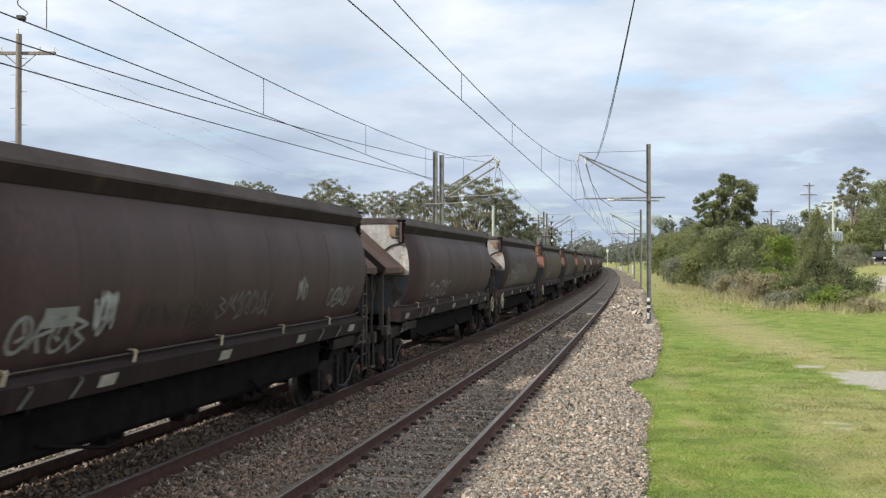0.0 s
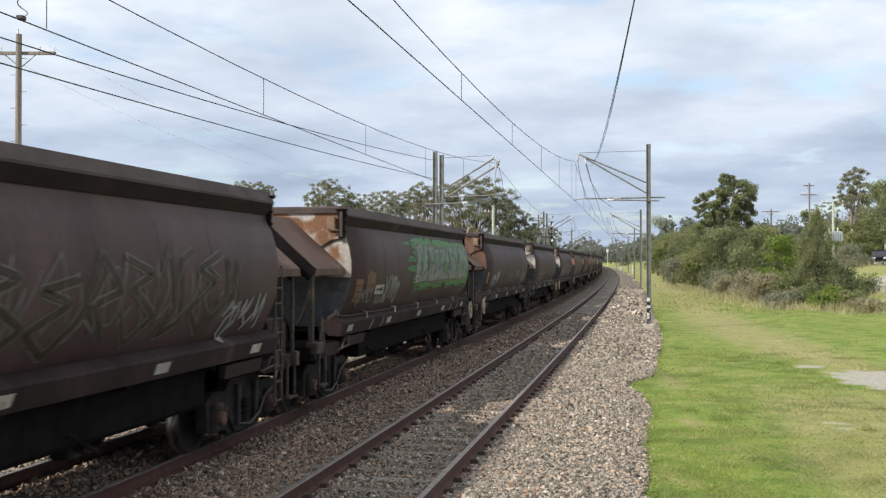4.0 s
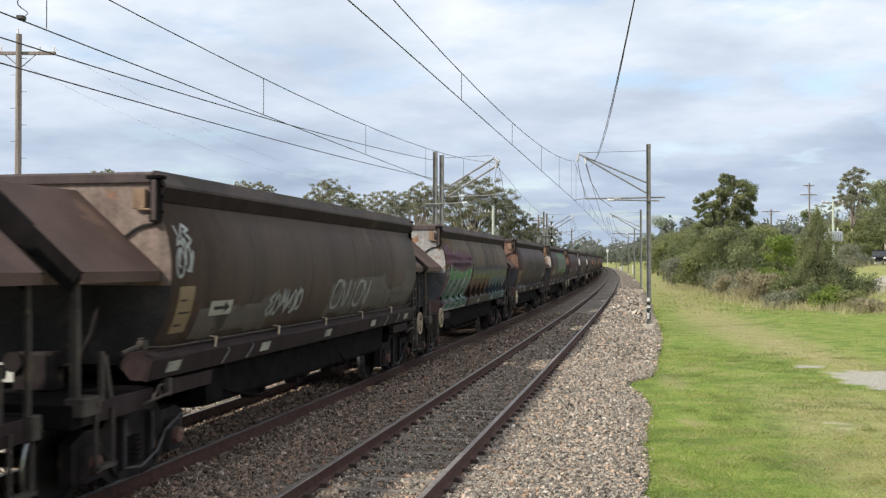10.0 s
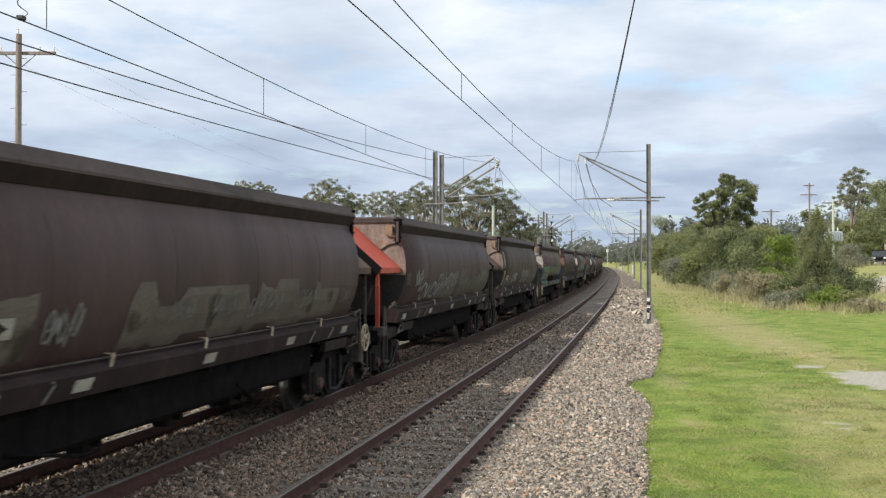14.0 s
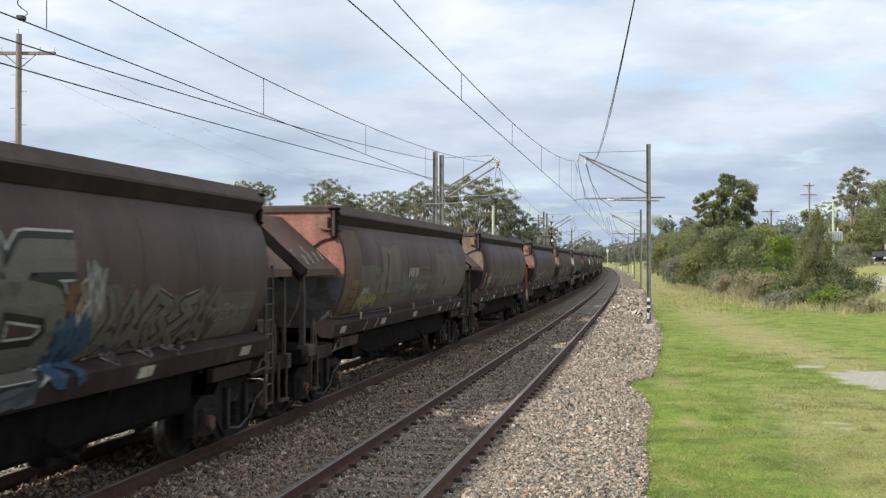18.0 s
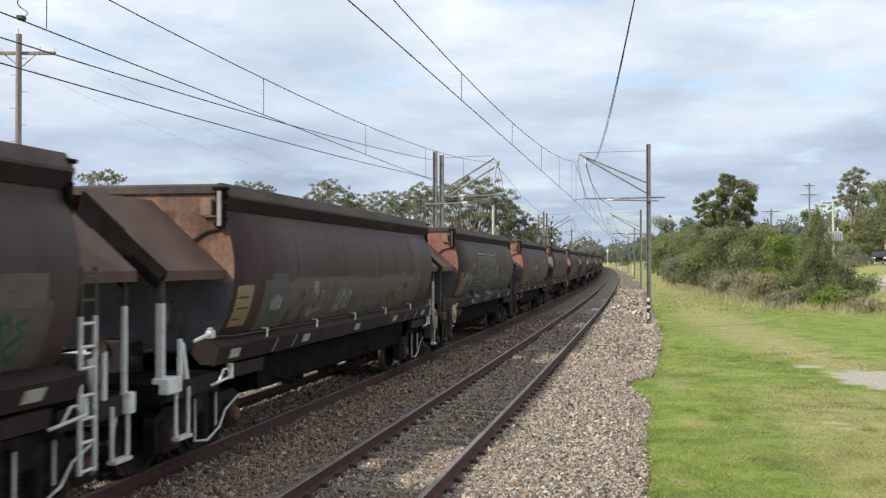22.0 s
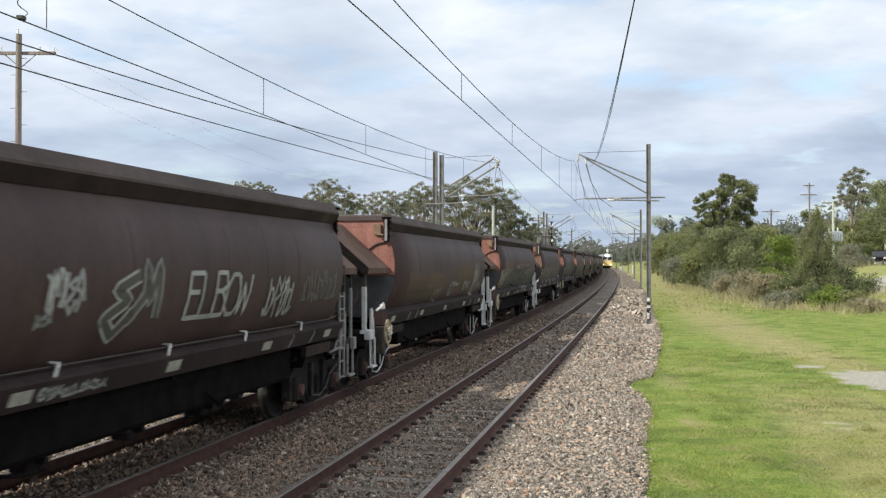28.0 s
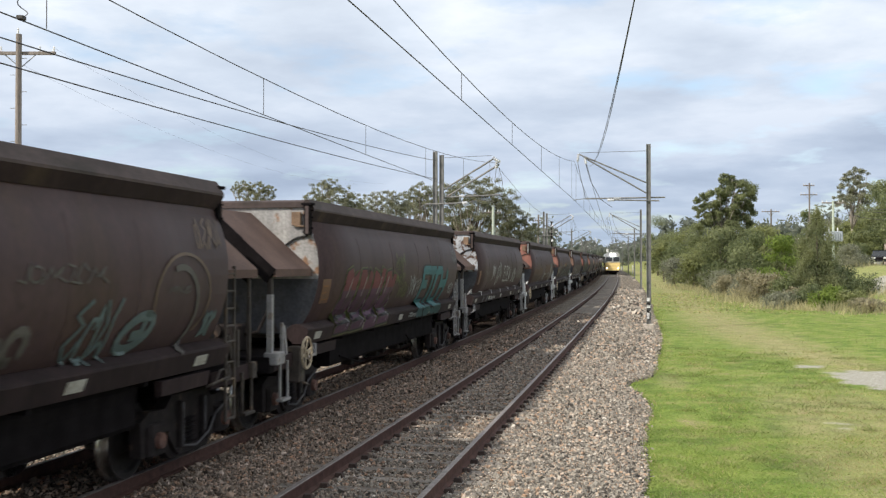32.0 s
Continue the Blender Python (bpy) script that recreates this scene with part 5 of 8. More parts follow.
def build_wagon(label, body=None, end=None, hood_m=None, strut_m=None, fit=None, sill_m=None, wheel_at="rear", step_ladder="front", passing=True, hooks=True):
    body, end, hood_m, fit = body or COAL, end or END_RUST, hood_m or HOOD, fit or FIT_DARK
    sleeve_m = strut_m if strut_m is HOOD_RED else None
    strut_m = strut_m if strut_m is HOOD_RED else FIT_DARK
    sill_m = sill_m or SILL_BLACK
    sleeve_w = {-1: 0.040, 1: 0.025}
    # Lower end sheets: dark grey below grey brown ends, blue grey elsewhere.
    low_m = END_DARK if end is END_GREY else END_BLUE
    def wpart(*a, **k):
        return part(*a, wide=WIDE, **k)

    top = thing("hopper_wagon", label, "freight wagon", group="wagons of the coal train")
    for sx in (1, -1):
        wpart("side_sheet", shell_side(sx), body, top, key=("shell", sx), smooth=True)
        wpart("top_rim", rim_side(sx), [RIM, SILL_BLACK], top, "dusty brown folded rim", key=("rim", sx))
        wpart("side_sill", sill(sx), sill_m, top, key=("sill", sx))
        wpart("side_beam", side_beam(sx), UNDER, top, key=("beam", sx))
    for sy in (-1, 1):
        wpart("end_rim", rim_end(sy), RIM, top, key=("rimend", sy))
        wpart("end_sheet", end_wall(sy, False), end, top, "weathered flat end sheet", key=("end", sy))
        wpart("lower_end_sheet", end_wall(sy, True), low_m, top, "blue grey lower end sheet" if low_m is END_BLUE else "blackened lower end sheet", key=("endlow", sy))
        wpart("hood", hood(sy), hood_m if sy < 0 or hood_m is not HOOD_RED else HOOD, top, "sloping steel hood over the end platform", key=("hood", sy))
        wpart("slope_sheet", slope_sheet(sy), INSIDE, top, key=("slope", sy))
        wpart("platform", platform(sy), UNDER, top, key=("platform", sy))
        wpart("headstock", headstock(sy), UNDER, top, key=("headstock", sy))
        part("coupler", coupler(sy), BOGIE, top, key=("coupler", sy))
        part("brake_hose", brake_hose(sy), RUBBER, top, key=("hose", sy))
        wpart("end_cable", end_cable(sy), RUBBER, top, "sagging black cable", key=("cable", sy))
        for sx in (1, -1):
            wpart("sill_end", sill_end(sx, sy), sill_m, top, key=("sillend", sx, sy))
            wpart("hood_flange", hood_flange(sy, sx), UNDER, top, "black gable flange", key=("hoodf", sy, sx))
            wpart("hood_strut", hood_strut(sy), strut_m if sx > 0 and sy < 0 else FIT_DARK, top, key=("strut", sy), at=pose(sx * 1.33, 0, 0))
            if sy < 0:
                wpart("corner_box", corner_box, fit, top, key="corner_box", at=pose(sx * 1.36, -END_Y - 1.46, 1.13, 0, 0, 0 if sx > 0 else 180))
            else:
                wpart("corner_block", corner_block, fit, top, key="corner_block", at=pose(sx * 1.35, END_Y + 1.25, 1.06, 0, 0, 0 if sx > 0 else 180))
            wpart("stirrup", stirrup, fit, top, "bent step iron below the platform", key="stirrup", at=pose(sx * 1.36, sy * (END_Y + 1.08), 0))
            wpart("corner_channel", corner_channel, UNDER, top, key="channel", at=pose(sx * 1.38, sy * (END_Y + 0.04), 0))
        wpart("latch_box", latch_box, LATCH, top, "small latch plate", key="latch", at=pose(1.20, sy * (END_Y + 0.03), 3.20, 0, 0, 0 if sy < 0 else 180))
        wpart("short_post", short_post, fit, top, key="short_post", at=pose(1.34, sy * (END_Y + (1.10 if sy < 0 else 0.80)), 0))
        wpart("slant_post", slant_post, fit, top, key="slant_post", at=pose(1.34, sy * (END_Y + 0.93), 0) if sy < 0 else pose(1.34, END_Y + 0.62, 0))
        if hooks or fit is FIT_WHITE:
            wpart("pipe_cock", pipe_cock, fit if sy < 0 else FIT_DARK, top, "cock at the end of the pipe", key="pipe_cock", at=pose(1.36, sy * (END_Y + 0.33), 1.60) if sy < 0 else pose(1.36, END_Y + 0.33, 1.60, 180, 0, 0))
        wpart("step_iron", step_iron, fit, top, "curved hand iron over the bogie", key="step_iron", at=pose(1.38, sy * (END_Y + 0.02) if sy < 0 else END_Y + 0.10, 1.0))
        wpart("channel_strip", lambda: Shape().box(-0.024, 0.026, -0.008, 0.008, 2.96, 3.40), RIM if fit is not FIT_WHITE else FIT_DUSTY, top, "pale strip on the corner channel", key="channel_strip", at=pose(1.38, sy * (END_Y + 0.105), 0))
    wpart("lining", lining, INSIDE, top, key="lining")
    part("centre_sill", centre_sill, UNDER, top, key="centre_sill")
    wpart("brake_rigging", brake_rigging, UNDER, top, key="rigging")
    for y in (-2.85, -0.95, 0.95, 2.85):
        part("outlet_chute", chute, UNDER, top, key="chute", at=pose(0, y, 0))
        wpart("door_gear", door_gear, BOGIE, top, key="door_gear", at=pose(0.1, y + 0.95, 0) if y < 2 else pose(0.1, y - 0.6, 0))
    for sx in (1, -1) if passing else (1,):
        turn = 0 if sx > 0 else 180
        for y in (-5.75, -2.95, -0.1, 2.75, 5.45):
            wpart("reflector", reflector, PLATE, top, "dull white reflector plate", key="reflector", at=pose(0, y, 0, 0, 0, turn))
        for y in (-5.2, 5.2):
            wpart("apron", apron, sill_m, top, key="apron", at=pose(0, y, 0, 0, 0, turn))
        if hooks:
            wpart("brake_pipe", train_pipe, FIT_DARK, top, "pipe along the ledge", key="pipe", at=pose(0, 0, 0, 0, 0, turn))
        for y in (-4.6, -2.4, -0.2, 2.0, 4.2) if hooks else ():
            wpart("grab_hook", grab_hook, FIT_WHITE if fit in (FIT_WHITE, FIT_DUSTY) else FIT_TAN, top, "bent bracket on the ledge", key="hook", at=pose(0, y, 0, 0, 0, turn))
        for y in (-4.3, -3.5, 3.75, 4.7) if (hooks or fit is FIT_WHITE) and sx > 0 else ():
            wpart("sill_stripe", sill_stripe, W_GREY, top, "chalky white painted stripe over the sill", key="stripe", at=pose(0, y, 0))
        for y in (-4.2, -2.1, 0, 2.1, 4.2):
            wpart("sill_gusset", side_brace, UNDER, top, key="brace", at=pose(0, y, 0, 0, 0, turn))
    wpart("air_tank", air_tank, TANK, top, "weathered brown air reservoir", key="tank", at=pose(0.25, END_Y + 0.45, 1.83))
    wpart("brake_valve", brake_valve, BOGIE, top, "pipework of the brake valve", key="valve", at=pose(0.35, -END_Y - 0.55, 1.14))
    wpart("brake_valve", brake_valve, BOGIE, top, "pipework of the brake valve", key="valve", at=pose(0.75, END_Y + 0.95, 1.14, 0, 0, 90))
    if wheel_at:
        sy = -1 if wheel_at == "rear" else 1
        wpart("hand_wheel", hand_wheel, FIT_TAN, top, "pale spoked handbrake wheel", key="handwheel", at=pose(1.52, sy * (END_Y + 0.52), 1.13))
        wpart("gear_box", gear_box, FIT_DARK, top, key="gearbox", at=pose(1.36, sy * (END_Y + 0.52), 1.13))
    if step_ladder:
        sy = 1 if step_ladder == "front" else -1
        wpart("ladder", ladder, fit, top, "narrow steel end ladder", key="ladder", at=pose(1.42, sy * (END_Y + 0.36), 0))
        wpart("ladder_head", ladder_head, FIT_DARK, top, "grimed upper length of the ladder", key="ladder_head", at=pose(1.42, sy * (END_Y + 0.36), 0))
    if passing:
        for y in (-3.6, -1.2, 1.2, 2.5, 3.8):
            wpart("seam", seam_strip, body, top, "welded seam", key="seam", at=pose(0, y, 0))
    for sy in (-1, 1):
        for sx in (1, -1):
            y0, y1 = sorted((sy * END_Y, sy * (END_Y + (1.46 if sy < 0 else 1.22))))
            wpart("platform_beam", lambda: Shape().box(-0.04, 0.04, y0, y1, 0.93, 1.14, 0.012), SILL_BLACK, top, key=("pbeam", sy), at=pose(sx * 1.30, 0, 0))
        wpart("strut_sleeve", lambda: Shape().box(-sleeve_w[sy], sleeve_w[sy], sy * (END_Y + HOOD_LEN[sy] - 0.06) - sleeve_w[sy], sy * (END_Y + HOOD_LEN[sy] - 0.06) + sleeve_w[sy], 1.14, 2.05, 0.008), (sleeve_m if sy < 0 else None) or fit, top, key=("sleeve", sy), at=pose(1.33, 0, 0))
    sets = []
    for y in (-END_Y + 0.05, END_Y - 0.05):
        sets += build_bogie(top, y, fit)[1]
    WAGONS.append(top)
    WHEELSETS.append(sets)
    return top


# ---- the coal train, front to rear ----


def tags_for(k, w):
    """The sprayed marks that each passing wagon carries on its side."""
    def tag(y0, y1, z0, z1, count, width, material, seed, **more):
        marks(w, "graffiti", y0, y1, z0, z1, count, width, material, seed, **more)

    if k == 0:
        code_panel(w, -5.80, 1.85, 0.46, 0.37, W_TAN, PANEL_TAN, 3)
        tag(-5.75, -5.15, 2.54, 2.90, 3, 0.022, W_DIM, 15)
        tag(-4.60, -3.35, 1.66, 2.08, 3, 0.055, W_SILVER, 11, label="dripping white sprayed tag")
        patch(w, -4.15, -3.62, 1.92, 2.10, W_SILVER, 16, ragged=0.03, lift=0.011)
        tag(-3.35, -2.95, 1.74, 2.24, 2, 0.055, W_WHITE, 17)
        tag(-2.40, -0.60, 1.76, 2.08, 4, 0.03, W_DIM, 12)
        tag(-0.50, 1.30, 1.76, 2.14, 4, 0.035, W_GREY, 18)
        tag(2.35, 2.78, 1.90, 2.28, 2, 0.035, W_WHITE, 13)
        tag(3.90, 5.20, 1.72, 2.13, 3, 0.045, W_SILVER, 14)
    elif k == 1:
        code_panel(w, -5.70, 1.79, 0.48, 0.42, W_TAN, W_BLACK, 23)
        patch(w, -4.95, -4.35, 1.95, 2.26, W_TAN, 24, ragged=0.12)
        tag(-5.40, -4.45, 1.68, 2.04, 3, 0.05, W_GREY, 22, label="white sprayed tag")
        arrow_panel(w, -4.29, 1.90)
        tag(-4.05, -3.35, 1.66, 1.92, 2, 0.035, W_SILVER, 25)
        tag(-3.55, -2.35, 1.67, 2.28, 3, 0.055, W_SILVER, 26, label="tall white sprayed tag")
        streaks(w, -1.85, -0.5, 1.98, 3.02, 34, W_GREEN, 27)
        streaks(w, -1.0, 5.0, 1.88, 2.06, 34, W_GREEN, 28)
        streaks(w, -0.6, 5.0, 2.92, 3.08, 22, W_GREEN, 29)
        patch(w, -0.75, 5.92, 1.98, 3.02, W_GREEN, 21, "bright green ground of a sprayed piece", ragged=0.10)
        block_letters(w, -0.85, 5.75, 2.06, 2.98, 5, 62, W_FOG, W_FOG, 2.4, ((0.03, W_SLATE), (0.03, W_GOLD)), W_GREEN, None, 0.30, "silver letter bodies edged in slate and gold", 0.16, 0.10)
        tag(-0.75, 5.65, 2.08, 2.95, 8, 0.05, W_SLATE, 63, edge=0.018, edge_mat=W_GOLD, lean=0.35, label="slate strokes through the letters")
        tag(-0.40, 5.50, 2.30, 2.90, 6, 0.06, W_GREEN, 64, lean=0.5)
        tag(0.40, 5.60, 2.12, 2.60, 4, 0.14, W_FOG, 65, lean=0.3)
        tag(-0.95, -0.35, 2.04, 2.26, 3, 0.03, W_WHITE, 30)
        tag(5.05, 5.80, 1.70, 1.92, 3, 0.035, W_GREY, 31)
    elif k == 2:
        code_panel(w, -5.92, 1.85, 0.27, 0.36, W_TAN, PANEL_TAN, 33)
        patch(w, -5.6, -4.6, 1.6, 2.2, W_RUST, 35, ragged=0.25, lift=0.006)
        tag(-3.75, 4.80, 1.60, 2.74, 11, 0.085, W_BROWN, 31, edge=0.012, edge_mat=W_GREY, lean=0.05, label="tall dark letters outlined in thin grey")
        tag(-3.60, 4.70, 1.70, 2.60, 10, 0.022, W_GREY, 34)
        tag(-5.30, -4.50, 1.30, 2.06, 2, 0.075, W_GREY, 32, lean=0.6)
        tag(-4.60, -2.6, 1.27, 1.62, 4, 0.04, W_GREY, 36, lean=0.4)
        tag(4.3, 5.6, 1.5, 2.1, 2, 0.06, W_SILVER, 37, lean=0.5)
    elif k == 3:
        tag(-5.6, -1.9, 2.36, 2.78, 7, 0.20, W_PLUMPINK, 45, label="pink and violet cloud above the letters")
        tag(-5.0, -2.2, 2.30, 2.62, 6, 0.16, W_PURPLE, 51)
        tag(-5.9, -5.2, 2.55, 2.95, 2, 0.24, W_PLUMPINK, 52)
        patch(w, -5.97, -4.9, 1.58, 2.3, W_PURPLE, 49, ragged=0.12)
        patch(w, -6.0, -4.6, 1.27, 1.58, W_PURPLE, 50, ragged=0.05)
        tag(-1.7, 5.6, 2.10, 2.44, 12, 0.08, W_SLATE, 54, label="blue haze behind the letters")
        patch(w, -1.9, 2.2, 1.27, 1.60, W_BROWN, 40, "brown lower band of a mural", ragged=0.05)
        patch(w, 2.1, 5.85, 1.27, 1.60, SILL_TEAL, 48, "teal lower band of a mural", ragged=0.05)
        block_letters(w, -1.75, 1.95, 1.50, 2.34, 4, 41, W_YELLOW, W_RUST, 2.02, ((0.05, W_BROWN),), W_BROWN, None, 0.30, "yellow letters fading to rust", 0.02, 0.05)
        tag(-1.6, 1.7, 1.55, 2.28, 7, 0.035, W_BLACK, 55)
        block_letters(w, 2.00, 5.75, 1.48, 2.36, 5, 42, W_YELLOW, W_TEALGREY, 2.08, ((0.045, W_SLATE),), W_SLATE, None, 0.30, "yellow letters fading to teal", 0.02, 0.05)
        tag(2.1, 5.6, 1.50, 2.30, 8, 0.03, W_SLATE, 56)
        block_letters(w, -5.55, -2.10, 1.26, 2.44, 4, 43, W_GREEN, W_DKGREEN, 2.05, ((0.075, W_SILVER), (0.03, W_BLACK)), W_SILVER, None, 0.55, "green letters edged in silver", 0.14, 0.08)
        tag(-5.95, -5.50, 2.14, 2.46, 2, 0.03, W_SILVER, 57)
    elif k == 4:
        tag(-5.92, -5.50, 2.30, 2.68, 1, 0.055, W_WHITE, 54, label="tall thin white scrawl")
        tag(-5.88, -5.48, 2.62, 2.97, 1, 0.055, W_WHITE, 57)
        code_panel(w, -5.82, 1.70, 0.40, 0.52, PANEL_TAN, W_BLACK, 55)
        patch(w, -5.2, -2.8, 1.58, 1.96, BUFF_OLIVE, 50, "buffed grey patch", ragged=0.12)
        patch(w, -0.2, 5.8, 1.58, 2.16, BUFF_OLIVE, 58, ragged=0.2)
        arrow_panel(w, -4.91, 1.86)
        tag(-3.00, -1.60, 1.72, 2.14, 4, 0.07, W_SILVER, 51, label="pale worn letters")
        tag(-0.02, 2.20, 1.74, 2.20, 5, 0.075, W_SILVER, 52, word="ONION", label="pale worn letters")
    elif k == 5:
        tag(-5.00, -4.25, 1.90, 2.42, 2, 0.035, W_WHITE, 61)
        code_panel(w, -5.92, 2.02, 0.42, 0.28, COAL_RUST, W_DIM, 66)
        tag(-4.50, -4.15, 1.84, 1.96, 1, 0.06, W_GREY, 67)
        tag(-4.10, -2.20, 1.66, 2.02, 5, 0.085, W_SILVER, 62, word="ONION", label="outlined grey letters")
        tag(-2.35, 0.35, 1.78, 2.30, 4, 0.045, W_SILVER, 63, label="looping white bubble letters")
        patch(w, -2.0, 0.2, 1.62, 2.00, BUFF_OLIVE, 68, ragged=0.18, lift=0.0065)
        patch(w, 0.6, 5.6, 1.58, 2.20, BUFF_OLIVE, 64, ragged=0.2)
        tag(0.9, 2.6, 1.70, 2.10, 3, 0.11, W_SHADOW, 65)
        tag(2.9, 4.7, 1.70, 2.16, 3, 0.10, W_SHADOW, 69)
    elif k == 6:
        code_panel(w, -5.60, 1.67, 0.36, 0.54, W_TAN, W_BLACK, 74)
        patch(w, -4.75, -3.8, 1.6, 2.18, BUFF_OLIVE, 77, ragged=0.1)
        patch(w, -2.2, 4.9, 1.58, 2.10, BUFF_OLIVE, 70, "buffed olive patch", ragged=0.2)
        arrow_panel(w, -4.77, 1.86)
        tag(-3.64, -3.06, 1.72, 2.14, 3, 0.030, W_SILVER, 73, label="thin white scribbled tag")
        tag(-1.23, -0.68, 1.80, 2.12, 3, 0.028, W_GREY, 75)
        tag(-0.13, 0.52, 1.80, 2.15, 3, 0.030, W_GREY, 72)
        tag(1.05, 2.25, 1.76, 2.12, 3, 0.034, W_GREY, 78)
        tag(2.80, 3.76, 1.80, 2.12, 3, 0.030, W_GREY, 76)
        tag(5.08, 5.60, 1.78, 2.12, 2, 0.030, W_GREY, 71)
    elif k == 7:
        patch(w, -5.96, -4.9, 1.58, 3.04, BUFF_TAN, 79, "brown rolled-on patch beside the end", ragged=0.05, lift=0.006)
        patch(w, -4.95, -3.40, 1.58, 2.46, BUFF_OLIVE, 80, "buffed olive paint with a ragged edge", ragged=0.07)
        patch(w, -3.40, -1.95, 1.58, 2.84, BUFF_OLIVE, 83, ragged=0.05)
        patch(w, -2.0, 2.0, 1.58, 2.26, BUFF_OLIVE, 89, ragged=0.05)
        patch(w, 1.9, 4.7, 1.58, 2.80, BUFF_OLIVE, 84, ragged=0.06)
        patch(w, 4.7, 5.7, 1.58, 2.42, BUFF_OLIVE, 95, ragged=0.06)
        operator_mark(w, -1.20, -0.25, 2.20, 2.40, W_WHITE, "white bars of an operator mark")
        operator_mark(w, -0.22, 1.00, 2.34, 2.44, W_RUST, "faded orange bars of an operator mark")
        tag(-5.00, -3.62, 1.62, 1.94, 5, 0.070, W_STRAW, 82, label="pale yellow sprayed tag")
        tag(-3.45, -2.30, 1.66, 1.90, 6, 0.03, W_YELLOW, 87)
        patch(w, -4.80, -4.25, 1.90, 2.06, W_SHADOW, 91, ragged=0.02, lift=0.011)
        tag(-4.75, -4.30, 1.92, 2.04, 2, 0.05, W_SILVER, 92)
        tag(-1.70, -0.80, 1.78, 2.14, 2, 0.075, W_TEALGREY, 81)
        tag(-0.60, 0.90, 1.80, 2.08, 4, 0.055, W_GREY, 93)
        code_panel(w, -5.55, 1.60, 0.45, 0.60, W_RUST, W_BLACK, 88)
        hood_scrawl(w, 5)
    elif k == 8:
        patch(w, -5.5, -2.6, 1.50, 2.30, BUFF_OLIVE, 90, ragged=0.22)
        patch(w, 1.5, 5.6, 1.50, 2.20, BUFF_OLIVE, 89, ragged=0.12)
        patch(w, -5.6, -5.1, 1.62, 2.25, W_TAN, 100, ragged=0.1, lift=0.0085)
        tag(-5.20, -4.45, 1.60, 2.26, 2, 0.15, W_GREY, 91, edge=0.04, edge_mat=W_DKGREEN, lean=0.3)
        tag(-4.35, -3.70, 1.58, 2.15, 2, 0.10, W_OLIVE, 97, edge=0.035, edge_mat=W_BLACK)
        tag(-4.40, -3.60, 2.02, 2.18, 3, 0.035, W_SILVER, 101)
        tag(-3.95, -3.50, 1.70, 2.05, 2, 0.035, W_SILVER, 102)
        tag(-3.75, -3.05, 1.30, 1.90, 2, 0.12, W_BLUE, 94)
        tag(-3.35, -2.95, 1.75, 2.00, 1, 0.08, W_PURPLE, 96)
        tag(-3.64, -2.90, 2.06, 2.50, 3, 0.045, W_BLACK, 93, edge=0.05, edge_mat=W_GREY, edge2=0.02, edge2_mat=W_PINKGREY, label="small letters edged in white and pink")
        tag(-2.55, 1.05, 1.58, 2.58, 4, 0.29, W_SHADOW, 92, edge=0.065, edge_mat=W_BLACK, edge2=0.024, edge2_mat=W_WHITE, word="EPAS", lean=0.25, label="large grey letters edged in black and silver")
        tag(-2.7, 0.9, 1.28, 1.44, 5, 0.10, W_SLATE, 103, lean=0.5)
        tag(0.95, 1.60, 1.30, 2.0, 2, 0.15, W_BLUE, 98)
        tag(0.95, 1.40, 2.0, 2.3, 1, 0.10, W_TAN, 104)
        tag(1.28, 1.72, 1.88, 2.54, 3, 0.045, W_SILVER, 99)
        tag(1.75, 4.30, 1.50, 2.22, 5, 0.11, W_SHADOW, 95, edge=0.03, edge_mat=W_BLACK, edge2=0.014, edge2_mat=W_PINKGREY, lean=0.35)
        tag(4.2, 5.4, 1.75, 2.0, 4, 0.025, W_GREY, 105)
    elif k == 9:
        code_panel(w, -5.90, 1.68, 0.55, 0.52, PANEL_TAN, W_BROWN, 106)
        patch(w, -4.95, 4.72, 1.56, 2.27, BUFF_OLIVE, 100, "dull olive buffed band", ragged=0.05)
        patch(w, -4.70, -4.05, 1.72, 2.36, W_SLATE, 107, ragged=0.03, lift=0.0088)
        tag(-4.62, -4.20, 1.82, 2.06, 3, 0.07, W_SILVER, 101)
        patch(w, -2.84, -2.26, 1.68, 2.14, W_PINKGREY, 108, ragged=0.12, lift=0.0088)
        tag(-2.80, -2.30, 1.70, 2.10, 3, 0.05, W_SHADOW, 109)
        tag(-1.52, -0.68, 1.64, 2.10, 3, 0.05, W_SILVER, 103, lean=0.4)
        tag(1.70, 3.45, 1.66, 2.04, 3, 0.026, W_YELLOW, 102)
    elif k == 10:
        code_panel(w, -5.74, 1.72, 0.48, 0.52, PANEL_TAN, W_BROWN, 118)
        patch(w, -4.65, -2.75, 2.12, 2.54, BUFF_TAN, 119, ragged=0.12, lift=0.006)
        patch(w, -5.28, -2.45, 1.58, 2.29, BUFF_OLIVE, 110, ragged=0.05)
        patch(w, -2.45, 5.6, 1.58, 2.20, BUFF_OLIVE, 112, ragged=0.10)
        patch(w, 3.3, 5.5, 1.6, 2.32, BUFF_OLIVE, 121, ragged=0.1, lift=0.0065)
        tag(-5.30, -4.95, 1.72, 2.10, 1, 0.055, W_SILVER, 111, lean=0.4)
        tag(-4.95, -4.25, 1.68, 2.18, 3, 0.035, W_SILVER, 120)
        tag(-4.2, -3.0, 1.7, 2.1, 3, 0.03, W_DIM, 122)
        tag(-2.90, 1.10, 1.50, 2.26, 6, 0.13, W_BLACK, 112, edge=0.016, edge_mat=W_GREY, label="dark swirls edged in white", lean=0.3)
        tag(-2.70, 1.00, 1.58, 2.16, 5, 0.045, W_SILVER, 117)
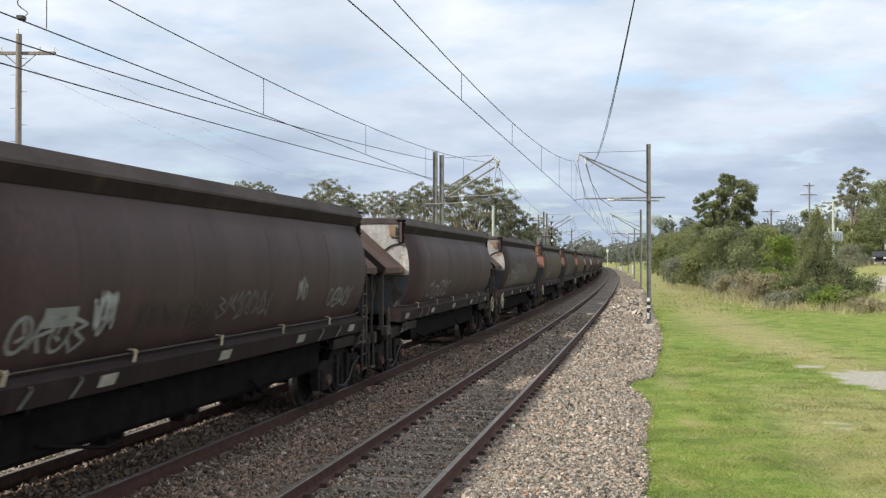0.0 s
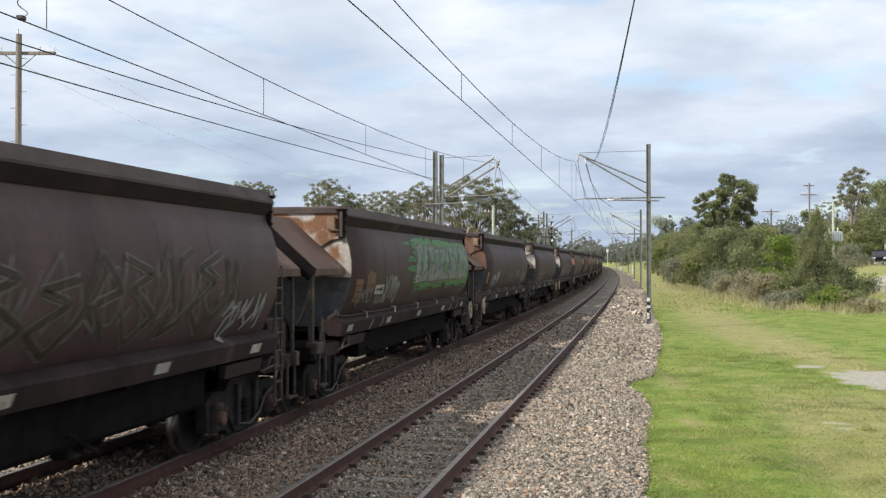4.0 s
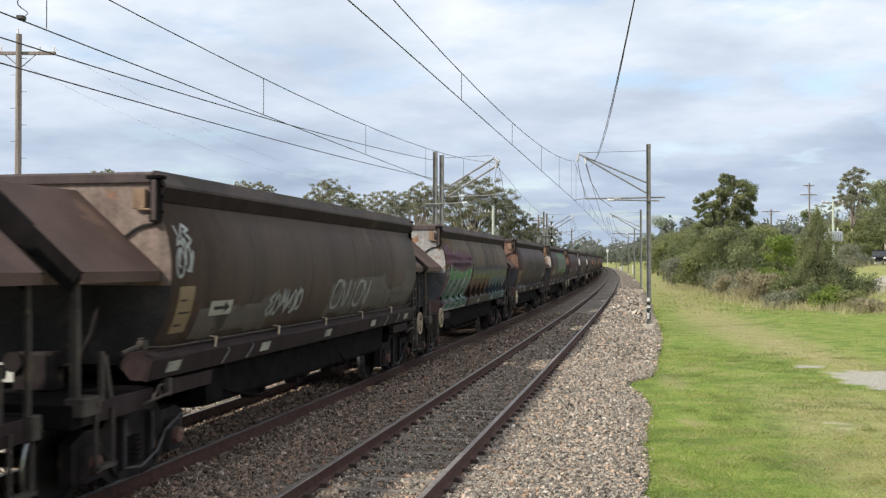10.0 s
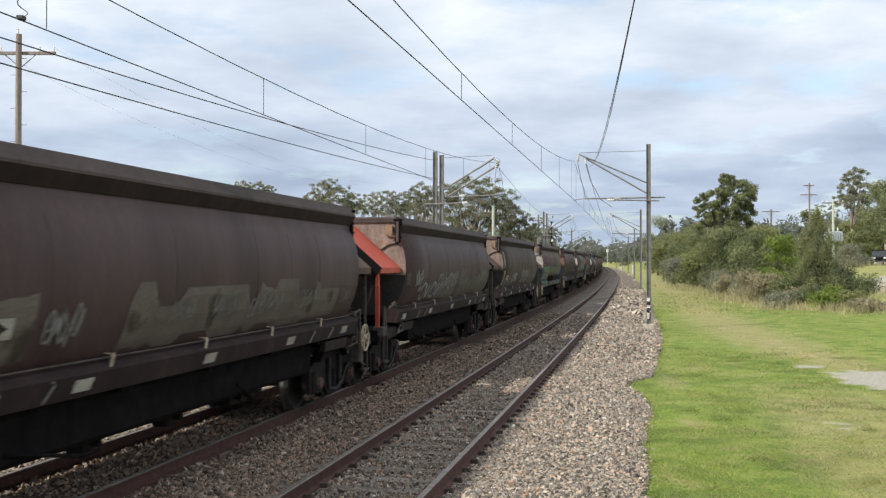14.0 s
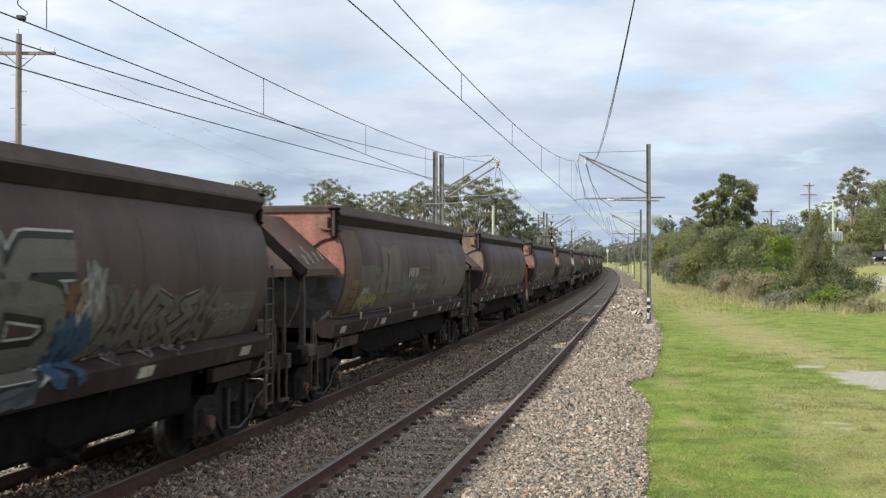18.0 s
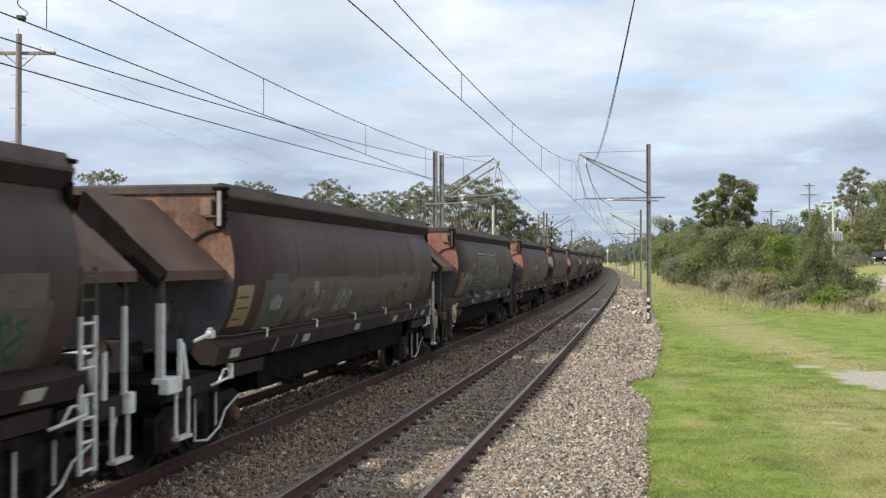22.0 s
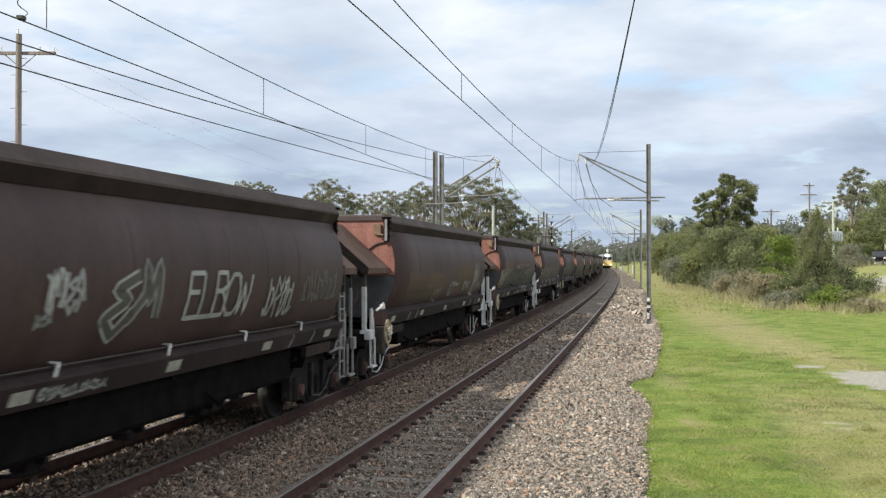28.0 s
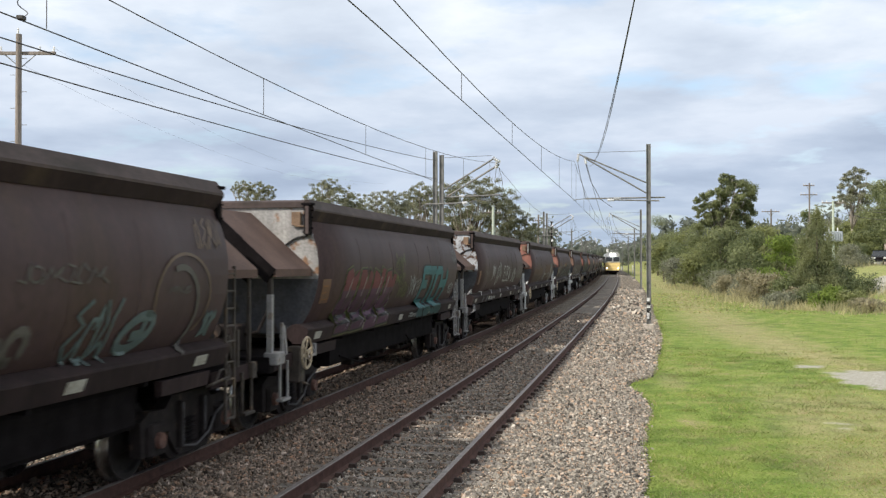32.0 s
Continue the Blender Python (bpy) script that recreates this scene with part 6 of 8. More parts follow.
        tag(1.35, 3.20, 1.54, 2.32, 2, 0.17, W_BLACK, 113, edge=0.045, edge_mat=W_GREY, word="SC", lean=0.25, label="swirling dark letters with a pale outline")
        tag(-1.4, 2.8, 1.27, 1.42, 5, 0.03, W_GREY, 123, lean=0.5)
        operator_mark(w, -1.19, -0.27, 2.28, 2.44, W_SILVER, "white bars of an operator mark")
        operator_mark(w, -0.17, 1.13, 2.27, 2.48, W_ORANGE, "orange bars of an operator mark")
        tag(3.75, 5.30, 1.58, 2.12, 4, 0.05, W_DKGREEN, 116)
    elif k == 11:
        patch(w, -4.6, -0.4, 1.6, 2.3, BUFF_TAN, 120, ragged=0.14)
        patch(w, 1.2, 5.0, 1.58, 2.42, BUFF_TAN, 125, ragged=0.14)
        tag(-4.5, -1.9, 1.6, 2.0, 4, 0.04, W_DIM, 124)
        tag(-1.60, -0.75, 1.56, 1.86, 3, 0.055, W_GREY, 126, word="NOK")
        tag(0.37, 1.10, 1.64, 2.00, 3, 0.075, W_SILVER, 121, word="NOK", label="white sprayed tag")
        tag(1.12, 1.60, 1.84, 2.00, 1, 0.04, W_SILVER, 127, lean=0.4)
        tag(2.46, 3.40, 1.70, 2.02, 3, 0.055, W_SILVER, 128)
        patch(w, 4.0, 4.95, 1.58, 2.50, W_SHADOW, 129, ragged=0.06, lift=0.0085)
        tag(4.00, 4.62, 1.58, 2.28, 1, 0.20, W_PINKGREY, 122, edge=0.05, edge_mat=W_SILVER)
        tag(4.80, 5.45, 1.66, 1.98, 3, 0.045, W_SILVER, 123)
    elif k == 12:
        code_panel(w, -5.67, 1.84, 0.38, 0.42, W_TAN, W_ORANGE, 138)
        tag(-4.40, -3.60, 1.78, 2.34, 2, 0.028, W_SHADOW, 136, lean=0.3)
        tag(-2.74, -2.12, 1.98, 2.44, 3, 0.065, W_WHITE, 131)
        tag(-2.85, -2.6, 1.92, 2.06, 1, 0.05, W_SILVER, 140)
        tag(-1.70, -0.60, 1.70, 2.48, 2, 0.10, W_SHADOW, 132, edge=0.028, edge_mat=W_WHITE, lean=0.35)
        tag(0.05, 1.90, 1.84, 2.38, 5, 0.080, W_WHITE, 133, word="ELBOW", label="bold white sprayed tag")
        tag(2.50, 3.62, 1.72, 2.36, 3, 0.065, W_WHITE, 134)
        tag(4.00, 5.70, 1.84, 2.40, 4, 0.04, W_GREY, 137)
        tag(-2.70, -1.55, 1.27, 1.40, 6, 0.04, W_SILVER, 135)
    elif k == 13:
        code_panel(w, -5.80, 1.84, 0.44, 0.40, W_TAN, W_ORANGE, 147)
        block_letters(w, -4.70, -1.00, 1.26, 2.42, 4, 141, W_RED, W_PURPLE, 2.02, ((0.035, W_BLACK), (0.03, W_OLIVE)), W_BROWN, W_SILVER, 0.42, "crimson and plum letters edged in green", 0.08, 0.06)
        tag(-0.95, -0.10, 2.30, 2.72, 3, 0.04, W_OLIVE, 142, label="olive green scribble")
        tag(-0.90, -0.15, 2.00, 2.32, 3, 0.04, W_OLIVE, 148)
        tag(-0.55, 0.30, 1.72, 2.10, 3, 0.04, W_OLIVE, 149)
        tag(0.40, 0.95, 1.74, 2.26, 3, 0.035, W_SILVER, 143)
        tag(0.90, 1.55, 1.70, 2.16, 2, 0.03, W_SILVER, 150)
        tag(1.65, 4.50, 1.52, 2.34, 4, 0.20, W_TEAL, 144, edge=0.035, edge_mat=W_BLACK, word="ETCH", lean=0.3, label="teal sprayed letters")
        tag(1.50, 4.1, 1.27, 1.46, 4, 0.12, SILL_TEAL, 151, lean=0.4)
        tag(5.10, 5.80, 1.64, 1.98, 3, 0.04, W_SILVER, 145)
        tag(5.25, 5.85, 2.48, 2.98, 2, 0.045, W_GREY, 152)
        tag(0.66, 1.42, 1.28, 1.40, 4, 0.035, W_SILVER, 153)
    elif k == 14:
        tag(1.70, 3.15, 2.28, 2.50, 3, 0.03, W_SHADOW, 151)
        tag(2.60, 3.40, 1.50, 2.16, 2, 0.06, W_TEALGREY, 152, label="pale teal sprayed flames", lean=0.5)
        tag(3.60, 4.20, 1.48, 2.00, 1, 0.11, W_TEALGREY, 154, lean=0.5)
        oval = Shape()
        side_ribbon(oval, densify(arc_pts(4.82, 2.10, 0.68, 0.50, 3.6, -0.9, 22)), 0.035, 0.013)
        part("graffiti", oval, W_BROWN2, w, "tall pale sprayed oval")
        oval = Shape()
        side_ribbon(oval, densify(arc_pts(4.72, 1.95, 0.48, 0.50, 1.9, -1.2, 18)), 0.07, 0.015)
        part("graffiti", oval, W_SHADOW, w)
        tag(4.45, 4.95, 2.14, 2.24, 2, 0.03, W_SHADOW, 158)
        tag(5.50, 5.80, 1.58, 1.92, 1, 0.08, W_TEALGREY, 156)
        tag(5.15, 5.85, 2.60, 3.05, 3, 0.035, W_BROWN2, 155)
        tag(-1.2, 0.6, 1.5, 1.9, 2, 0.09, W_TEALGREY, 157)
        tag(1.55, 2.0, 1.55, 1.95, 1, 0.10, W_SHADOW, 159)
    else:
        rng = random.Random(900 + k)
        if rng.random() < 0.6:
            patch(w, rng.uniform(-5, -2), rng.uniform(1, 5), 1.55, rng.uniform(2.0, 2.4), rng.choice([BUFF_OLIVE, BUFF_OLIVE, BUFF_TAN]), k, ragged=0.25)
        y = rng.uniform(-4, 0)
        tag(y, y + rng.uniform(1.5, 3.5), 1.6, rng.uniform(2.0, 2.4), rng.randrange(3, 6), 0.055, rng.choice([W_GREY, W_SILVER, W_GREY]), 700 + k)


LOOKS = {
    -2: dict(end=END_WHITE), -1: dict(end=END_WHITE, wheel_at="front", step_ladder=None), 0: dict(end=END_RUST, body=COAL),
    1: dict(end=END_STREAK, wheel_at="front", step_ladder=None), 2: dict(end=END_RUST), 3: dict(end=END_WHITE, body=COAL_OLIVE, wheel_at="rear"),
    4: dict(end=END_GREY, body=COAL_RUST, wheel_at="front"), 5: dict(end=END_GREY, hood_m=HOOD_RED, strut_m=HOOD_RED, wheel_at=None, step_ladder=None),
    6: dict(end=END_GREY, wheel_at="front", step_ladder=None), 7: dict(end=END_RED, wheel_at=None),
    8: dict(end=END_RED, wheel_at="rear"), 9: dict(end=END_RUST, step_ladder=None, fit=FIT_WHITE, strut_m=FIT_WHITE, wheel_at="front"),
    10: dict(end=END_RED, fit=FIT_WHITE, strut_m=FIT_WHITE), 11: dict(end=END_RED, fit=FIT_WHITE, strut_m=FIT_WHITE),
    12: dict(end=END_PEEL, wheel_at=None, fit=FIT_DUSTY), 13: dict(end=END_WHITE, fit=FIT_DUSTY), 14: dict(end=END_GREY, wheel_at=None),
}
NOTES = {
    0: "black grimed coal hopper wagon with white tags and rusty ends", 1: "black coal hopper wagon with a silver and green sprayed piece",
    2: "black coal hopper wagon with faint grey graffiti and rusty ends", 3: "coal hopper wagon with a full-length orange, yellow, teal and green mural",
    4: "rust brown coal hopper wagon with buffed patches and worn letters", 5: "black coal hopper wagon with a bright red hood and red strut",
    6: "black coal hopper wagon with thin white looping tags", 7: "coal hopper wagon with tall olive buffed patches and faded red ends",
    8: "black coal hopper wagon with large silver-edged letters and red ends", 9: "dark coal hopper wagon with white steps and an olive buffed band",
    10: "dark coal hopper wagon with white ladders, red ends and white-edged swirls", 11: "dark coal hopper wagon with white fittings and red ends",
    12: "black coal hopper wagon with bold white tags along its side", 13: "black coal hopper wagon with crimson and teal sprayed letters",
    14: "dark coal hopper wagon with pale sprayed ovals",
}
FIRST, LAST = -21, 14
for k in range(FIRST, LAST + 1):
    look_k = dict(LOOKS.get(k, {}))
    if k not in LOOKS:
        rng = random.Random(300 + k)
        look_k = dict(end=rng.choice([END_RUST, END_GREY, END_RED, END_WHITE]), body=rng.choice([COAL, COAL, COAL_RUST, COAL_OLIVE]), wheel_at=rng.choice(["rear", "front", None]))
    look_k['passing'] = k >= -2
    look_k['hooks'] = k in (-1, 0, 1, 4, 5, 6, 7, 9, 12)
    wagon = build_wagon(NOTES.get(k, "coal-dusted black hopper wagon with a weathered end sheet"), **look_k)
    tags_for(k, wagon)


# ---- overhead line ----
SPAN, MAST_S = 57.0, (-10.5, 46.5, 103.5, 160.5, 217.5, 274.5, 331.5)


def mast_section(sh, x, z0, z1, w=0.20, d=0.16):
    """A rolled H column."""
    a, b, t, v = w / 2, d / 2, 0.022, 0.010
    ring = [(-a, -b), (-a + t, -b), (-a + t, -v), (a - t, -v), (a - t, -b), (a, -b), (a, b), (a - t, b), (a - t, v), (-a + t, v), (-a + t, b), (-a, b)]
    sh.sweep(12, [[(x + p, q, z) for p, q in ring] for z in (z0, z1)])


def insulator_shape(p, q, r=0.075, n=4):
    sh = Shape()
    p, q = Vector(p), Vector(q)
    sh.rod(p, q, r * 0.45, 8)
    for i in range(n):
        a, b = (i + 0.25) / n, (i + 0.65) / n
        sh.rod(p.lerp(q, a), p.lerp(q, b), r, 10, r * 0.7)
    return sh


def right_mast(s, label):
    top = thing("overhead_line_mast", label, "railway mast", track_pose(s, 3.3), group="masts of the overhead line")

    def post():
        sh = Shape()
        mast_section(sh, 0, -0.35, 7.75)
        return sh

    def footing():
        sh = Shape()
        sh.box(-0.24, 0.24, -0.24, 0.24, -0.75, -0.16, 0.03)
        return sh
    part("post", post, GALV, top, "grey galvanised steel column", key="mast_r")
    if s == 46.5:
        q = random.Random(8)
        for i in range(9):
            z = q.uniform(0.0, 1.6)
            part("spray_mark", Shape().box(-0.09, q.uniform(0.0, 0.09), -0.086, -0.081, z, z + q.uniform(0.05, 0.16)), q.choice([FIT_WHITE, RUBBER, FIT_WHITE]), top)
    part("footing", footing, CONCRETE, top, "pale concrete footing", key="mast_foot")
    part("stay_tube", lambda: Shape().rod((-0.1, 0.0, 6.05), (-3.05, 0.0, 7.36), 0.032, 8), GALV, top, key="mast_r_t1")
    part("stay_tube", lambda: Shape().rod((-0.1, 0.12, 5.60), (-2.80, 0.05, 7.20), 0.034, 8), GALV, top, key="mast_r_t2")
    part("tie_wire", lambda: Shape().rod((-0.1, 0.0, 7.45), (-3.05, 0.0, 7.42), 0.010, 6), WIRE, top, key="mast_r_w")
    part("registration_bar", lambda: Shape().rod((0.72, 0.1, 5.40), (-2.75, 0.1, 5.38), 0.035, 8), GALV, top, key="mast_r_b1")
    part("registration_bar", lambda: Shape().rod((0.45, -0.1, 5.24), (-1.50, -0.1, 5.30), 0.032, 8), GALV, top, key="mast_r_b2")
    part("insulator", lambda: insulator_shape((-3.05, 0, 7.38), (-3.10, 0, 7.02)), PORCELAIN, top, key="mast_r_i1")
    part("insulator", lambda: insulator_shape((-2.78, 0.05, 7.26), (-2.74, 0.05, 6.92)), PORCELAIN, top, key="mast_r_i2")
    part("insulator", lambda: insulator_shape((-1.78, -0.1, 5.30), (-1.48, -0.1, 5.30), 0.09), PORCELAIN, top, key="mast_r_i3")
    part("insulator", lambda: insulator_shape((-1.50, 0.1, 5.38), (-1.22, 0.1, 5.38), 0.09), PORCELAIN, top, key="mast_r_i4")
    part("drop_wire", lambda: Shape().pipe([(-3.10, 0, 7.02), (-2.98, 0.0, 6.4), (-2.75, 0.1, 5.38)], 0.012, 5), WIRE, top, key="mast_r_d1")
    part("drop_wire", lambda: Shape().pipe([(-2.74, 0.05, 6.92), (-2.55, 0.0, 6.2), (-2.1, 0.1, 5.35), (-1.6, 0.6, 5.0)], 0.012, 5), WIRE, top, key="mast_r_d2")
    part("steady_arm", lambda: Shape().pipe([(-2.75, 0.1, 5.38), (-3.0, 0.1, 5.36), (-3.3, 0.1, 5.32)], 0.016, 6), GALV, top, key="mast_r_s")
    return top


def left_mast(s, double, label):
    top = thing("overhead_line_mast", label, "railway mast", track_pose(s, FAR - 2.72), group="masts of the overhead line")

    def post(x, h):
        def build():
            sh = Shape()
            mast_section(sh, x, -0.5, h, 0.19)
            return sh
        return build
    part("post", post(0.0, 7.62), GALV, top, "grey galvanised steel column", key="mast_l1")
    if double:
        part("post", post(0.30, 7.45), GALV, top, key="mast_l2")
    x0 = 0.38 if double else 0.08
    part("stay_tube", lambda: Shape().rod((x0, 0.0, 5.85), (2.72, 0.0, 7.25), 0.040, 8), GALV, top, key=("ml_t1", double))
    part("stay_tube", lambda: Shape().rod((x0, 0.1, 5.45), (2.95, 0.05, 6.98), 0.042, 8), GALV, top, key=("ml_t2", double))
    part("tie_wire", lambda: Shape().rod((x0, 0, 7.32), (2.62, 0, 7.38), 0.010, 6), WIRE, top, key=("ml_w", double))
    part("registration_bar", lambda: Shape().rod((x0, 0.1, 5.52), (3.0, 0.1, 5.60), 0.034, 8), GALV, top, key=("ml_b1", double))
    part("registration_bar", lambda: Shape().rod((-0.48, -0.1, 5.20), (1.45, -0.1, 5.24), 0.034, 8), GALV, top, key="ml_b2")
    part("insulator", lambda: insulator_shape((1.10, 0.1, 5.56), (1.36, 0.1, 5.57), 0.085), PORCELAIN, top, key="ml_i1")
    part("insulator", lambda: insulator_shape((1.28, -0.1, 5.23), (1.52, -0.1, 5.26), 0.085), PORCELAIN, top, key="ml_i2")
    part("insulator", lambda: insulator_shape((2.85, 0, 7.18), (2.82, 0, 6.78), 0.10), PORCELAIN, top, key="ml_i3")
    part("insulator", lambda: insulator_shape((2.66, 0.0, 7.30), (3.00, 0.0, 7.06), 0.10), PORCELAIN, top, key="ml_i4")
    part("drop_wire", lambda: Shape().pipe([(2.82, 0, 6.8), (2.75, 0.0, 6.2), (2.95, 0.1, 5.6)], 0.012, 5), WIRE, top, key="ml_d1")
    part("drop_wire", lambda: Shape().pipe([(2.95, 0.02, 6.8), (3.1, 0.0, 6.2), (3.05, 0.1, 5.6)], 0.012, 5), WIRE, top, key="ml_d2")
    part("steady_arm", lambda: Shape().pipe([(1.5, -0.1, 5.26), (2.0, 0, 5.38), (2.72, 0.1, 5.30)], 0.016, 6), GALV, top, key="ml_s")
    return top


for s in MAST_S:
    right_mast(s, "tall grey steel mast beside the track carrying the wires")
    left_mast(s, s < 120, "grey steel mast behind the coal train carrying the wires")


def wire_run(name, label, off, ends, mid, r, s0=-10.5, n_span=6, drift=0.0, step=3.0):
    """A wire over a track, hung from mast to mast. off(s) gives its offset."""
    sh = Shape()
    pts = []
    for i in range(n_span):
        m = round(SPAN / step)
        for j in range(m + (i == n_span - 1)):
            u = j / m
            s = s0 + SPAN * (i + u)
            z = mid + (ends - mid) * (2 * u - 1) ** 2
            pts.append(track(s, off(s), z))
    k = 5
    rings = []
    for p in pts:
        rings.append([(p.x + r * math.cos(2 * math.pi * a / k), p.y, p.z + r * math.sin(2 * math.pi * a / k)) for a in range(k)])
    sh.sweep(k, rings)
    return solo(name, sh, WIRE, label, "overhead wire", group="wires of the overhead line")


def span_wire(name, label, a, b, sag, r=0.012, n=14, dropper=None):
    sh = Shape()
    a, b = Vector(a), Vector(b)
    pts = [a.lerp(b, i / n) - Vector((0, 0, 4 * sag * (i / n) * (1 - i / n))) for i in range(n + 1)]
    k = 5
    rings = [[(p.x + r * math.cos(2 * math.pi * q / k), p.y, p.z + r * math.sin(2 * math.pi * q / k)) for q in range(k)] for p in pts]
    sh.sweep(k, rings)
    return solo(name, sh, WIRE, label, "overhead wire", group="wires of the overhead line")


MESS_END = 7.05
for mid, contact_z, word in ((0.0, 5.27, "near track"), (FAR, 5.12, "coal train")):
    wire_run("contact_wire", "taut dark contact wire over the " + word, lambda s, m=mid: m + 0.05, contact_z + 0.06, contact_z, 0.0085)
    mw = wire_run("messenger_wire", "sagging dark messenger wire over the " + word, lambda s, m=mid: m + 0.05, MESS_END, 5.73 if mid == 0 else 5.76, 0.0085)
    for i in range(4):
        for u in (0.023, 0.141, 0.260, 0.378, 0.495, 0.613, 0.734, 0.852, 0.970):
            s = -10.5 + SPAN * (i + u)
            z1 = (5.73 if mid == 0 else 5.76) + (MESS_END - (5.73 if mid == 0 else 5.76)) * (2 * u - 1) ** 2
            sh = Shape().rod(track(s, mid + 0.05, z1), track(s, mid + 0.05, contact_z + 0.02), 0.006, 5)
            part("dropper", sh, WIRE, mw)
# the loop of jumper cable near the camera and its clamp
jump = Shape()
pts = []
for i in range(22):
    t = i / 21
    pts.append(track(10.57 + 0.05 * math.sin(12 * t), FAR + 0.05 + 0.05 * math.sin(19 * t), 5.15 + 0.62 * t))
jump.pipe(pts, 0.006, 5)
jump.box(*[v for c, d in zip(track(10.57, FAR + 0.05, 5.15), (0.04, 0.05, 0.022)) for v in (c - d, c + d)], 0.01)
solo("jumper_cable", jump, WIRE, "curled jumper cable clamped between two wires", "overhead wire")

LEFT = FAR - 2.6
span_wire("feeder_wire", "feeder wire behind the train running to the double mast", track(-10.5, LEFT, 5.66), track(46.5, LEFT, 7.18), 0.504, n=24)
span_wire("feeder_wire", "feeder wire behind the train running to the double mast", track(-10.5, LEFT, 5.31), track(46.5, LEFT, 6.34), 0.317, n=24)
span_wire("anchor_wire", "spare wire past the mast", track(-10.5, 4.58, 7.0), track(46.5, 0.86, 7.12), 1.63, 0.007, n=30)
span_wire("anchor_wire", "spare wire past the mast", track(-10.5, 4.66, 7.02), track(46.5, 0.70, 6.85), 1.60, 0.007, n=30)
span_wire("anchor_wire", "spare wire past the mast", track(46.5, 0.6, 6.9), track(103.5, 0.1, 5.5), 0.3)


# ---- timber and concrete poles ----
def across(col, depth):
    """Sideways place of something seen along a bearing, at a depth."""
    return (col - 784.0) / 1811.4 * depth


def power_pole(x, y, h, arms, label, material=None, r=0.13, pins=False, turn=0.0, transformer=None, base=None):
    g = ground_at(x, y) if base is None else base
    top = thing("power_pole", label, "power pole", pose(x, y, g, 0, 0, turn), group="power poles")
    part("pole", Shape().rod((0, 0, -0.4), (0, 0, h), r, 12, r * 0.78), material or POLE_WOOD, top)
    for z, half in arms:
        part("crossarm", Shape().box(-half, half, 0.10, 0.20, z - 0.06, z + 0.06, 0.01), POLE_WOOD, top, "weathered timber crossarm")
        for sx in (-1, 1):
            part("brace", Shape().rod((0, 0.15, z - 0.55), (sx * half * 0.45, 0.15, z - 0.04), 0.018, 5), GALV, top)
            for f in (0.95, 0.55):
                part("insulator", insulator_shape((sx * half * f, 0.15, z + 0.05), (sx * half * f, 0.15, z + 0.26), 0.05, 3), PORCELAIN, top)
    if pins:
        for i in range(14):
            z = h - 0.9 - i * 0.62
            sx = -1 if i % 2 else 1
            part("climbing_pin", Shape().rod((sx * r * 0.7, 0, z), (sx * (r + 0.17), 0, z), 0.012, 5), GALV, top)
        part("insulator", insulator_shape((-0.03, 0, h), (-0.03, 0, h + 0.24), 0.05, 3), PORCELAIN, top)
    if transformer:
        can = Shape()
        can.box(-0.75, 0.75, -0.45, 0.35, transformer - 0.5, transformer + 0.45, 0.08)
        for i in range(7):
            can.box(-0.72 + i * 0.22, -0.68 + i * 0.22, -0.55, -0.44, transformer - 0.4, transformer + 0.3)
        part("transformer", can, TRAFO, top, "pale grey pole transformer")
        for i in range(3):
            part("bushing", insulator_shape((-0.4 + 0.4 * i, 0, transformer + 0.45), (-0.4 + 0.4 * i, 0, transformer + 0.8), 0.07, 3), PORCELAIN, top)
    return top


TRAFO = paint("pale grey enamel", (0.42, 0.46, 0.50))
power_pole(across(31, 38), 38, 11.4, [(10.72, 1.32)], "weathered timber power pole with crossarm and climbing pins", r=0.135, pins=True)
power_pole(across(1475, 95), 95, 8.4 - ground_at(across(1475, 95), 95), [(8.2 - ground_at(across(1475, 95), 95), 1.0)], "pale green pole with a grey transformer", POLE_GREEN, 0.13, transformer=5.1 - ground_at(across(1475, 95), 95))
power_pole(across(1433, 122), 122, 12.2 - ground_at(across(1433, 122), 122), [(11.9 - ground_at(across(1433, 122), 122), 0.65), (10.8 - ground_at(across(1433, 122), 122), 1.0)], "tall timber power pole with two crossarms", r=0.11)
power_pole(across(1365, 132), 132, 9.6 - ground_at(across(1365, 132), 132), [(9.3 - ground_at(across(1365, 132), 132), 1.15)], "timber power pole with one crossarm", r=0.12)
power_pole(across(1411, 170), 170, 6.8 - ground_at(across(1411, 170), 170), [(6.6 - ground_at(across(1411, 170), 170), 0.3)], "short distant timber pole", r=0.13)
power_pole(across(873, 92), 92, 8.0, [(7.45, 0.75)], "grey pole with a short crossarm behind the train", POLE_GREEN, 0.16)
power_pole(across(953, 140), 140, 9.4, [(8.6, 0.5)], "distant grey pole behind the train", r=0.15)
for dz, end in ((8.3, 372), (8.2, 382), (7.6, 396)):
    a = Vector((across(1476, 95), 95, dz))
    b = Vector((across(1660, 70), 70, 2.48 + (468 - end + 14) * 70 / 1811))
    span_wire("service_wire", "power wire from the pole to the houses", a, b, 0.6, 0.018)
for dx, z in ((-1.2, 10.6), (1.2, 10.6)):
    span_wire("power_wire", "thin power wire beyond the train", (across(31, 38) + dx, 38, z), (across(31, 38) + dx + 9.5, 88, z - 1.2), 1.2, 0.003)


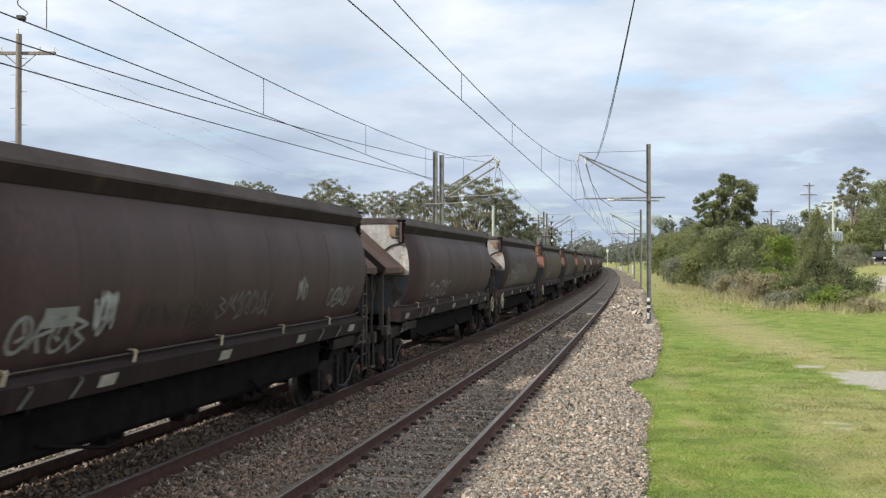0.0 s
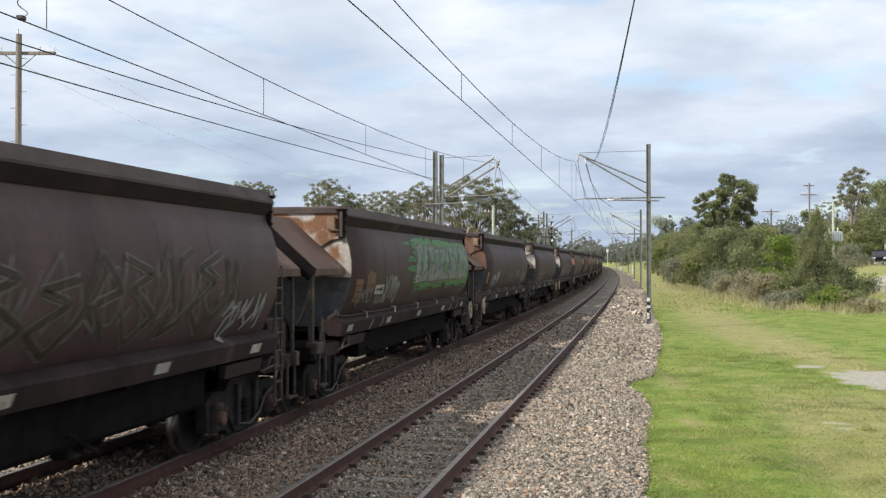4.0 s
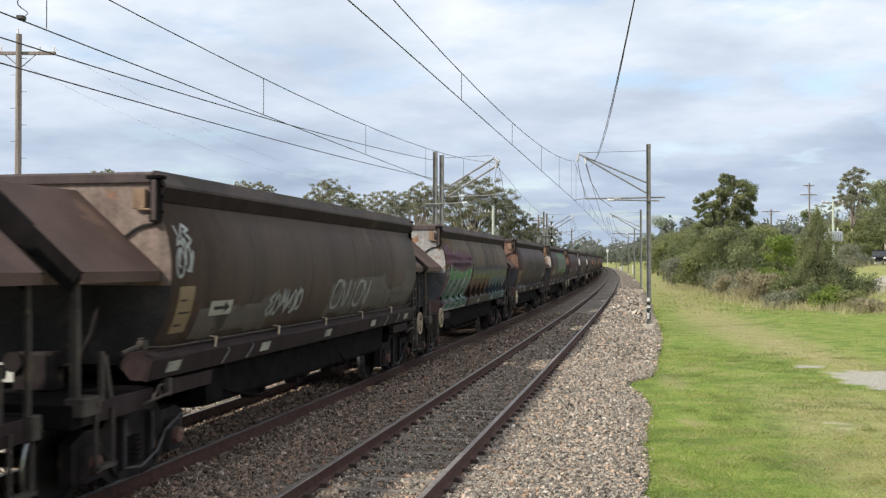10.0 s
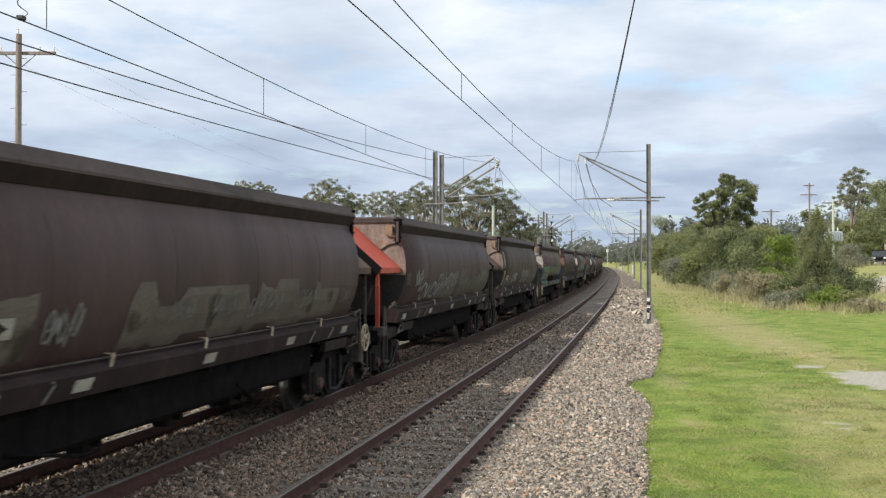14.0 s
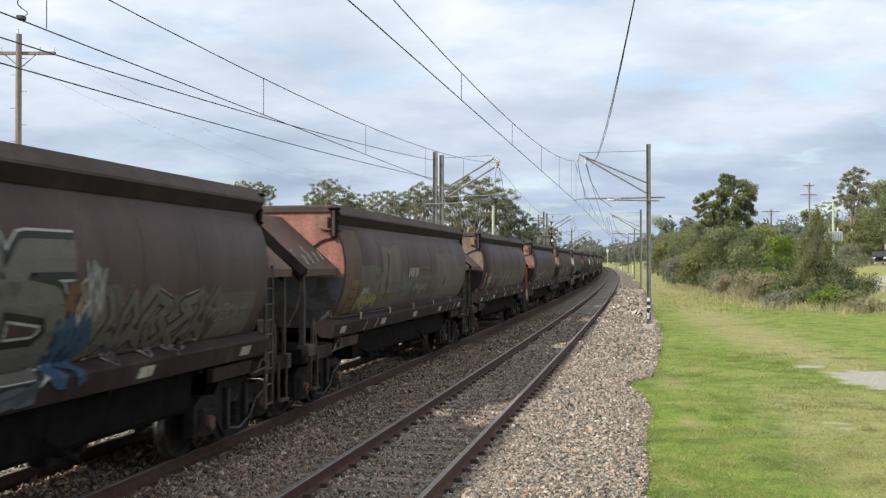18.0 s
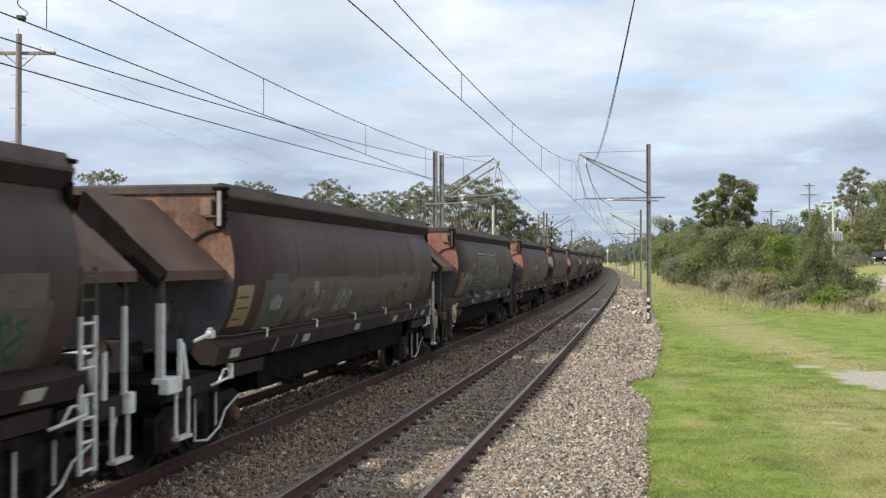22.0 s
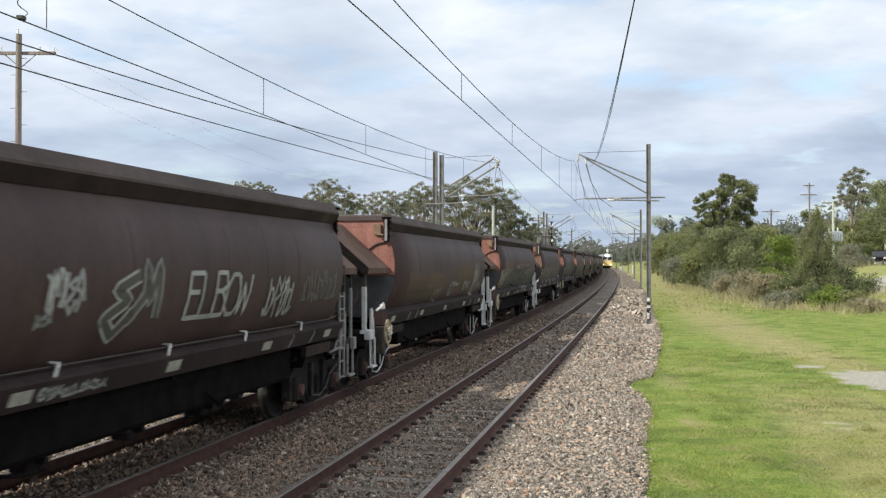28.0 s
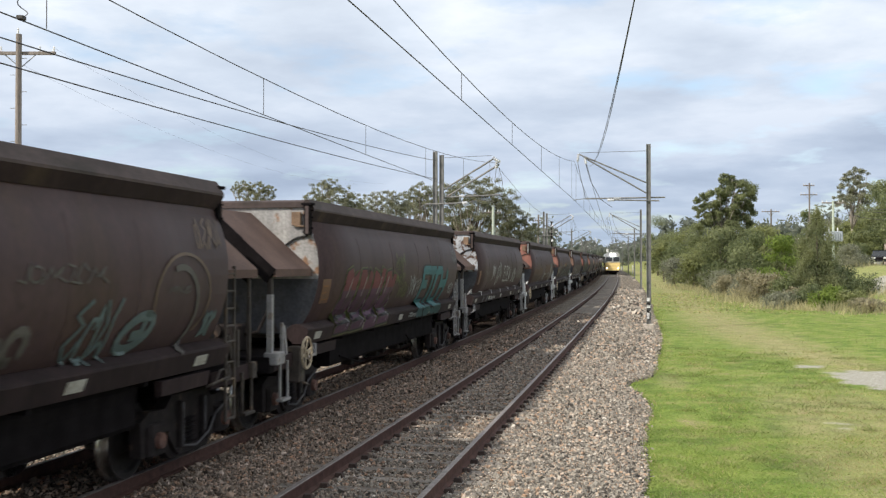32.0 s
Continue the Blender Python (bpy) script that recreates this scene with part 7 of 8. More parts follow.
# ---- trackside posts ----
def trackside_post(s, off, h, label, head=0.0):
    top = thing("marker_post", label, "marker post", track_pose(s, off, -0.45), group="trackside posts")
    part("post", Shape().box(-0.09, 0.09, -0.09, 0.09, -0.2, h, 0.02), FIT_WHITE, top)
    if head:
        part("signal_head", Shape().box(-head, head, -0.2, 0.2, h - 0.2, h + 1.0, 0.12), FIT_WHITE, top, "white signal head")


for s, o in ((285, 3.0), (292, 3.6), (300, 4.2)):
    trackside_post(s, o, 1.2, "short white marker post beside the track")
trackside_post(232, 4.6, 2.0, "white trackside cabinet post")
trackside_post(405, 2.9, 6.2, "white signal post far along the line", 0.45)
post = thing("signal_mast", "slim dark signal mast beyond the coal train", "railway signal", track_pose(118, FAR - 3.0), group="signals")
part("post", Shape().rod((0, 0, -0.5), (0, 0, 7.2), 0.09, 10), BOGIE, post)
for z in (6.6, 4.9):
    part("signal_lens", insulator_shape((0, -0.15, z), (0.18, -0.15, z + 0.2), 0.16, 2), PORCELAIN, post)


# ---- trees and shrubs ----
def leaves(rng, clumps, per_area, leaf, thin=0.35, slim=0.42):
    """Leaf pieces over the clumps (centre and half axes): most near each clump's skin."""
    vs = []
    for cx, cy, cz, rx, ry, rz in clumps:
        n = int(per_area * (rx * ry + ry * rz + rz * rx) * 4.2 / 3)
        d = rng.normal(size=(n, 3))
        d /= np.linalg.norm(d, axis=1, keepdims=True)
        r = 1 - np.abs(rng.normal(0, thin, n))
        r = np.clip(r, 0.1, 1.05) * rng.uniform(0.86, 1.14, n)
        c = d * r[:, None] * np.array([rx, ry, rz]) + np.array([cx, cy, cz])
        # leaves lie roughly along the skin of the clump and droop a little
        face = d + rng.normal(0, 0.5, (n, 3))
        t = rng.normal(size=(n, 3))
        t[:, 2] -= 0.5
        t -= face * (np.sum(t * face, 1) / np.sum(face * face, 1))[:, None]
        t /= np.linalg.norm(t, axis=1, keepdims=True) + 1e-9
        b = np.cross(t, face)
        b /= np.linalg.norm(b, axis=1, keepdims=True) + 1e-9
        size = leaf * rng.uniform(0.55, 1.3, n)[:, None]
        vs.append(np.stack([c - t * size, c + b * size * slim, c + t * size, c - b * size * slim], 1))
    v = np.concatenate(vs)
    return v.reshape(-1, 3), np.arange(len(v) * 4).reshape(-1, 4)


def limbs(sh, base, tips, r0, rng):
    """A tapered trunk that forks into limbs towards the tips."""
    h = max(t[2] for t in tips)
    fork = Vector((rng.uniform(-0.2, 0.2), rng.uniform(-0.2, 0.2), h * 0.38))
    prev = Vector((0, 0, -0.3))
    for i in range(1, 5):
        u = i / 4
        p = Vector((fork.x * u + rng.uniform(-0.06, 0.06), fork.y * u, -0.3 + (fork.z + 0.3) * u))
        sh.rod(prev, p, r0 * (1 - 0.4 * (i - 1) / 4), 9, r0 * (1 - 0.4 * i / 4))
        prev = p
    for t in tips:
        t = Vector(t)
        a = fork.lerp(t, 0.5) + Vector((rng.uniform(-0.3, 0.3), rng.uniform(-0.3, 0.3), rng.uniform(-0.2, 0.5)))
        sh.rod(prev, a, r0 * 0.45, 7, r0 * 0.28)
        sh.rod(a, t, r0 * 0.28, 6, r0 * 0.08)


FEET = []


def tree(x, y, h, width, label, leaf_m, seed, bark=None, bare=0.35, clumps=16, leaf=0.24, density=26, name="tree", group="trees beside the line", bushy=False, sparse=1.0, base=None, clump_r=0.16):
    g = ground_at(x, y) if base is None else base
    if bushy and h < 4.5:
        FEET.append((x, y, width))
    rng = np.random.default_rng(seed)
    pr = random.Random(seed)
    top = thing(name, label, "shrub" if bushy else "tree", pose(x, y, g, 0, 0, pr.uniform(0, 360)), group=group)
    cl = []
    for i in range(clumps):
        u = (i + 0.5) / clumps
        z = h * (0.05 + 0.88 * pr.random()) if bushy else h * (bare + (1 - bare) * (0.10 + 0.82 * pr.random() ** 0.85))
        f = (z / h - bare) / (1 - bare)
        spread = width / 2 * (math.sin(math.pi * min(1, 0.18 + 0.80 * f)) ** 0.6) * 0.78
        a = i * 2.4 + pr.uniform(-0.5, 0.5)
        q = math.sqrt(pr.uniform(0.05, 1.0))
        r = clump_r * width * pr.uniform(0.75, 1.35)
        cl.append((spread * q * math.cos(a), spread * q * math.sin(a), min(z, h - r * 0.7), r * 1.15, r * 1.15, r * 0.8))
    sh = Shape()
    limbs(sh, (0, 0, 0), [(c[0], c[1], c[2]) for c in cl[:: 2 if not bushy else 4]], max(0.06, h * 0.022), pr)
    part("trunk", sh, bark or BARK, top, smooth=True)
    v, f = leaves(rng, cl, density * sparse * 2.6, leaf * 0.60)
    crown = new("crown", fast_mesh("crown", v, f, [leaf_m]))
    crown.parent = top
    return top


def cone_tree(x, y, h, width, label, leaf_m, seed):
    rng = np.random.default_rng(seed)
    pr = random.Random(seed)
    top = thing("tree", label, "tree", pose(x, y, ground_at(x, y)), group="trees beside the line")
    cl = []
    for i in range(38):
        u = (i + 0.5) / 38
        a = i * 2.4
        r = width / 2 * (1 - u) ** 0.75
        q = pr.uniform(0.35, 0.95)
        s = 0.22 * width * (1 - 0.6 * u)
        cl.append((r * q * math.cos(a), r * q * math.sin(a), 0.25 + (h - 0.55) * u, s * 0.75, s * 0.75, s * 1.3))
    sh = Shape()
    sh.rod((0, 0, -0.3), (0, 0, h * 0.9), 0.12, 8, 0.02)
    part("trunk", sh, BARK_DARK, top)
    v, f = leaves(rng, cl, 260, 0.11, 0.6, 0.2)
    crown = new("crown", fast_mesh("crown", v, f, [leaf_m]))
    crown.parent = top


def lobed_gum(x, y, lobes, label, leaf_m, seed, density=105, leaf=0.18, group="trees beside the line", flat=0.72, sprays=15):
    """A gum whose crown is a few rounded lobes of leaf clumps. lobes: (sideways, height, radius) from the foot."""
    rng = np.random.default_rng(seed)
    pr = random.Random(seed)
    g = ground_at(x, y)
    top = thing("tree", label, "tree", pose(x, y, g), group=group)
    cl, tips = [], []
    for dx, z, r in lobes:
        tips.append((dx, pr.uniform(-0.3, 0.3) * r, z))
        for i in range(sprays):
            a, e = 2.4 * i, math.asin(2 * (i + 0.5) / sprays - 1) + 0.25
            q = r * pr.uniform(0.50, 1.0)
            c = r * pr.uniform(0.20, 0.36) * math.sqrt(15 / sprays)
            cl.append((dx + q * math.cos(a) * math.cos(e), q * math.sin(a) * math.cos(e), z + flat * q * math.sin(e), c, c, c * flat))
    sh = Shape()
    limbs(sh, (0, 0, 0), tips + [(c[0], c[1], c[2]) for c in cl[::5]], max(0.10, 0.018 * max(t[2] for t in tips)), pr)
    part("trunk", sh, BARK, top, smooth=True)
    v, f = leaves(rng, cl, density, leaf, 0.5)
    crown = new("crown", fast_mesh("crown", v, f, [leaf_m]))
    crown.parent = top
    return top


def seen(col, row, dep):
    """Height over the ground of something at a bearing, an elevation and a depth."""
    x = across(col, dep)
    return 2.48 + (468 - row) * dep / 1811 - ground_at(x, dep)


# right of the line
for i in range(26):
    q = random.Random(400 + i)
    s_ = 98 + 170 * (i / 26) + q.uniform(-3, 3)
    p_ = track(s_, 9.6 + 0.012 * s_ + q.uniform(-0.6, 1.6))
    tree(p_.x, p_.y, q.uniform(1.2, 2.6), q.uniform(2.4, 3.8), "low grey scrub at the edge of the mown grass", q.choice([LEAF_DRY, LEAF_GREY, LEAF_OLIVE, LEAF_GREY]), 400 + i, clumps=9, bare=0.0, bushy=True, leaf=0.22, density=26,
         clump_r=0.22, name="shrub", bark=BARK_DARK, group="shrubs")
lobed_gum(across(1278, 112), 112, [(across(784 + c, 112), seen(1278, r, 112), q) for c, r, q in ((22, 342, 2.5), (-18, 352, 1.7), (-30, 375, 1.5), (34, 378, 1.8), (2, 385, 2.4), (40, 352, 1.5), (10, 322, 1.2), (0, 420, 2.2), (30, 402, 2.0), (-16, 398, 1.8))],
          "tall full-crowned gum tree above the scrub", LEAF_GUM, 1, 200, 0.14)
for i, (col, dep, topy, w, lm) in enumerate((
        (1165, 205, 382, 6.5, LEAF_GUM), (1190, 175, 400, 7.0, LEAF_GUM), (1213, 160, 398, 6.0, LEAF_OLIVE), (1236, 150, 388, 5.5, LEAF_GUM), (1175, 150, 425, 5.5, LEAF_OLIVE),
        (1205, 135, 428, 5.5, LEAF_DARK), (1240, 128, 418, 5.0, LEAF_OLIVE), (1262, 108, 430, 4.2, LEAF_DARK), (1228, 112, 448, 4.2, LEAF_OLIVE), (1195, 122, 455, 4.0, LEAF_GREY),
        (1300, 104, 420, 4.6, LEAF_DARK), (1280, 106, 396, 5.0, LEAF_GUM), (1266, 118, 402, 5.0, LEAF_OLIVE), (1332, 98, 404, 4.4, LEAF_DARK), (1318, 92, 436, 3.6, LEAF_GUM), (1350, 108, 398, 4.0, LEAF_OLIVE), (1372, 118, 402, 4.0, LEAF_OLIVE),
        (1400, 120, 412, 4.5, LEAF_GUM), (1420, 105, 420, 4.0, LEAF_DARK))):
    tree(across(col, dep), dep, 2.48 + (468 - topy) * dep / 1811 - ground_at(across(col, dep), dep), w, "dense bushy gum and wattle scrub beside the grass", lm, 20 + i, clumps=16, bare=0.02, bushy=True,
         leaf=0.24, density=24, clump_r=0.20, name="shrub", bark=BARK_DARK)
tree(across(1386, 84), 84, 2.48 + 50 * 84 / 1811 + 0.3, 3.4, "bright green rounded bush", LEAF_LIGHT, 50, clumps=16, bare=0.0, bushy=True, leaf=0.22, density=40, clump_r=0.19, name="shrub", bark=BARK_DARK)
tree(across(1362, 80), 80, 2.6, 3.0, "bright green rounded bush", LEAF_LIGHT, 51, clumps=12, bare=0.0, bushy=True, leaf=0.2, density=40, clump_r=0.2, name="shrub", bark=BARK_DARK)
cone_tree(across(1446, 70), 70, 6.8, 5.2, "feathery olive casuarina tree", NEEDLE, 52)
cone_tree(across(1478, 74), 74, 3.1, 3.2, "feathery olive casuarina tree", NEEDLE, 53)
for i, (col, dep, topy, w, lm, word) in enumerate((
        (1330, 78, 474, 3.0, LEAF_DRY, "dry grey scrub"), (1358, 74, 482, 3.2, LEAF_DRY, "dry grey scrub"), (1312, 82, 486, 2.6, LEAF_GREY, "grey green scrub"), (1388, 70, 490, 2.8, LEAF_DARK, "low green shrub"),
        (1412, 68, 506, 2.2, LEAF_DRY, "dry tussock scrub"), (1470, 66, 505, 2.2, LEAF_LIGHT, "low fresh green bush"), (1496, 70, 488, 3.0, LEAF_DARK, "dark green rounded shrub"),
        (1478, 74, 478, 3.0, LEAF_DARK, "dark green rounded shrub"), (1450, 64, 515, 1.8, LEAF_LIGHT, "low fresh green bush"), (1510, 64, 512, 2.0, LEAF_OLIVE, "low olive shrub"),
        (1508, 72, 470, 3.4, LEAF_DARK, "dark green rounded shrub"), (1510, 100, 432, 4.0, LEAF_GREY, "grey green scrub"), (1430, 66, 500, 2.6, LEAF_DARK, "low green shrub"), (1288, 90, 486, 2.6, LEAF_DRY, "dry grey scrub"), (1536, 60, 528, 2.4, LEAF_DRY, "dry tussock scrub"), (1380, 66, 515, 2.4, LEAF_GREY, "grey green scrub"))):
    tree(across(col, dep), dep, max(0.7, 2.48 + (468 - topy) * dep / 1811 - ground_at(across(col, dep), dep)), w, word + " at the edge of the grass", lm, 60 + i, clumps=11, bare=0.0, bushy=True, leaf=0.17, density=48,
         clump_r=0.22, name="shrub", bark=BARK_DARK, group="shrubs")
lobed_gum(across(1508, 136), 136, [(across(784 + c, 136), seen(1508, r, 136), q) for c, r, q in ((8, 308, 1.5), (-6, 330, 1.7), (16, 336, 1.8), (4, 358, 2.2), (-14, 356, 1.4))],
          "tall thin-crowned grey gum tree", LEAF_GREY, 80, 140, 0.14)
for i, (col, dep, topy, w, lm) in enumerate(((1568, 128, 318, 7.0, LEAF_GUM), (1540, 150, 372, 7.5, LEAF_GUM), (1500, 150, 388, 6.0, LEAF_OLIVE), (1575, 145, 360, 8.0, LEAF_OLIVE),
                                             (1478, 160, 385, 5.0, LEAF_GREY), (1430, 175, 370, 5.0, LEAF_DARK), (1520, 132, 408, 5.0, LEAF_OLIVE), (1505, 122, 432, 4.0, LEAF_DARK), (1528, 126, 430, 4.0, LEAF_OLIVE), (1562, 140, 400, 6.0, LEAF_GUM), (1600, 110, 340, 7.0, LEAF_GUM))):
    tree(across(col, dep), dep, 2.48 + (468 - topy) * dep / 1811 - ground_at(across(col, dep), dep), w, "gum tree among the houses on the rise", lm, 90 + i, clumps=18, leaf=0.26, density=20, clump_r=0.19, bare=0.22)
# beyond the coal train: (bearing, depth, leaves, lobes as bearing, elevation row, radius)
for i, (col, dep, lm, lobes) in enumerate((
        (590, 90, LEAF_DULL, ((-20, 338, 1.3), (10, 346, 1.5), (-36, 352, 1.1), (32, 356, 1.2), (-5, 328, 0.9), (-22, 368, 1.6), (14, 370, 1.7), (42, 372, 1.1))),
        (684, 92, LEAF_GREY, ((-25, 354, 1.1), (0, 350, 1.1), (22, 358, 1.1), (-12, 372, 1.4), (14, 376, 1.5), (-34, 372, 1.1), (36, 372, 1.2))),
        (744, 96, LEAF_DULL, ((0, 340, 1.3), (-14, 348, 1.1), (15, 352, 1.2), (0, 366, 1.7), (24, 372, 1.4), (-20, 374, 1.4))),
        (830, 104, LEAF_DULL, ((-40, 347, 2.0), (-5, 338, 2.2), (30, 336, 2.0), (54, 354, 2.0), (-28, 374, 2.2), (18, 370, 2.6), (58, 386, 2.2), (-45, 396, 2.2), (0, 400, 2.6))),
        (905, 106, LEAF_DULL, ((-12, 366, 1.6), (8, 384, 1.7), (-18, 396, 2.0), (20, 402, 1.6), (32, 418, 1.5), (2, 418, 2.0))),
        (448, 85, LEAF_DULL, ((-16, 331, 0.8), (10, 333, 0.9), (27, 337, 0.7), (-30, 335, 0.6), (-8, 346, 1.2), (18, 350, 1.1))),
        (180, 80, LEAF_DULL, ((-14, 313, 0.7), (10, 311, 0.8), (-34, 315, 0.6), (28, 316, 0.7), (-4, 326, 1.2))))):
    lobed_gum(across(col, dep), dep, [(across(784 + c, dep), seen(col, r, dep), q) for c, r, q in lobes], "spreading gum tree beyond the coal train", lm, 120 + i, 150, 0.10, "trees beyond the train", 0.62, 17)


def dead_tree(x, y, h, seed):
    pr = random.Random(seed)
    top = thing("dead_tree", "bare bleached dead gum tree", "tree", pose(x, y, ground_at(x, y)), group="trees beyond the train")
    sh = Shape()
    limbs(sh, (0, 0, 0), [(pr.uniform(-1.2, 1.2), pr.uniform(-1, 1), h * pr.uniform(0.65, 1.0)) for _ in range(9)], 0.13, pr)
    part("branches", sh, BARK, top, smooth=True)


for i, (col, dep, topy) in enumerate(((648, 90, 350), (690, 88, 345), (722, 92, 340), (752, 96, 352), (818, 100, 350))):
    dead_tree(across(col, dep), dep, 2.48 + (468 - topy) * dep / 1811, 200 + i)


def forest():
    """Far woods on both sides of the line, and the hills behind."""
    rng = np.random.default_rng(5)
    cl = []
    for i in range(520):
        s = 210 + 640 * rng.random() ** 1.2
        side = rng.random() < 0.55
        off = (11 + s * 0.012 + 130 * rng.random() ** 1.6) if side else (-13 - s * 0.01 - 190 * rng.random() ** 1.5)
        p = track(s, off)
        h = rng.uniform(7, 13)
        g = ground_z(s, off)
        for _ in range(3):
            r = rng.uniform(1.6, 3.0)
            cl.append((p.x + rng.uniform(-2, 2), p.y + rng.uniform(-2, 2), g + h * rng.uniform(0.35, 0.85), r, r, r * rng.uniform(0.9, 1.5)))
    v, f = leaves(rng, cl, 3.2, 0.75, 0.4)
    tagged(new("far_woods", fast_mesh("far_woods", v, f, [LEAF_FAR])), "distant gum woods along the curve, green greyed for haze", "woods", kind="stuff")
    cl = []
    for i in range(900):
        a = math.radians(rng.uniform(-75, 75))
        d = rng.uniform(700, 1150)
        r = rng.uniform(6, 11)
        cl.append((d * math.sin(a), d * math.cos(a), rng.uniform(2, 9) + 4, r * 1.4, r * 1.4, r * rng.uniform(0.7, 1.1)))
    v, f = leaves(rng, cl, 0.28, 2.6, 0.4)
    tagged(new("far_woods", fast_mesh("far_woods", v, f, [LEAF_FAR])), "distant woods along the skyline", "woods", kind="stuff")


# Lighter, bluer leaf colour that carries the distance haze.
LEAF_FAR = leafy("far foliage paled for haze", (0.145, 0.168, 0.145), (0.225, 0.25, 0.22))
forest()
# The hills' blue is air haze put into the base colour.
HILL = mat("hill woods tinted haze blue", (0.13, 0.18, 0.26), (0.17, 0.225, 0.31), rough=1.0, grain=0.01, fine=0.05, bump=0.0)


def hills():
    sh = Shape()
    n = 160
    rows = []
    for i in range(n + 1):
        a = math.radians(-80 + 160 * i / n)
        h = 50 + 26 * noise.noise((i * 0.09, 2.2, 0)) + 14 * noise.noise((i * 0.31, 0.2, 4.0))
        d = 3000
        rows.append([(d * math.sin(a), d * math.cos(a), -20), ((d + 200) * math.sin(a), (d + 200) * math.cos(a), h * 0.7), ((d + 500) * math.sin(a), (d + 500) * math.cos(a), h)])
    sh.sweep(3, rows, caps=False, closed=False)
    solo("backdrop", sh, HILL, "low wooded hills on the horizon, tinted haze blue", "hills", kind="structure", smooth=True)


hills()


# ---- grass ----
def build_grass():
    rng = np.random.default_rng(17)
    groups = []
    for n, s0, s1, o0, o1, hgt, w in ((72000, 9, 19, 3.0, 9.0, 0.040, 0.0085), (46000, 19, 34, 3.0, 14.0, 0.040, 0.013), (16000, 34, 62, 3.1, 18.0, 0.05, 0.022), (7000, 62, 100, 3.1, 13, 0.10, 0.05)):
        s, o = rng.uniform(s0, s1, n), rng.uniform(o0, o1, n)
        groups.append(np.stack([s, o, rng.uniform(0.45, 1.35, n) * hgt, np.full(n, w)], 1))
    # longer tufts along the edge of the stones and round the mast
    n = 5200
    s = 9 + 60 * rng.random(n) ** 1.3
    groups.append(np.stack([s, 3.0 + np.abs(rng.normal(0, 0.16, n)), rng.uniform(0.04, 0.13, n), np.full(n, 0.011)], 1))
    # rank clumps that the mower has missed
    spots = np.stack([9.5 + 27 * rng.random(150) ** 1.2, 3.7 + 6.0 * rng.random(150) ** 1.2], 1)
    at = np.repeat(spots, 110, 0)
    wide = np.repeat(rng.uniform(0.10, 0.34, 150), 110)
    groups.append(np.stack([at[:, 0] + rng.normal(0, 1, len(at)) * wide, at[:, 1] + rng.normal(0, 1, len(at)) * wide, rng.uniform(0.05, 0.15, len(at)), np.full(len(at), 0.008)], 1))
    a = np.concatenate(groups)
    a[:, 1] += np.array([verge(v) for v in a[:, 0]])
    worn = np.array([worn_haze_share(s, o) for s, o in a[:, :2]])
    patchy = np.array([noise.noise((s * 0.5, o * 0.6, 9.0)) for s, o in a[:, :2]])
    keep = (worn[:, 1] + patchy * 0.25 < 0.35) & (rng.random(len(a)) > 0.3 * worn[:, 0])
    a, worn, patchy = a[keep], worn[keep], patchy[keep]
    xy = track_np(a[:, 0], a[:, 1])
    z = np.array([ground_z(s, o) for s, o in a[:, :2]])
    base = np.stack([xy[:, 0], xy[:, 1], z - 0.01], 1)
    ang = rng.uniform(0, math.pi, len(a))
    side = np.stack([np.cos(ang), np.sin(ang), 0 * ang], 1) * a[:, 3][:, None]
    lean = np.stack([rng.normal(0, 1.1, len(a)), rng.normal(0, 1.1, len(a)), np.full(len(a), 0.8)], 1) * a[:, 2][:, None]
    v = np.stack([base - side, base + side, base + lean], 1).reshape(-1, 3)
    f = np.arange(len(v)).reshape(-1, 3)
    dry = (rng.random(len(a)) < np.clip(worn[:, 0] * 0.65 + 0.14 + 0.45 * patchy + 0.25 * np.clip((a[:, 1] - 5.5) / 4, 0, 1) * np.clip((30 - a[:, 0]) / 10, 0, 1), 0.03, 0.95)).astype(int)
    tagged(new("grass", fast_mesh("grass", v, f, [GRASS_BLADE, GRASS_DRY], dry)), "short green grass mixed with yellow blades", "grass", kind="stuff")
    n = 9000
    s = rng.uniform(72, 200, n)
    o = 9.4 + 0.012 * s + np.abs(rng.normal(0, 1.5, n)) + 5.5 * np.clip((80 - s) / 18, 0, 1)
    xy = track_np(s, o)
    z = np.array([ground_z(p, q) for p, q in zip(s, o)])
    base = np.stack([xy[:, 0], xy[:, 1], z - 0.02], 1)
    ang = rng.uniform(0, math.pi, n)
    side = np.stack([np.cos(ang), np.sin(ang), 0 * ang], 1) * 0.05
    tall = rng.uniform(0.4, 1.1, n)
    # tussocks round the foot of each low shrub
    m = 170
    ft = np.repeat(np.array(FEET), m, 0)
    spot = rng.normal(0, 0.5, (len(ft), 2)) * ft[:, 2:3] + ft[:, :2] - np.stack([0.15 * ft[:, 2], 0.55 * ft[:, 2]], 1)
    fz = np.array([ground_at(p, q) for p, q in spot])
    base = np.concatenate([base, np.stack([spot[:, 0], spot[:, 1], fz - 0.02], 1)])
    ang = np.concatenate([ang, rng.uniform(0, math.pi, len(ft))])
    side = np.stack([np.cos(ang), np.sin(ang), 0 * ang], 1) * 0.035
    tall = np.concatenate([tall, rng.uniform(0.2, 0.75, len(ft))])
    n = len(base)
    lean = np.stack([rng.normal(0, 0.35, n), rng.normal(0, 0.35, n), np.ones(n)], 1) * tall[:, None]
    v = np.stack([base - side, base + side, base + lean], 1).reshape(-1, 3)
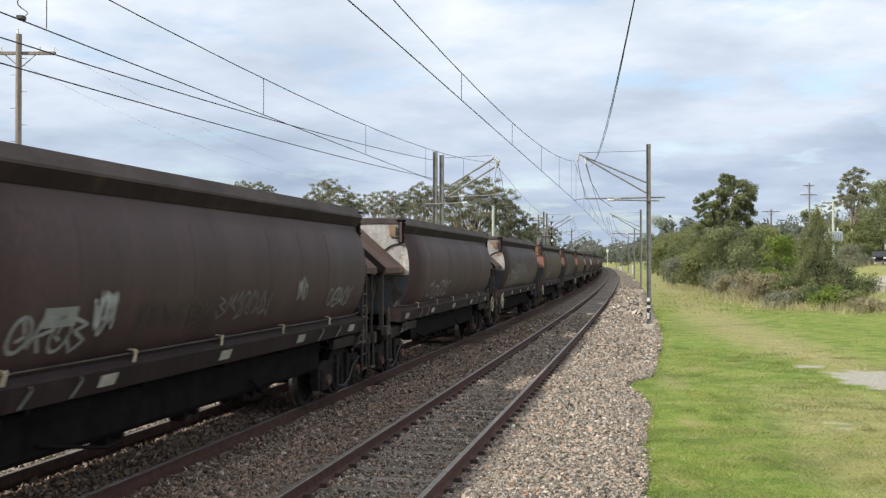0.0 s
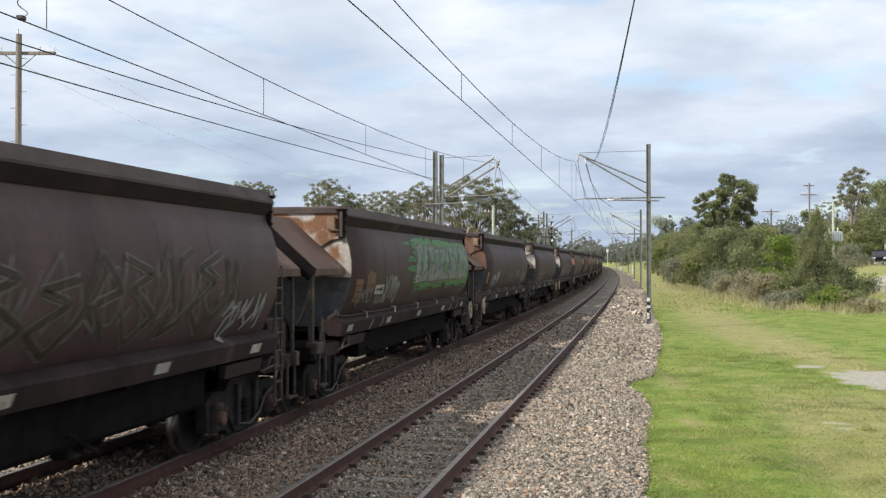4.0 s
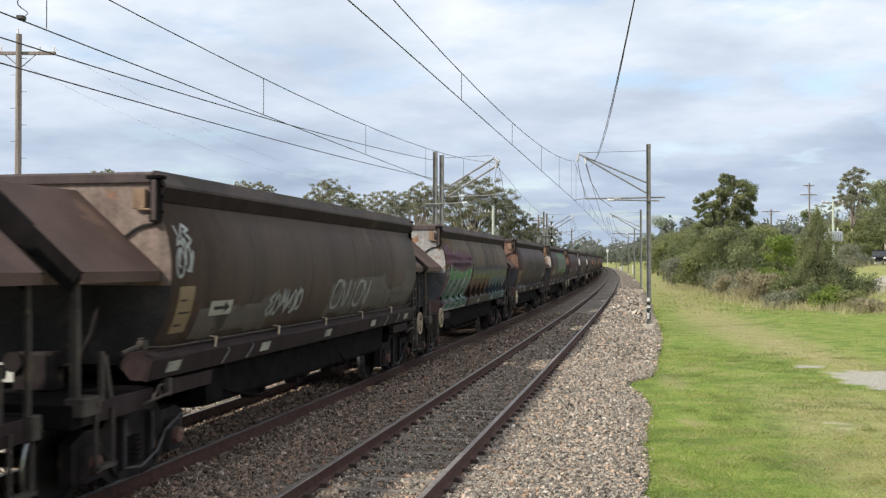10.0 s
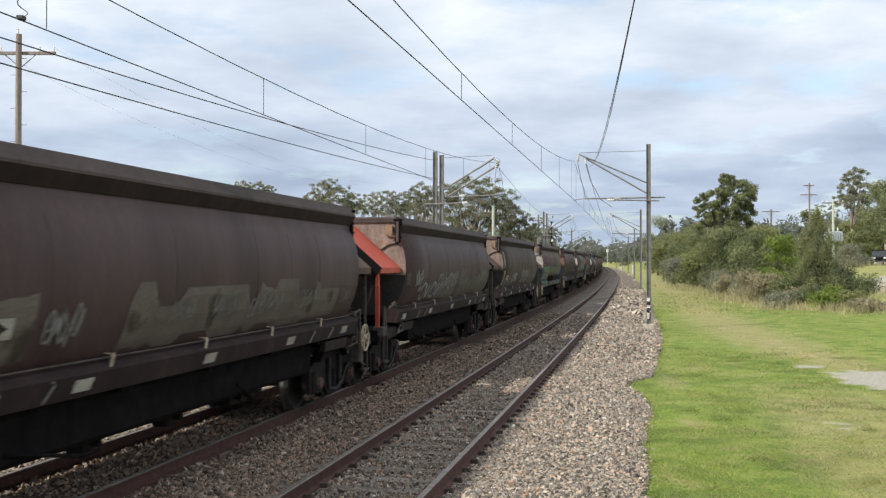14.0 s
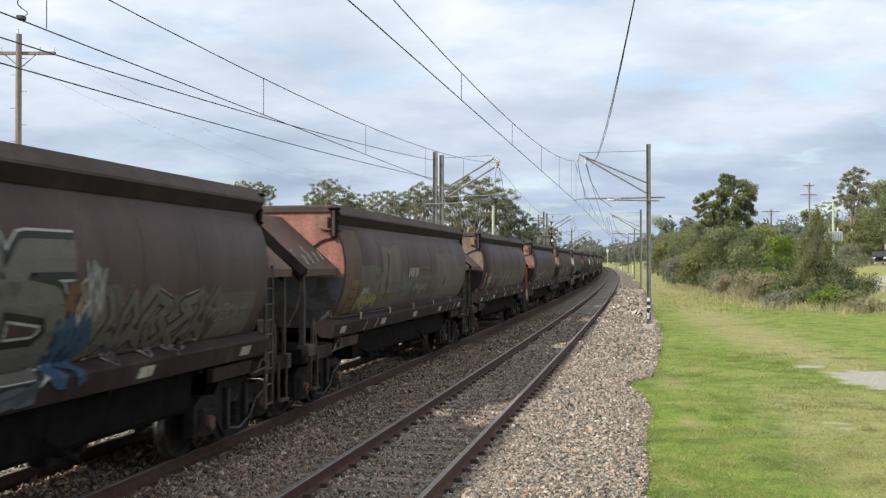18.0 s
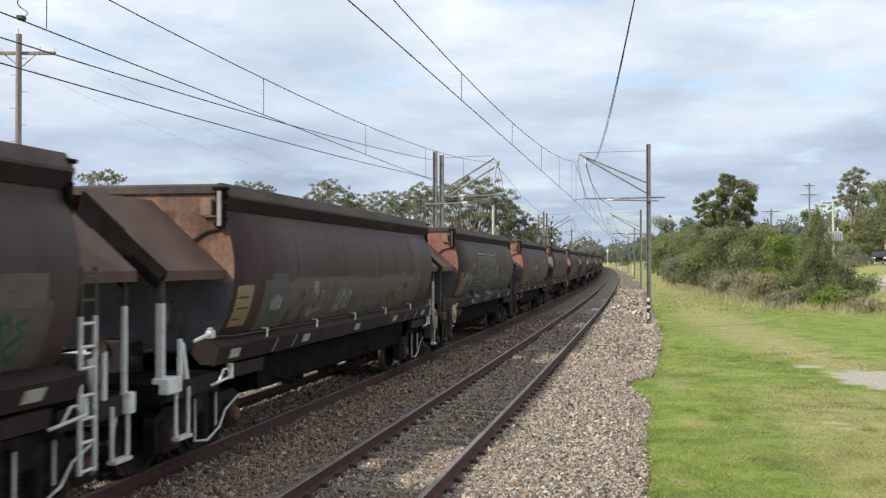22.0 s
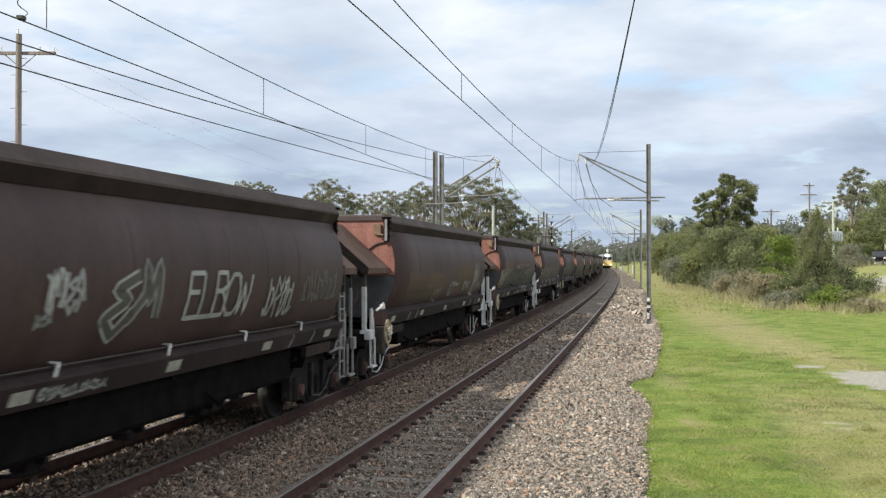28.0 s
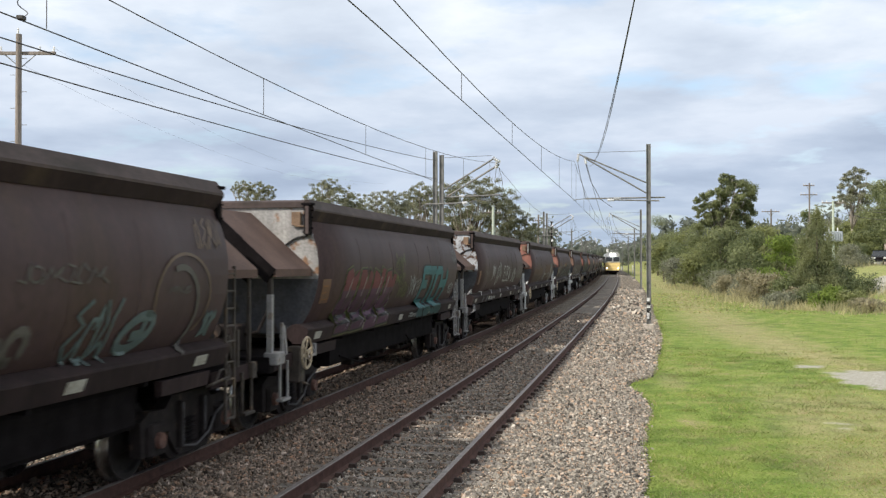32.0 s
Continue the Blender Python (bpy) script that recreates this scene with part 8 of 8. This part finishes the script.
    tagged(new("tall_grass", fast_mesh("tall_grass", v, np.arange(len(v)).reshape(-1, 3), [STRAW])), "tall dry grass at the foot of the scrub", "grass", kind="stuff")


build_grass()


# ---- house, road and car on the rise ----
WALL_PALE = paint("pale weatherboard paint", (0.62, 0.60, 0.55))
ROOF_GREY = paint("dark grey roof sheet", (0.10, 0.105, 0.115))
GLASS_DARK = mat("dark window glass", (0.02, 0.024, 0.028), (0.035, 0.04, 0.045), rough=0.08, bump=0.0, spec=0.6)


def house(x, y, w, d, h, turn, label):
    top = thing("house", label, "house", pose(x, y, ground_at(x, y), 0, 0, turn), group="houses on the rise")
    part("wall", Shape().box(-w / 2, w / 2, -d / 2, d / 2, -0.5, h, 0.02), WALL_PALE, top)
    roof = Shape()
    e = 0.5
    roof.add([(-w / 2 - e, -d / 2 - e, h), (w / 2 + e, -d / 2 - e, h), (w / 2 + e, d / 2 + e, h), (-w / 2 - e, d / 2 + e, h), (-w / 2 + 1.5, 0, h + 1.8), (w / 2 - 1.5, 0, h + 1.8)],
             [(0, 1, 5, 4), (1, 2, 5), (2, 3, 4, 5), (3, 0, 4), (3, 2, 1, 0)])
    part("roof", roof, ROOF_GREY, top, "dark grey hipped sheet roof")
    for i in range(3):
        wx = -w / 2 + w * (i + 0.5) / 3
        wn_ = part("window", Shape().box(wx - 0.7, wx + 0.7, -d / 2 - 0.06, -d / 2 - 0.002, 0.9, 2.1, 0.01), FIT_WHITE, top)
        part("pane", Shape().box(wx - 0.6, wx + 0.6, -d / 2 - 0.075, -d / 2 - 0.062, 1.0, 2.0), GLASS_DARK, wn_)


house(across(1590, 160), 160, 11, 8, 2.7, 12, "pale house with a dark grey roof among trees")

CAR_PAINT = mat("dark metallic car paint", (0.020, 0.022, 0.026), (0.030, 0.032, 0.038), rough=0.25, metal=0.3, grain=3, fine=60, bump=0.0, spec=0.6)
LAMP = mat("clear lamp glass", (0.6, 0.6, 0.62), (0.75, 0.75, 0.76), rough=0.15, bump=0.0)


def parked_car(x, y, turn):
    top = thing("car", "dark four-wheel-drive car parked on the verge", "car", pose(x, y, ground_at(x, y), 0, 0, turn))
    body = Shape()
    ring = [(-2.25, 0.45), (-2.30, 0.75), (-2.2, 0.98), (-1.15, 1.06), (2.15, 1.06), (2.28, 0.95), (2.28, 0.45)]
    body.sweep(7, [[(sx * w, -y_ if False else y_, z) for y_, z in ring] for sx, w in ((-1, 0.90), (-1, 0.80), (1, 0.80), (1, 0.90))][0:1] + [[(0.90, y_, z) for y_, z in ring]])
    part("body", body, CAR_PAINT, top)
    cab = Shape()
    cab.hexa([(-0.84, -1.20, 1.06), (0.84, -1.20, 1.06), (0.84, 2.15, 1.06), (-0.84, 2.15, 1.06), (-0.70, -0.45, 1.66), (0.70, -0.45, 1.66), (0.70, 1.85, 1.66), (-0.70, 1.85, 1.66)])
    part("cabin", cab, GLASS_DARK, top)
    part("roof", Shape().box(-0.72, 0.72, -0.5, 1.9, 1.655, 1.72, 0.03), CAR_PAINT, top)
    for sx in (-1, 1):
        for yy in (-1.4, 1.4):
            wheel_ = part("wheel", Shape().rod((sx * 0.68, yy, 0.36), (sx * 0.92, yy, 0.36), 0.36, 18), RUBBER, top)
            part("rim", Shape().rod((sx * 0.90, yy, 0.36), (sx * 0.93, yy, 0.36), 0.22, 14), GALV, wheel_)
        part("headlight", Shape().box(sx * 0.62 - 0.2, sx * 0.62 + 0.2, -2.33, -2.24, 0.74, 0.9, 0.02), LAMP, top)
    part("grille", Shape().box(-0.38, 0.38, -2.325, -2.26, 0.62, 0.88, 0.01), UNDER, top)
    part("bumper", Shape().box(-0.88, 0.88, -2.38, -2.2, 0.40, 0.60, 0.04), CAR_PAINT, top)


parked_car(across(1557, 118), 118, -24)

# ---- the passenger train ----
CAB_YELLOW = mat("yellow cab front paint", (0.68, 0.50, 0.20), (0.78, 0.60, 0.27), rough=0.45, grain=2, fine=30, bump=0.01)
STEEL = mat("ribbed stainless steel", (0.42, 0.42, 0.42), (0.56, 0.56, 0.55), rough=0.4, metal=0.7, grain=2, fine=40, bump=0.03)


def glow(name, colour, power):
    m, n, l, p = node_mat(name)
    p.inputs["Base Color"].default_value = (*colour, 1)
    p.inputs["Emission Color"].default_value = (*colour, 1)
    p.inputs["Emission Strength"].default_value = power
    return m


BEAM = glow("lit headlamp", (1.0, 0.97, 0.92), 260.0)
MARKER = glow("lit marker lamp", (1.0, 0.95, 0.85), 14.0)
CAR_LEN = 20.4
COACHES = []


def coach(lead):
    top = thing("passenger_coach", "double-deck silver electric coach with a yellow cab" if lead else "double-deck silver electric coach with dark windows", "passenger coach", group="coaches of the passenger train")
    sect = [(1.20, 0.62), (1.46, 0.80), (1.50, 1.5), (1.50, 3.2), (1.40, 3.85), (1.05, 4.22), (0.5, 4.34)]
    ring = sect + [(-x, z) for x, z in reversed(sect)]
    sh = Shape()
    half = CAR_LEN / 2 - 0.25
    sh.sweep(len(ring), [[(x, y, z) for x, z in ring] for y in (-half + (0.5 if lead else 0), half)])
    part("body", sh, STEEL, top, "silver ribbed body")
    for z0, z1 in ((1.25, 1.95), (2.75, 3.45)):
        for sx in (-1, 1):
            for i in range(7):
                y = -half + 2.6 + i * (2 * half - 4.4) / 6
                part("window", Shape().box(*sorted((sx * 1.494, sx * 1.512)), y - 0.95, y + 0.95, z0, z1), GLASS_DARK, top)
    for yy in (-half + 3.0, half - 3.0):
        bg = part("bogie", Shape().box(-1.1, 1.1, yy - 1.5, yy + 1.5, 0.3, 0.72, 0.1), UNDER, top)
        for a in (-1.2, 1.2):
            part("wheelset", Shape().rod((-0.8, yy + a, 0.46), (0.8, yy + a, 0.46), 0.46, 18), WHEEL, bg)
    part("underframe_gear", Shape().box(-1.25, 1.25, -4.5, 4.5, 0.32, 0.66, 0.05), UNDER, top)
    if lead:
        y = -half
        front = Shape()
        fr = [(1.15, 0.62), (1.42, 0.85), (1.46, 2.0), (1.42, 2.25)]
        rg = fr + [(-x, z) for x, z in reversed(fr)]
        front.sweep(len(rg), [[(x * q, yy, z) for x, z in rg] for yy, q in ((y - 0.15, 0.92), (y + 0.02, 1.0), (y + 0.55, 1.02))])
        part("cab_front", front, CAB_YELLOW, top, "yellow lower cab front")
        up = Shape()
        ur = [(1.42, 2.26), (1.40, 3.2), (1.25, 3.85), (0.9, 4.2)]
        rg = ur + [(-x, z) for x, z in reversed(ur)]
        up.sweep(len(rg), [[(x * q, yy, z) for x, z in rg] for yy, q in ((y + 0.05, 0.95), (y + 0.55, 1.0))])
        part("cab_upper", up, STEEL, top)
        for x in (-0.72, 0.72):
            part("windscreen", Shape().box(x - 0.58, x + 0.58, y + 0.02, y + 0.06, 2.45, 3.35), GLASS_DARK, top)
        part("headlamp", Shape().rod((-0.22, y + 0.06, 3.74), (-0.22, y - 0.03, 3.74), 0.20, 14), BEAM, top, "lit white headlamp")
        part("headlamp", Shape().rod((0.22, y + 0.06, 3.74), (0.22, y - 0.03, 3.74), 0.20, 14), BEAM, top, "lit white headlamp")
        for x in (-1.1, 1.1):
            part("marker_lamp", Shape().rod((x, y - 0.05, 1.12), (x, y - 0.2, 1.12), 0.10, 12), MARKER, top, "lit white marker lamp")
        part("buffer_beam", Shape().box(-1.2, 1.2, y - 0.25, y + 0.4, 0.35, 0.66, 0.06), UNDER, top)
    COACHES.append(top)


for i in range(4):
    coach(i == 0)


# ---- sleepers and clips, the pieces of the track ----
def build_sleepers():
    sh = Shape()
    sh.box(-1.25, 1.25, -0.115, 0.115, -0.21, 0.0, 0.02)
    me = tidy(sh.mesh("sleeper", [SLEEPER]))
    rng = random.Random(4)
    for i in range(290):
        s = 12.94 + 0.6 * (i - 14)
        ob = new("sleeper", me)
        ob.matrix_basis = track_pose(s, rng.uniform(-0.02, 0.02), -0.172) @ pose(0, 0, 0, rng.uniform(-0.5, 0.5), 0, rng.uniform(-0.8, 0.8))
        ob.parent = near_track
    rest = Shape()
    for i in range(560):
        s = 4 + 0.6 * i
        m = track_pose(s, FAR, -0.205)
        rest.hexa([m @ Vector(c) for c in ((-1.25, -0.11, -0.2), (1.25, -0.11, -0.2), (1.25, 0.11, -0.2), (-1.25, 0.11, -0.2), (-1.25, -0.11, 0), (1.25, -0.11, 0), (1.25, 0.11, 0), (-1.25, 0.11, 0))])
    tagged(part("sleepers", rest, SLEEPER, far_track, "weathered sleepers under the train"), kind="stuff")
    clips = Shape()
    for i in range(150):
        s = 12.94 + 0.6 * (i - 14)
        for r in (-0.7525, 0.7525):
            for d in (-0.115, 0.115):
                m = track_pose(s, r + d, -0.155)
                clips.hexa([m @ Vector(c) for c in ((-0.06, -0.05, -0.02), (0.06, -0.05, -0.02), (0.06, 0.05, -0.02), (-0.06, 0.05, -0.02), (-0.04, -0.035, 0.035), (0.04, -0.035, 0.035), (0.04, 0.035, 0.035), (-0.04, 0.035, 0.035))])
    tagged(part("rail_clips", clips, CLIP, near_track, "dark rusted clips that hold the rails"), kind="stuff")


build_sleepers()


# ---- what moves ----
# wagon k passes with its rear end sheet at this place along the line
def train_at(t, k):
    return 6.428 + 6.6905 * t - 0.0018160 * t * t - PITCH * k + SLACK.get(k, 0.34) + END_Y


# running slack of each coupling, in metres
SLACK = {0: 0.36, 1: 0.34, 2: 0.25, 3: 0.12, 4: 0.20, 5: 0.25, 6: 0.12, 7: 0.33, 8: 0.30, 9: 0.28, 10: 0.28, 11: 0.20, 12: 0.08, 13: 0.07, 14: 0.07}


def motions():
    times = [0, 2, 4, 8, 12, 16, 20, 24, 28, 30, 32]
    for i, w in enumerate(WAGONS):
        k = FIRST + i
        walk(w, [(t, track_pose(train_at(t, k), FAR)) for t in times])
        if k >= -2:
            for n, ws in enumerate(WHEELSETS[i]):
                a = -0.915 if n % 2 == 0 else 0.915
                rows = []
                for j in range(321):
                    t = j / 10
                    turn = -math.degrees((6.6905 * t - 0.001816 * t * t) / 0.46)
                    rows.append((t, pose(0, a, 0.46, turn, 0, 0)))
                walk(ws, rows)
    # the passenger train comes towards the camera on the near track
    for i, c in enumerate(COACHES):
        rows = []
        for t in (0, 8, 16, 22, 25, 27, 28, 29, 30, 31, 32):
            rows.append((t, track_pose(205.0 + 26.0 * (32 - t) + CAR_LEN * (i + 0.5))))
        walk(c, rows)


motions()
